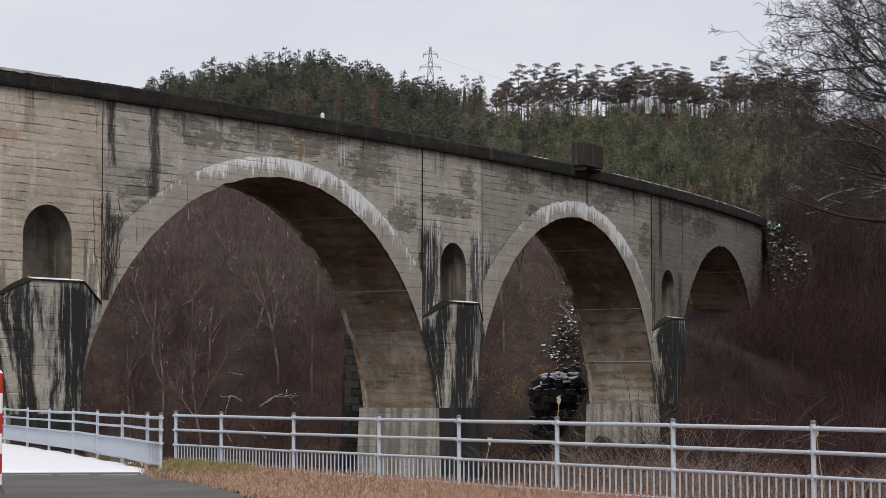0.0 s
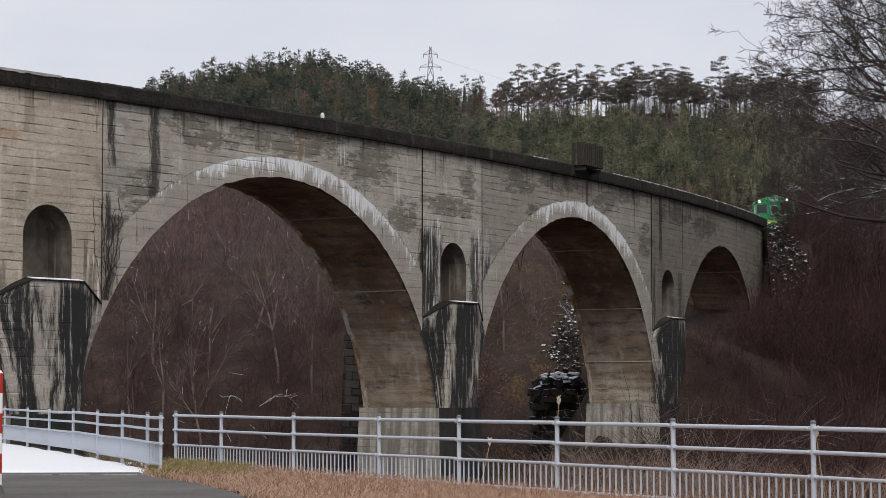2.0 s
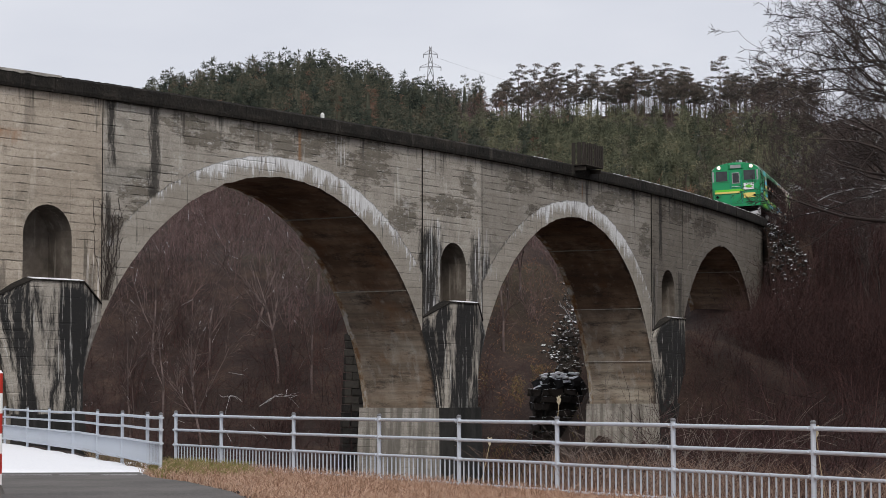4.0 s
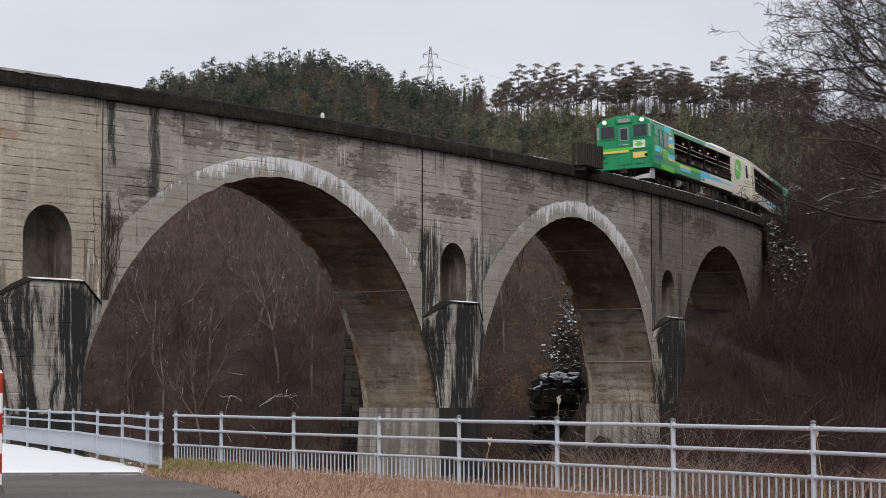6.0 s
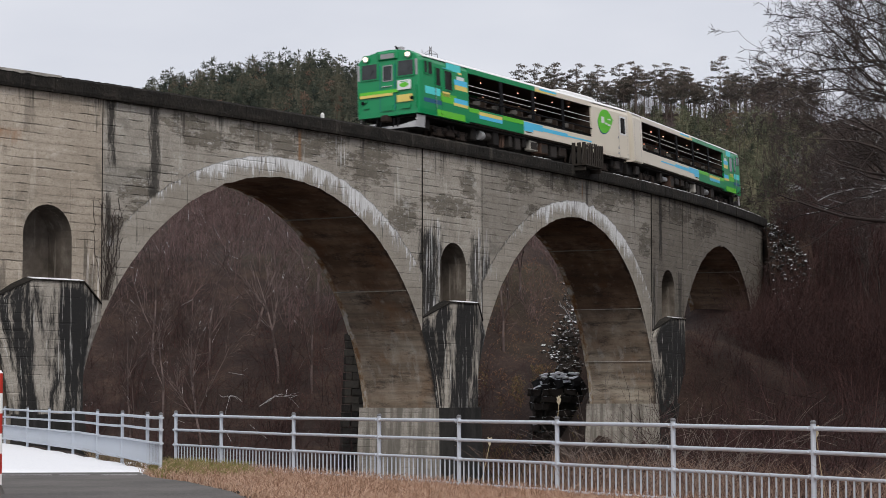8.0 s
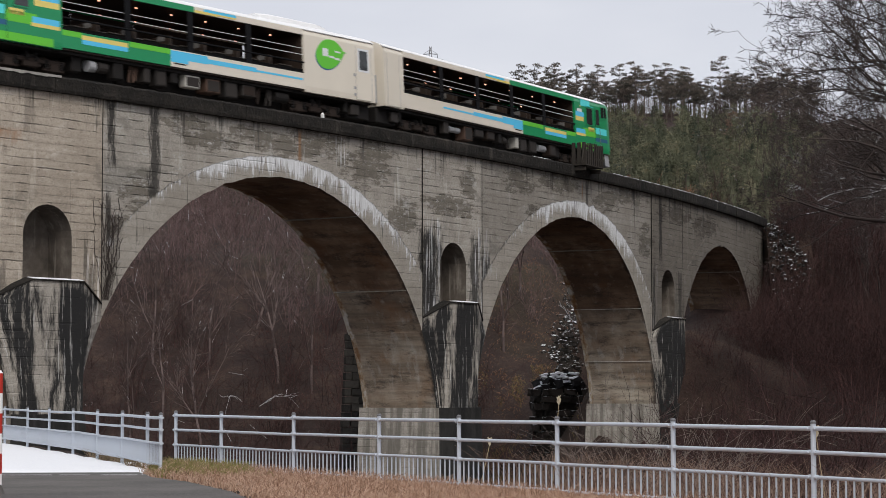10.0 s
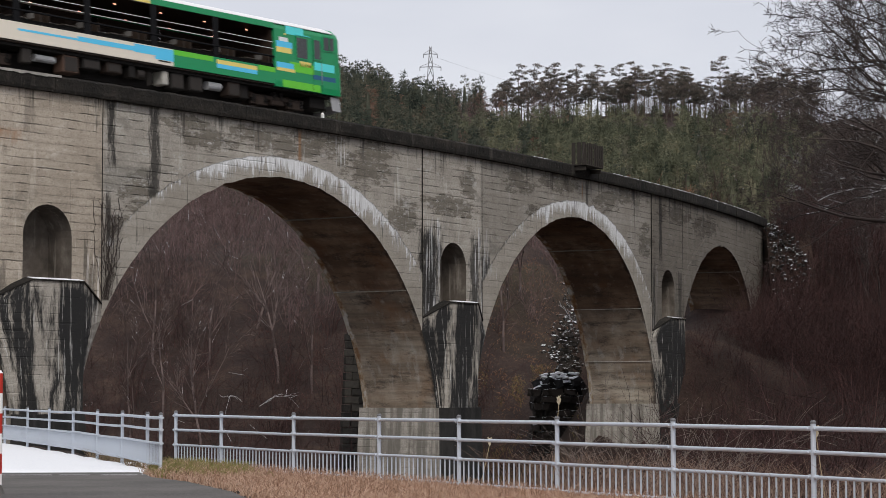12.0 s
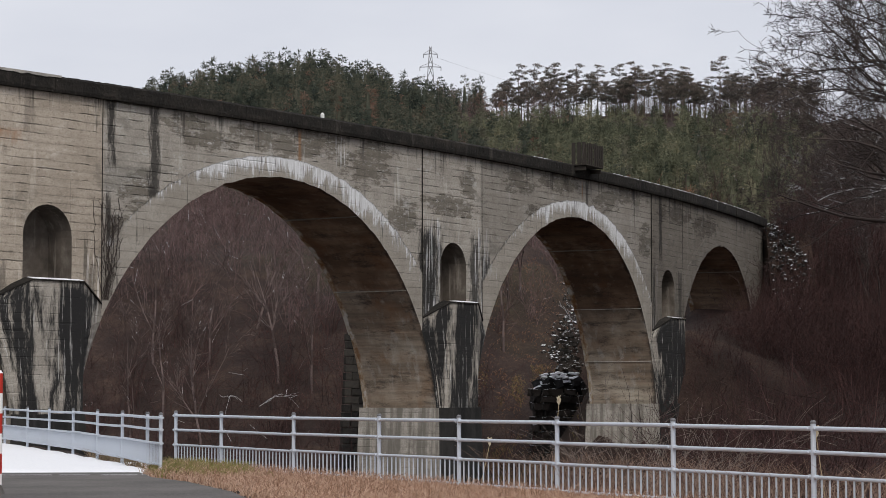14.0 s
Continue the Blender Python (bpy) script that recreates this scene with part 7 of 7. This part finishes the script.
def make_car(win_f, win_b, low_split, up_split, cab_shift, leaf, open_side, label):
    """A railcar in its own space: cab at +x, rail level at z 0."""
    car = thing("railcar", label, "train car", "two-car train")
    body = shell("cab", [win_f, 10.1, 10.4, 10.47], T_GREEN, car, label="rounded green driving cab", scale=[(1, 0), (1, 0.0), (0.985, 0.07), (0.955, 0.085)])
    shell("end_panel", [-10.4, win_b], T_CREAM, car, label="cream end wall")
    # sides of the open saloon
    for sgn in (1, -1):
        for nm, x0, x1, z0, z1, m_ in (("lower_panel", win_b, low_split, 1.06, 1.655, T_CREAM), ("lower_panel", low_split, win_f, 1.06, 1.655, T_GREEN),
                                      ("upper_panel", win_b, up_split, 3.09, 3.3, T_CREAM), ("upper_panel", up_split, win_f, 3.09, 3.3, T_GREEN)):
            a, b = sorted((sgn * 1.38, sgn * 1.45))
            box(nm, (x0, a, z0), (x1, b, z1), m_, car, bevel=0.004)
        n = round((win_f - win_b) / 3.1)
        xs = [win_b + (win_f - win_b) * i / n for i in range(n + 1)]
        for x in xs[1:-1]:
            box("window_post", (x - 0.14, sgn * 1.42 - 0.02, 1.655), (x + 0.14, sgn * 1.42 + 0.02, 3.09), T_DARK, car, "black window post", 0.004)
        for z, r, m_, nm in ((2.6, 0.014, T_STEEL, "hand_rail"), (2.36, 0.014, T_STEEL, "hand_rail"), (2.06, 0.035, T_DARK, "guard_bar"), (1.69, 0.03, T_DARK, "window_sill")):
            rod(nm, (win_b, sgn * (1.38 if nm == "hand_rail" else 1.43), z), (win_f, sgn * (1.38 if nm == "hand_rail" else 1.43), z), r if nm != "window_sill" else 0.012, m_, car, n=6)
        # low dark boards between the bars
        box("wind_board", (win_b, sgn * 1.38 - 0.01, 1.655), (win_f, sgn * 1.38 + 0.01, 1.8), T_BLACK, car, bevel=0)
        rod("rain_gutter", (-10.4, sgn * 1.42, 3.31), (10.05, sgn * 1.42, 3.31), 0.022, T_ROOF, car, n=6)
        # dark sheets added over the far-side windows keep the saloon dark
        if sgn != open_side:
            for xa, xb in zip(xs, xs[1:]):
                box("roller_blind", (xa + 0.14, sgn * 1.395 - 0.006, 1.78), (xb - 0.14, sgn * 1.395 + 0.006, 3.09), T_WOOD, car, "dark sheet added behind the far-side windows", bevel=0)
    for x in (win_b + 0.02, win_f - 0.06):
        box("bulkhead", (x, -1.375, 1.2), (x + 0.04, 1.375, 3.14), T_WOOD, car, "dark wooden bulkhead", bevel=0)
    for sgn in (1, -1):
        box("inner_lining", (win_b + 0.07, sgn * 1.365 - 0.008, 1.2), (win_f - 0.07, sgn * 1.365 + 0.008, 1.77), T_WOOD, car, bevel=0)
    roof_pts = [(1.44, 3.27), (1.38, 3.3), (1.25, 3.42), (0.95, 3.55), (0.5, 3.65), (0, 3.68)]
    inner = [(0, 3.3), (1.3, 3.22)]
    pts = roof_pts + [(-y, z) for y, z in roof_pts[-2::-1]] + [(-1.3, 3.2), (1.3, 3.2)]
    shell("roof", [win_b, win_f], T_ROOF, car, pts, label="white roof")
    shell("roof_skin", [-10.38, 10.0], T_ROOF, car, [(1.44, 3.315), (1.27, 3.435), (0.96, 3.565), (0.5, 3.665), (0, 3.695), (-0.5, 3.665), (-0.96, 3.565), (-1.27, 3.435), (-1.44, 3.315), (-1.2, 3.42), (0, 3.66), (1.2, 3.42)], label="white roof skin")
    box("ceiling", (win_b, -1.3, 3.14), (win_f, 1.3, 3.19), T_WOOD, car)
    box("floor", (win_b, -1.4, 1.0), (win_f, 1.4, 1.2), T_WOOD, car)
    # saloon furniture
    step = (win_f - win_b) / 7
    for i in range(7):
        x = win_b + step * (i + 0.5)
        for sgn in (1, -1):
            bm = bmesh.new()
            box_bm(bm, (x - 0.35, sgn * 0.9 - 0.4, 1.86), (x + 0.35, sgn * 0.9 + 0.4, 1.9), 0.01)
            box_bm(bm, (x - 0.04, sgn * 0.9 - 0.1, 1.2), (x + 0.04, sgn * 0.9 + 0.1, 1.86))
            part("table", bm, T_SEAT, car, "wooden table")
            for dx in (-0.72, 0.72):
                bm = bmesh.new()
                box_bm(bm, (x + dx - 0.2, sgn * 0.9 - 0.42, 1.2), (x + dx + 0.2, sgn * 0.9 + 0.42, 1.6), 0.02)
                box_bm(bm, (x + dx * 1.3 - 0.04, sgn * 0.9 - 0.42, 1.6), (x + dx * 1.3 + 0.04, sgn * 0.9 + 0.42, 2.15), 0.02)
                bench = part("bench", bm, T_WOOD, car)
                if dx > 0:
                    box("headrest_cover", (x + dx * 1.3 - 0.055, sgn * 0.9 - 0.12, 1.98), (x + dx * 1.3 + 0.055, sgn * 0.9 + 0.22, 2.17), T_LINEN, bench, "greyish headrest cover", 0.01)
            bm = bmesh.new()
            bmesh.ops.create_uvsphere(bm, u_segments=10, v_segments=6, radius=0.026, matrix=Matrix.Translation((x + 0.3, sgn * 0.85, 3.02)))
            part("ceiling_lamp", bm, T_LAMP, car, "small warm ceiling lamp", True)
    # livery, the same on both sides
    d, e = cab_shift, win_f - 6.2
    L = low_split
    livery = [
        (L, L + 2.0, 1.47, 1.65, T_LIME), (win_f - 0.9, win_f, 1.47, 1.65, T_LIME), (3.17 + e * 0.8, 5.31 + e * 0.8, 1.43, 1.58, T_YELLOW), (3.17 + e * 0.8, 5.31 + e * 0.8, 1.28, 1.43, T_BLUE),
        (L - 1.9, L, 1.34, 1.62, T_BLUE), (L - 4.5, L - 1.9, 1.37, 1.53, T_BLUE), (L - 7.1, L - 4.5, 1.385, 1.455, T_BLUE), (L - 0.9, L, 1.22, 1.34, T_BLUE),
        (up_split - 1.2, up_split, 3.1, 3.19, T_YELLOW), (up_split - 2.2, up_split - 0.5, 3.19, 3.285, T_BLUE), (up_split - 2.2, up_split - 1.2, 3.13, 3.19, T_YELLOW),
        (6.3 + e, 7.45 + d, 2.46, 2.68, T_BLUE), (6.3 + e, 7.4 + d, 2.26, 2.46, T_YELLOW), (6.3 + e, 7.2 + d, 1.9, 2.26, T_GREEN),
        (6.3 + e, 7.5 + d, 1.7, 1.9, T_BLUE), (6.75 + e, 7.5 + d, 1.82, 1.9, T_YELLOW), (6.3 + e, 7.55 + d, 1.58, 1.7, T_YELLOW),
        (6.6 + e, 9.0 + d, 1.0, 1.27, T_LIME), (7.3 + d, 8.65 + d, 1.62, 1.98, T_LIME), (6.85 + e, 8.1 + d, 2.98, 3.28, T_CYAN), (6.75 + e, 7.1 + d, 2.92, 3.0, T_YELLOW),
        (7.85 + d, 8.5 + d, 1.86, 2.06, T_YELLOW), (8.68 + d, 9.95 + d * 0.5, 1.82, 2.12, T_CYAN), (8.6 + d, 10.1, 1.47, 1.64, T_NAVY), (6.55 + e * 0.8, 7.22 + d, 2.64, 2.83, T_WHITE)]
    for sgn in (1, -1):
        for i, (x0, x1, z0, z1, m_) in enumerate(livery):
            plate("livery_patch", x0, x1, z0, z1, m_, car, side=sgn, y=1.4515 + 0.0004 * (i % 3), t=0.004)
        # cab side windows and doors
        plate("passenger_door", 7.6 + d, 8.42 + d, 1.05, 2.98, T_GREEN, car, "green passenger door", sgn, 1.45, 0.001)
        for nm, x0, x1, z0, z1 in (("door_window", 7.68 + d, 8.28 + d, 2.17, 2.92), ("cab_door_window", 8.68 + d, 9.02 + d, 2.24, 2.95), ("cab_side_window", 9.36 + d * 0.4, 9.66 + d * 0.4, 2.63, 3.12), ("cab_side_window", 9.76 + d * 0.2, 9.98 + d * 0.2, 2.65, 3.12)):
            plate(nm + "_frame", x0 - 0.05, x1 + 0.05, z0 - 0.05, z1 + 0.05, T_GREEN, car, "", sgn, 1.453, 0.02)
            plate(nm, x0, x1, z0, z1, T_GLASS, car, "dark side window", sgn, 1.458, 0.02)
        plate("door_rail", 7.62 + d, 8.45 + d, 3.0, 3.03, T_CYAN, car, "", sgn, 1.455, 0.03)
        for x in (8.6 + d, 9.1 + d):
            plate("door_gap", x - 0.008, x + 0.008, 1.05, 2.98, T_DARK, car, "", sgn, 1.456, 0.002)
        rod("hand_hold", (9.08 + d, sgn * 1.48, 1.3), (9.08 + d, sgn * 1.48, 2.1), 0.01, T_GREY, car, n=6)
        # end door of the saloon end
        xe = -9.7
        plate("end_door", xe - 0.48, xe + 0.48, 1.02, 3.06, T_CREAM, car, "cream end door", sgn, 1.452, 0.006)
        if leaf:
            plate("end_door_window", xe - 0.24, xe + 0.26, 2.18, 2.92, T_GLASS, car, "dark door window", sgn, 1.465, 0.004)
            plate("window_frame", xe - 0.34, xe + 0.36, 2.1, 3.0, T_WHITE, car, "pale window frame", sgn, 1.4582, 0.006)
            for z in (1.45, 1.2, 1.95):
                plate("door_latch", xe + 0.5, xe + 0.62, z - 0.05, z + 0.05, T_GREY, car, "", sgn, 1.4525, 0.008)
        for x in (xe - 0.48, xe + 0.48):
            plate("door_gap", x - 0.007, x + 0.007, 1.02, 3.06, T_GREY, car, "", sgn, 1.459, 0.002)
        if leaf:
            bm = bmesh.new()
            pts2 = []
            for i in range(28):
                a = 2 * math.pi * i / 28
                cx = math.cos(a)
                x_ = -7.66 + 0.84 * cx
                wide = 0.56 * abs(math.sin(a)) ** (1.15 if cx > 0 else 1.4) * (1 + 0.12 * cx)
                pts2.append((x_, 2.56 + math.copysign(wide, math.sin(a)) - 0.12 * cx))
            vs = [bm.verts.new((x, sgn * 1.456, z)) for x, z in pts2]
            f = bm.faces.new(vs)
            r_ = bmesh.ops.extrude_face_region(bm, geom=[f])
            for v in r_["geom"]:
                if isinstance(v, bmesh.types.BMVert):
                    v.co.y += sgn * 0.004
            bmesh.ops.recalc_face_normals(bm, faces=bm.faces)
            lf = part("leaf_mark", bm, T_LIME, car, "green leaf-shaped mark")
            bm = bmesh.new()
            f = bm.faces.new([bm.verts.new((x + 0.03, sgn * 1.4545, z - 0.05)) for x, z in pts2])
            r_ = bmesh.ops.extrude_face_region(bm, geom=[f])
            for v in r_["geom"]:
                if isinstance(v, bmesh.types.BMVert):
                    v.co.y += sgn * 0.001
            bmesh.ops.recalc_face_normals(bm, faces=bm.faces)
            part("leaf_rim", bm, T_NAVY, lf, "dark lower rim of the leaf")
            for x0, x1, z0, z1 in ((-7.55, -7.22, 2.45, 2.75), (-7.9, -7.6, 2.42, 2.5), (-8.3, -7.95, 2.66, 2.72), (-8.25, -7.95, 2.38, 2.46), (-8.62, -8.35, 2.69, 2.74)):
                plate("leaf_sign_bar", x0, x1, z0, z1, T_WHITE if z1 - z0 < 0.25 and x0 > -8.5 or z1 > 2.74 else T_LIME, lf, "", sgn, 1.461, 0.003)
    # small marks low on the side
    plate("side_mark", low_split - 0.75, low_split - 0.15, 1.16, 1.2, T_DARK, car, "", 1, 1.458, 0.002)
    plate("side_mark", low_split - 0.75, low_split - 0.15, 1.16, 1.2, T_DARK, car, "", -1, 1.458, 0.002)
    # cab front
    for y0, y1 in ((-1.17, -0.48), (0.5, 1.19)):
        front_plate("window_rim", y0 - 0.05, y1 + 0.05, 2.5, 3.2, T_GREEN, car, t=0.018)
        front_plate("front_window", y0, y1, 2.55, 3.15, T_GLASS, car, "dark cab windscreen", t=0.028)
        rod("wiper", (10.43, (y0 + y1) / 2, 2.5), (10.42, (y0 + y1) / 2 + 0.2, 2.9), 0.01, T_DARK, car, n=5)
    for sgn in (1, -1):
        box("corner_pillar_window", (10.1, sgn * 1.395 - 0.02, 2.57), (10.28, sgn * 1.395 + 0.02, 3.12), T_GLASS, car, bevel=0.005)
        box("window_pillar", (10.28, sgn * 1.33 - 0.06, 2.52), (10.40, sgn * 1.33 + 0.05, 3.16), T_GREY, car, bevel=0.01)
    front_plate("gangway_door", -0.34, 0.36, 1.17, 3.08, T_GREEN, car, "green front door", t=0.025)
    for y in (-0.34, 0.34):
        front_plate("door_gap", y, y + 0.02, 1.17, 3.08, T_NAVY, car, t=0.028)
    front_plate("door_window_rim", -0.2, 0.25, 2.38, 3.04, T_GREY, car, t=0.03)
    front_plate("door_window", -0.16, 0.21, 2.42, 3.0, T_GLASS, car, "dark door window", t=0.036)
    front_plate("lime_band", -1.26, 0.5, 1.9, 2.03, T_LIME, car, t=0.029)
    front_plate("yellow_band", -1.26, 0.25, 1.79, 1.9, T_YELLOW, car, t=0.03)
    front_plate("yellow_block", 0.45, 1.15, 1.48, 1.77, T_YELLOW, car, t=0.03)
    hb = front_plate("head_mark", 0.48, 1.09, 1.97, 2.36, T_WHITE, car, "white head mark with a green leaf", t=0.035)
    bm = bmesh.new()
    rim = []
    for i in range(18):
        a = 2 * math.pi * i / 18
        z = 2.16 + 0.1 * math.copysign(abs(math.sin(a)) ** 1.3, math.sin(a))
        rim.append((10.505 - 0.085 * (z - 1.9), 0.785 + 0.21 * math.cos(a), z))
    f = bm.faces.new([bm.verts.new(p) for p in rim])
    ex = bmesh.ops.extrude_face_region(bm, geom=[f])
    for v in ex["geom"]:
        if isinstance(v, bmesh.types.BMVert):
            v.co.x += 0.006
    bmesh.ops.recalc_face_normals(bm, faces=bm.faces)
    part("leaf", bm, T_LIME, hb, "green leaf shape")
    front_plate("sign_bar", 0.62, 0.95, 2.28, 2.31, T_GREEN, hb, t=0.038)
    for y0, y1, z0, z1 in ((-1.1, -0.85, 1.35, 1.42), (-1.12, -0.92, 1.62, 1.7), (-0.2, 0.25, 1.2, 1.4), (0.6, 1.05, 1.2, 1.4), (-0.25, 0.22, 2.17, 2.19)):
        front_plate("step_plate", y0, y1, z0, z1, T_GREEN if z0 < 2 else T_WHITE, car, t=0.045)
    box("destination_box", (10.05, -0.42, 3.24), (10.42, 0.5, 3.6), T_GREEN, car, bevel=0.05)
    box("destination_glass", (10.40, -0.27, 3.3), (10.43, 0.35, 3.5), T_GREY, car, "destination window", 0.004)
    for sgn in (1, -1):
        y = sgn * 0.97
        hd = rod("headlight_case", (10.0, y, 3.38), (10.4, y, 3.38), 0.17, T_GREEN, car, n=18)
        rod("headlight_rim", (10.36, y, 3.38), (10.42, y, 3.38), 0.13, T_GREY, hd, n=18)
        rod("headlight_lens", (10.40, y, 3.38), (10.44, y, 3.38), 0.088, T_HEAD, hd, "glowing warm headlight", n=16)
        rod("tail_lamp", (10.46, sgn * 1.12, 1.6), (10.52, sgn * 1.12, 1.6), 0.075, T_DARK, car, n=12)
        rod("buffer_step", (10.2, sgn * 1.28, 0.75), (10.5, sgn * 1.28, 0.75), 0.03, T_STEEL, car, n=6)
        box("hand_grip", (10.46, sgn * 1.32 - 0.02, 1.2), (10.52, sgn * 1.32 + 0.02, 2.1), T_GREEN, car, bevel=0.005)
    rod("roof_horn", (9.6, 0.15, 3.68), (9.9, 0.15, 3.86), 0.04, T_DARK, car, n=8)
    box("horn_cover", (9.5, 0.05, 3.66), (9.75, 0.35, 3.86), T_GREY, car)
    rod("roof_aerial", (8.3, 0.5, 3.6), (8.3, 0.5, 3.9), 0.02, T_GREY, car, n=6)
    # plough skirt and coupler
    bm = bmesh.new()
    ring_ = [(10.0, 1.36), (10.55, 1.3), (10.66, 0.55), (10.66, -0.55), (10.55, -1.3), (10.0, -1.36)]
    for (xa, ya), (xb, yb), z in ((ring_[0], ring_[1], 0.93), (ring_[1], ring_[2], 0.7), (ring_[2], ring_[3], 0.55), (ring_[3], ring_[4], 0.7), (ring_[4], ring_[5], 0.93)):
        a = [bm.verts.new(p) for p in ((xa - 0.1, ya, z), (xb - 0.1, yb, z if abs(yb) > 0.6 or abs(ya) < 0.6 else 0.55), (xb, yb, 0.42), (xa, ya, 0.42))]
        b = [bm.verts.new(v.co + Vector((-0.04, 0, 0))) for v in a]
        bm.faces.new(a)
        bm.faces.new(b[::-1])
        for i in range(4):
            j = (i + 1) % 4
            bm.faces.new((a[i], b[i], b[j], a[j]))
    bmesh.ops.recalc_face_normals(bm, faces=bm.faces)
    part("plough_skirt", bm, T_GREY, car, "grey snow plough skirt")
    bm = bmesh.new()
    box_bm(bm, (10.3, -0.1, 0.72), (10.75, 0.1, 0.95), 0.03)
    box_bm(bm, (10.68, -0.15, 0.7), (10.86, 0.17, 0.97), 0.04)
    part("coupler", bm, T_RUST, car, "rusty coupler")
    for y in (-0.5, 0.5, -0.3, 0.3):
        rod("air_hose", (10.5, y, 0.85), (10.62, y, 0.5), 0.03, T_DARK, car, n=6)
    # gangway bellows
    bm = bmesh.new()
    for i in range(3):
        x = -10.4 - 0.09 * i
        box_bm(bm, (x - 0.085, -0.62, 1.1), (x - 0.01, 0.62, 3.2), 0.02)
    part("gangway_bellows", bm, T_RUST, car, "brown folding gangway bellows")
    for sgn in (1, -1):
        box("end_jumper", (-10.5, sgn * 1.0 - 0.1, 1.1), (-10.4, sgn * 1.0 + 0.1, 2.2), T_GREY, car)
    # underframe
    box("sole_bar", (-10.3, -1.3, 0.9), (10.2, 1.3, 1.0), T_UNDER, car)
    rng = random.Random(7 + int(win_f * 10))
    x = -5.4
    while x < 5.0:
        w_ = rng.uniform(0.28, 0.95)
        for sgn in (1, -1):
            kind = rng.random()
            m_ = rng.choice((T_UNDER, T_UNDER, T_RUST, T_TANK, T_RUST, T_UNDER, T_BROWN, T_PALE))
            z0 = rng.uniform(0.3, 0.58)
            deep = rng.uniform(0.25, 0.55)
            if kind < 0.25:
                rod("air_tank", (x, sgn * 1.08, 0.68), (x + w_, sgn * 1.08, 0.68), rng.uniform(0.1, 0.2), rng.choice((T_GREY, T_TANK, T_UNDER)), car, n=14)
            elif kind < 0.42:
                for q in (0.05, 0.3, 0.55):
                    rod("pipe", (x + q * w_, sgn * 1.12, 0.92), (x + q * w_ + 0.05, sgn * rng.uniform(1.0, 1.15), rng.uniform(0.3, 0.55)), 0.04, m_, car, n=7)
            else:
                a, b = sorted((sgn * 1.26, sgn * (1.26 - deep)))
                gear = box("equipment_box", (x, a, z0), (x + w_ * 0.85, b, 0.92), m_, car, bevel=0.03)
                if w_ > 0.6:
                    box("box_lid", (x + 0.06, sgn * 1.262 - 0.008, z0 + 0.06), (x + w_ * 0.85 - 0.06, sgn * 1.262 + 0.008, 0.84), T_TANK if m_ is not T_TANK else T_RUST, gear, bevel=0.004)
        x += w_ + rng.uniform(0.06, 0.3)
    # plain dark box added to block the sky showing under the car
    box("belly", (-10.2, -0.55, 0.2), (9.9, 0.55, 0.9), T_UNDER, car, "plain dark box added under the floor", bevel=0.05)
    box("engine", (-3.5, -0.7, 0.3), (3.0, 0.7, 0.92), T_UNDER, car, bevel=0.05)
    for x0, x1, y0, z0 in ((-10.45, -9.0, 1.05, 0.35), (-9.0, -8.75, 1.2, 0.5), (9.0, 9.9, 1.1, 0.45), (5.05, 5.5, 1.15, 0.4), (-10.62, -10.3, 0.7, 0.4)):
        box("end_gear", (x0, -y0, z0), (x1, y0, 0.95), T_UNDER, car, bevel=0.04)
    box("valve_box", (-9.6, 1.08, 0.45), (-9.1, 1.25, 0.85), T_TANK, car, bevel=0.02)
    box("valve_box", (-9.6, -1.25, 0.45), (-9.1, -1.08, 0.85), T_TANK, car, bevel=0.02)
    # roof gear
    if leaf:
        bm = bmesh.new()
        pts3 = [(0.75, 3.6), (0.72, 3.79), (0.55, 3.87), (-0.55, 3.87), (-0.72, 3.79), (-0.75, 3.6)]
        part_ = shell("air_conditioner", [-8.2, -7.95, -5.2, -4.75], T_ROOF, car, pts3, label="pale rooftop air conditioner", scale=[(0.9, 0.12), (1, 0), (1, 0), (0.9, -0.12)])
        bm.free()
    for xv in (-1.5, 2.0, 5.0):
        box("roof_vent", (xv - 0.2, -0.25, 3.66), (xv + 0.2, 0.25, 3.76), T_ROOF, car, bevel=0.03)
    sets = make_bogie(car, 7.2) + make_bogie(car, -7.2)
    return car, sets


car_a, wheels_a = make_car(6.2, -6.13, 1.09, -0.18, 0.0, True, 1, "green and cream open-sided diesel railcar with lit headlights")
car_b, wheels_b = make_car(6.65, -8.9, 1.34, 0.28, 0.2, False, -1, "cream and green open-sided diesel railcar coupled behind")


def run(t):
    """Distance of the leading car's middle along the line."""
    T = t - 7.5
    return 12.0097 * T - 0.0639 * T * T / 2


def car_pose(t, behind, turned):
    s = run(t) - behind
    a, _ = line(s + 7.2)
    b, _ = line(s - 7.2)
    d = Vector(a - b).normalized()
    left = Vector((-d.y, d.x, 0)).normalized()
    up = d.cross(left)
    c = radians(2.64)
    l2, u2 = left * math.cos(c) + up * math.sin(c), up * math.cos(c) - left * math.sin(c)
    m = Matrix((d, l2, u2)).transposed().to_4x4()
    m.translation = Vector((a + b) / 2)
    return m @ Matrix.Rotation(math.pi, 4, "Z") if turned else m


def motions():
    times = [i / 10 for i in range(141)]
    walk(car_a, [(t, car_pose(t, 0.0, False)) for t in times])
    walk(car_b, [(t, car_pose(t, 21.3, True)) for t in times])
    # wheels roll with the distance run
    for sets, sign in ((wheels_a, 1), (wheels_b, -1)):
        for w in sets:
            at = w.location.copy()
            walk(w, [(i / 30, Matrix.Translation(at) @ Matrix.Rotation(sign * run(i / 30) / 0.43, 4, "Y")) for i in range(421)])


motions()
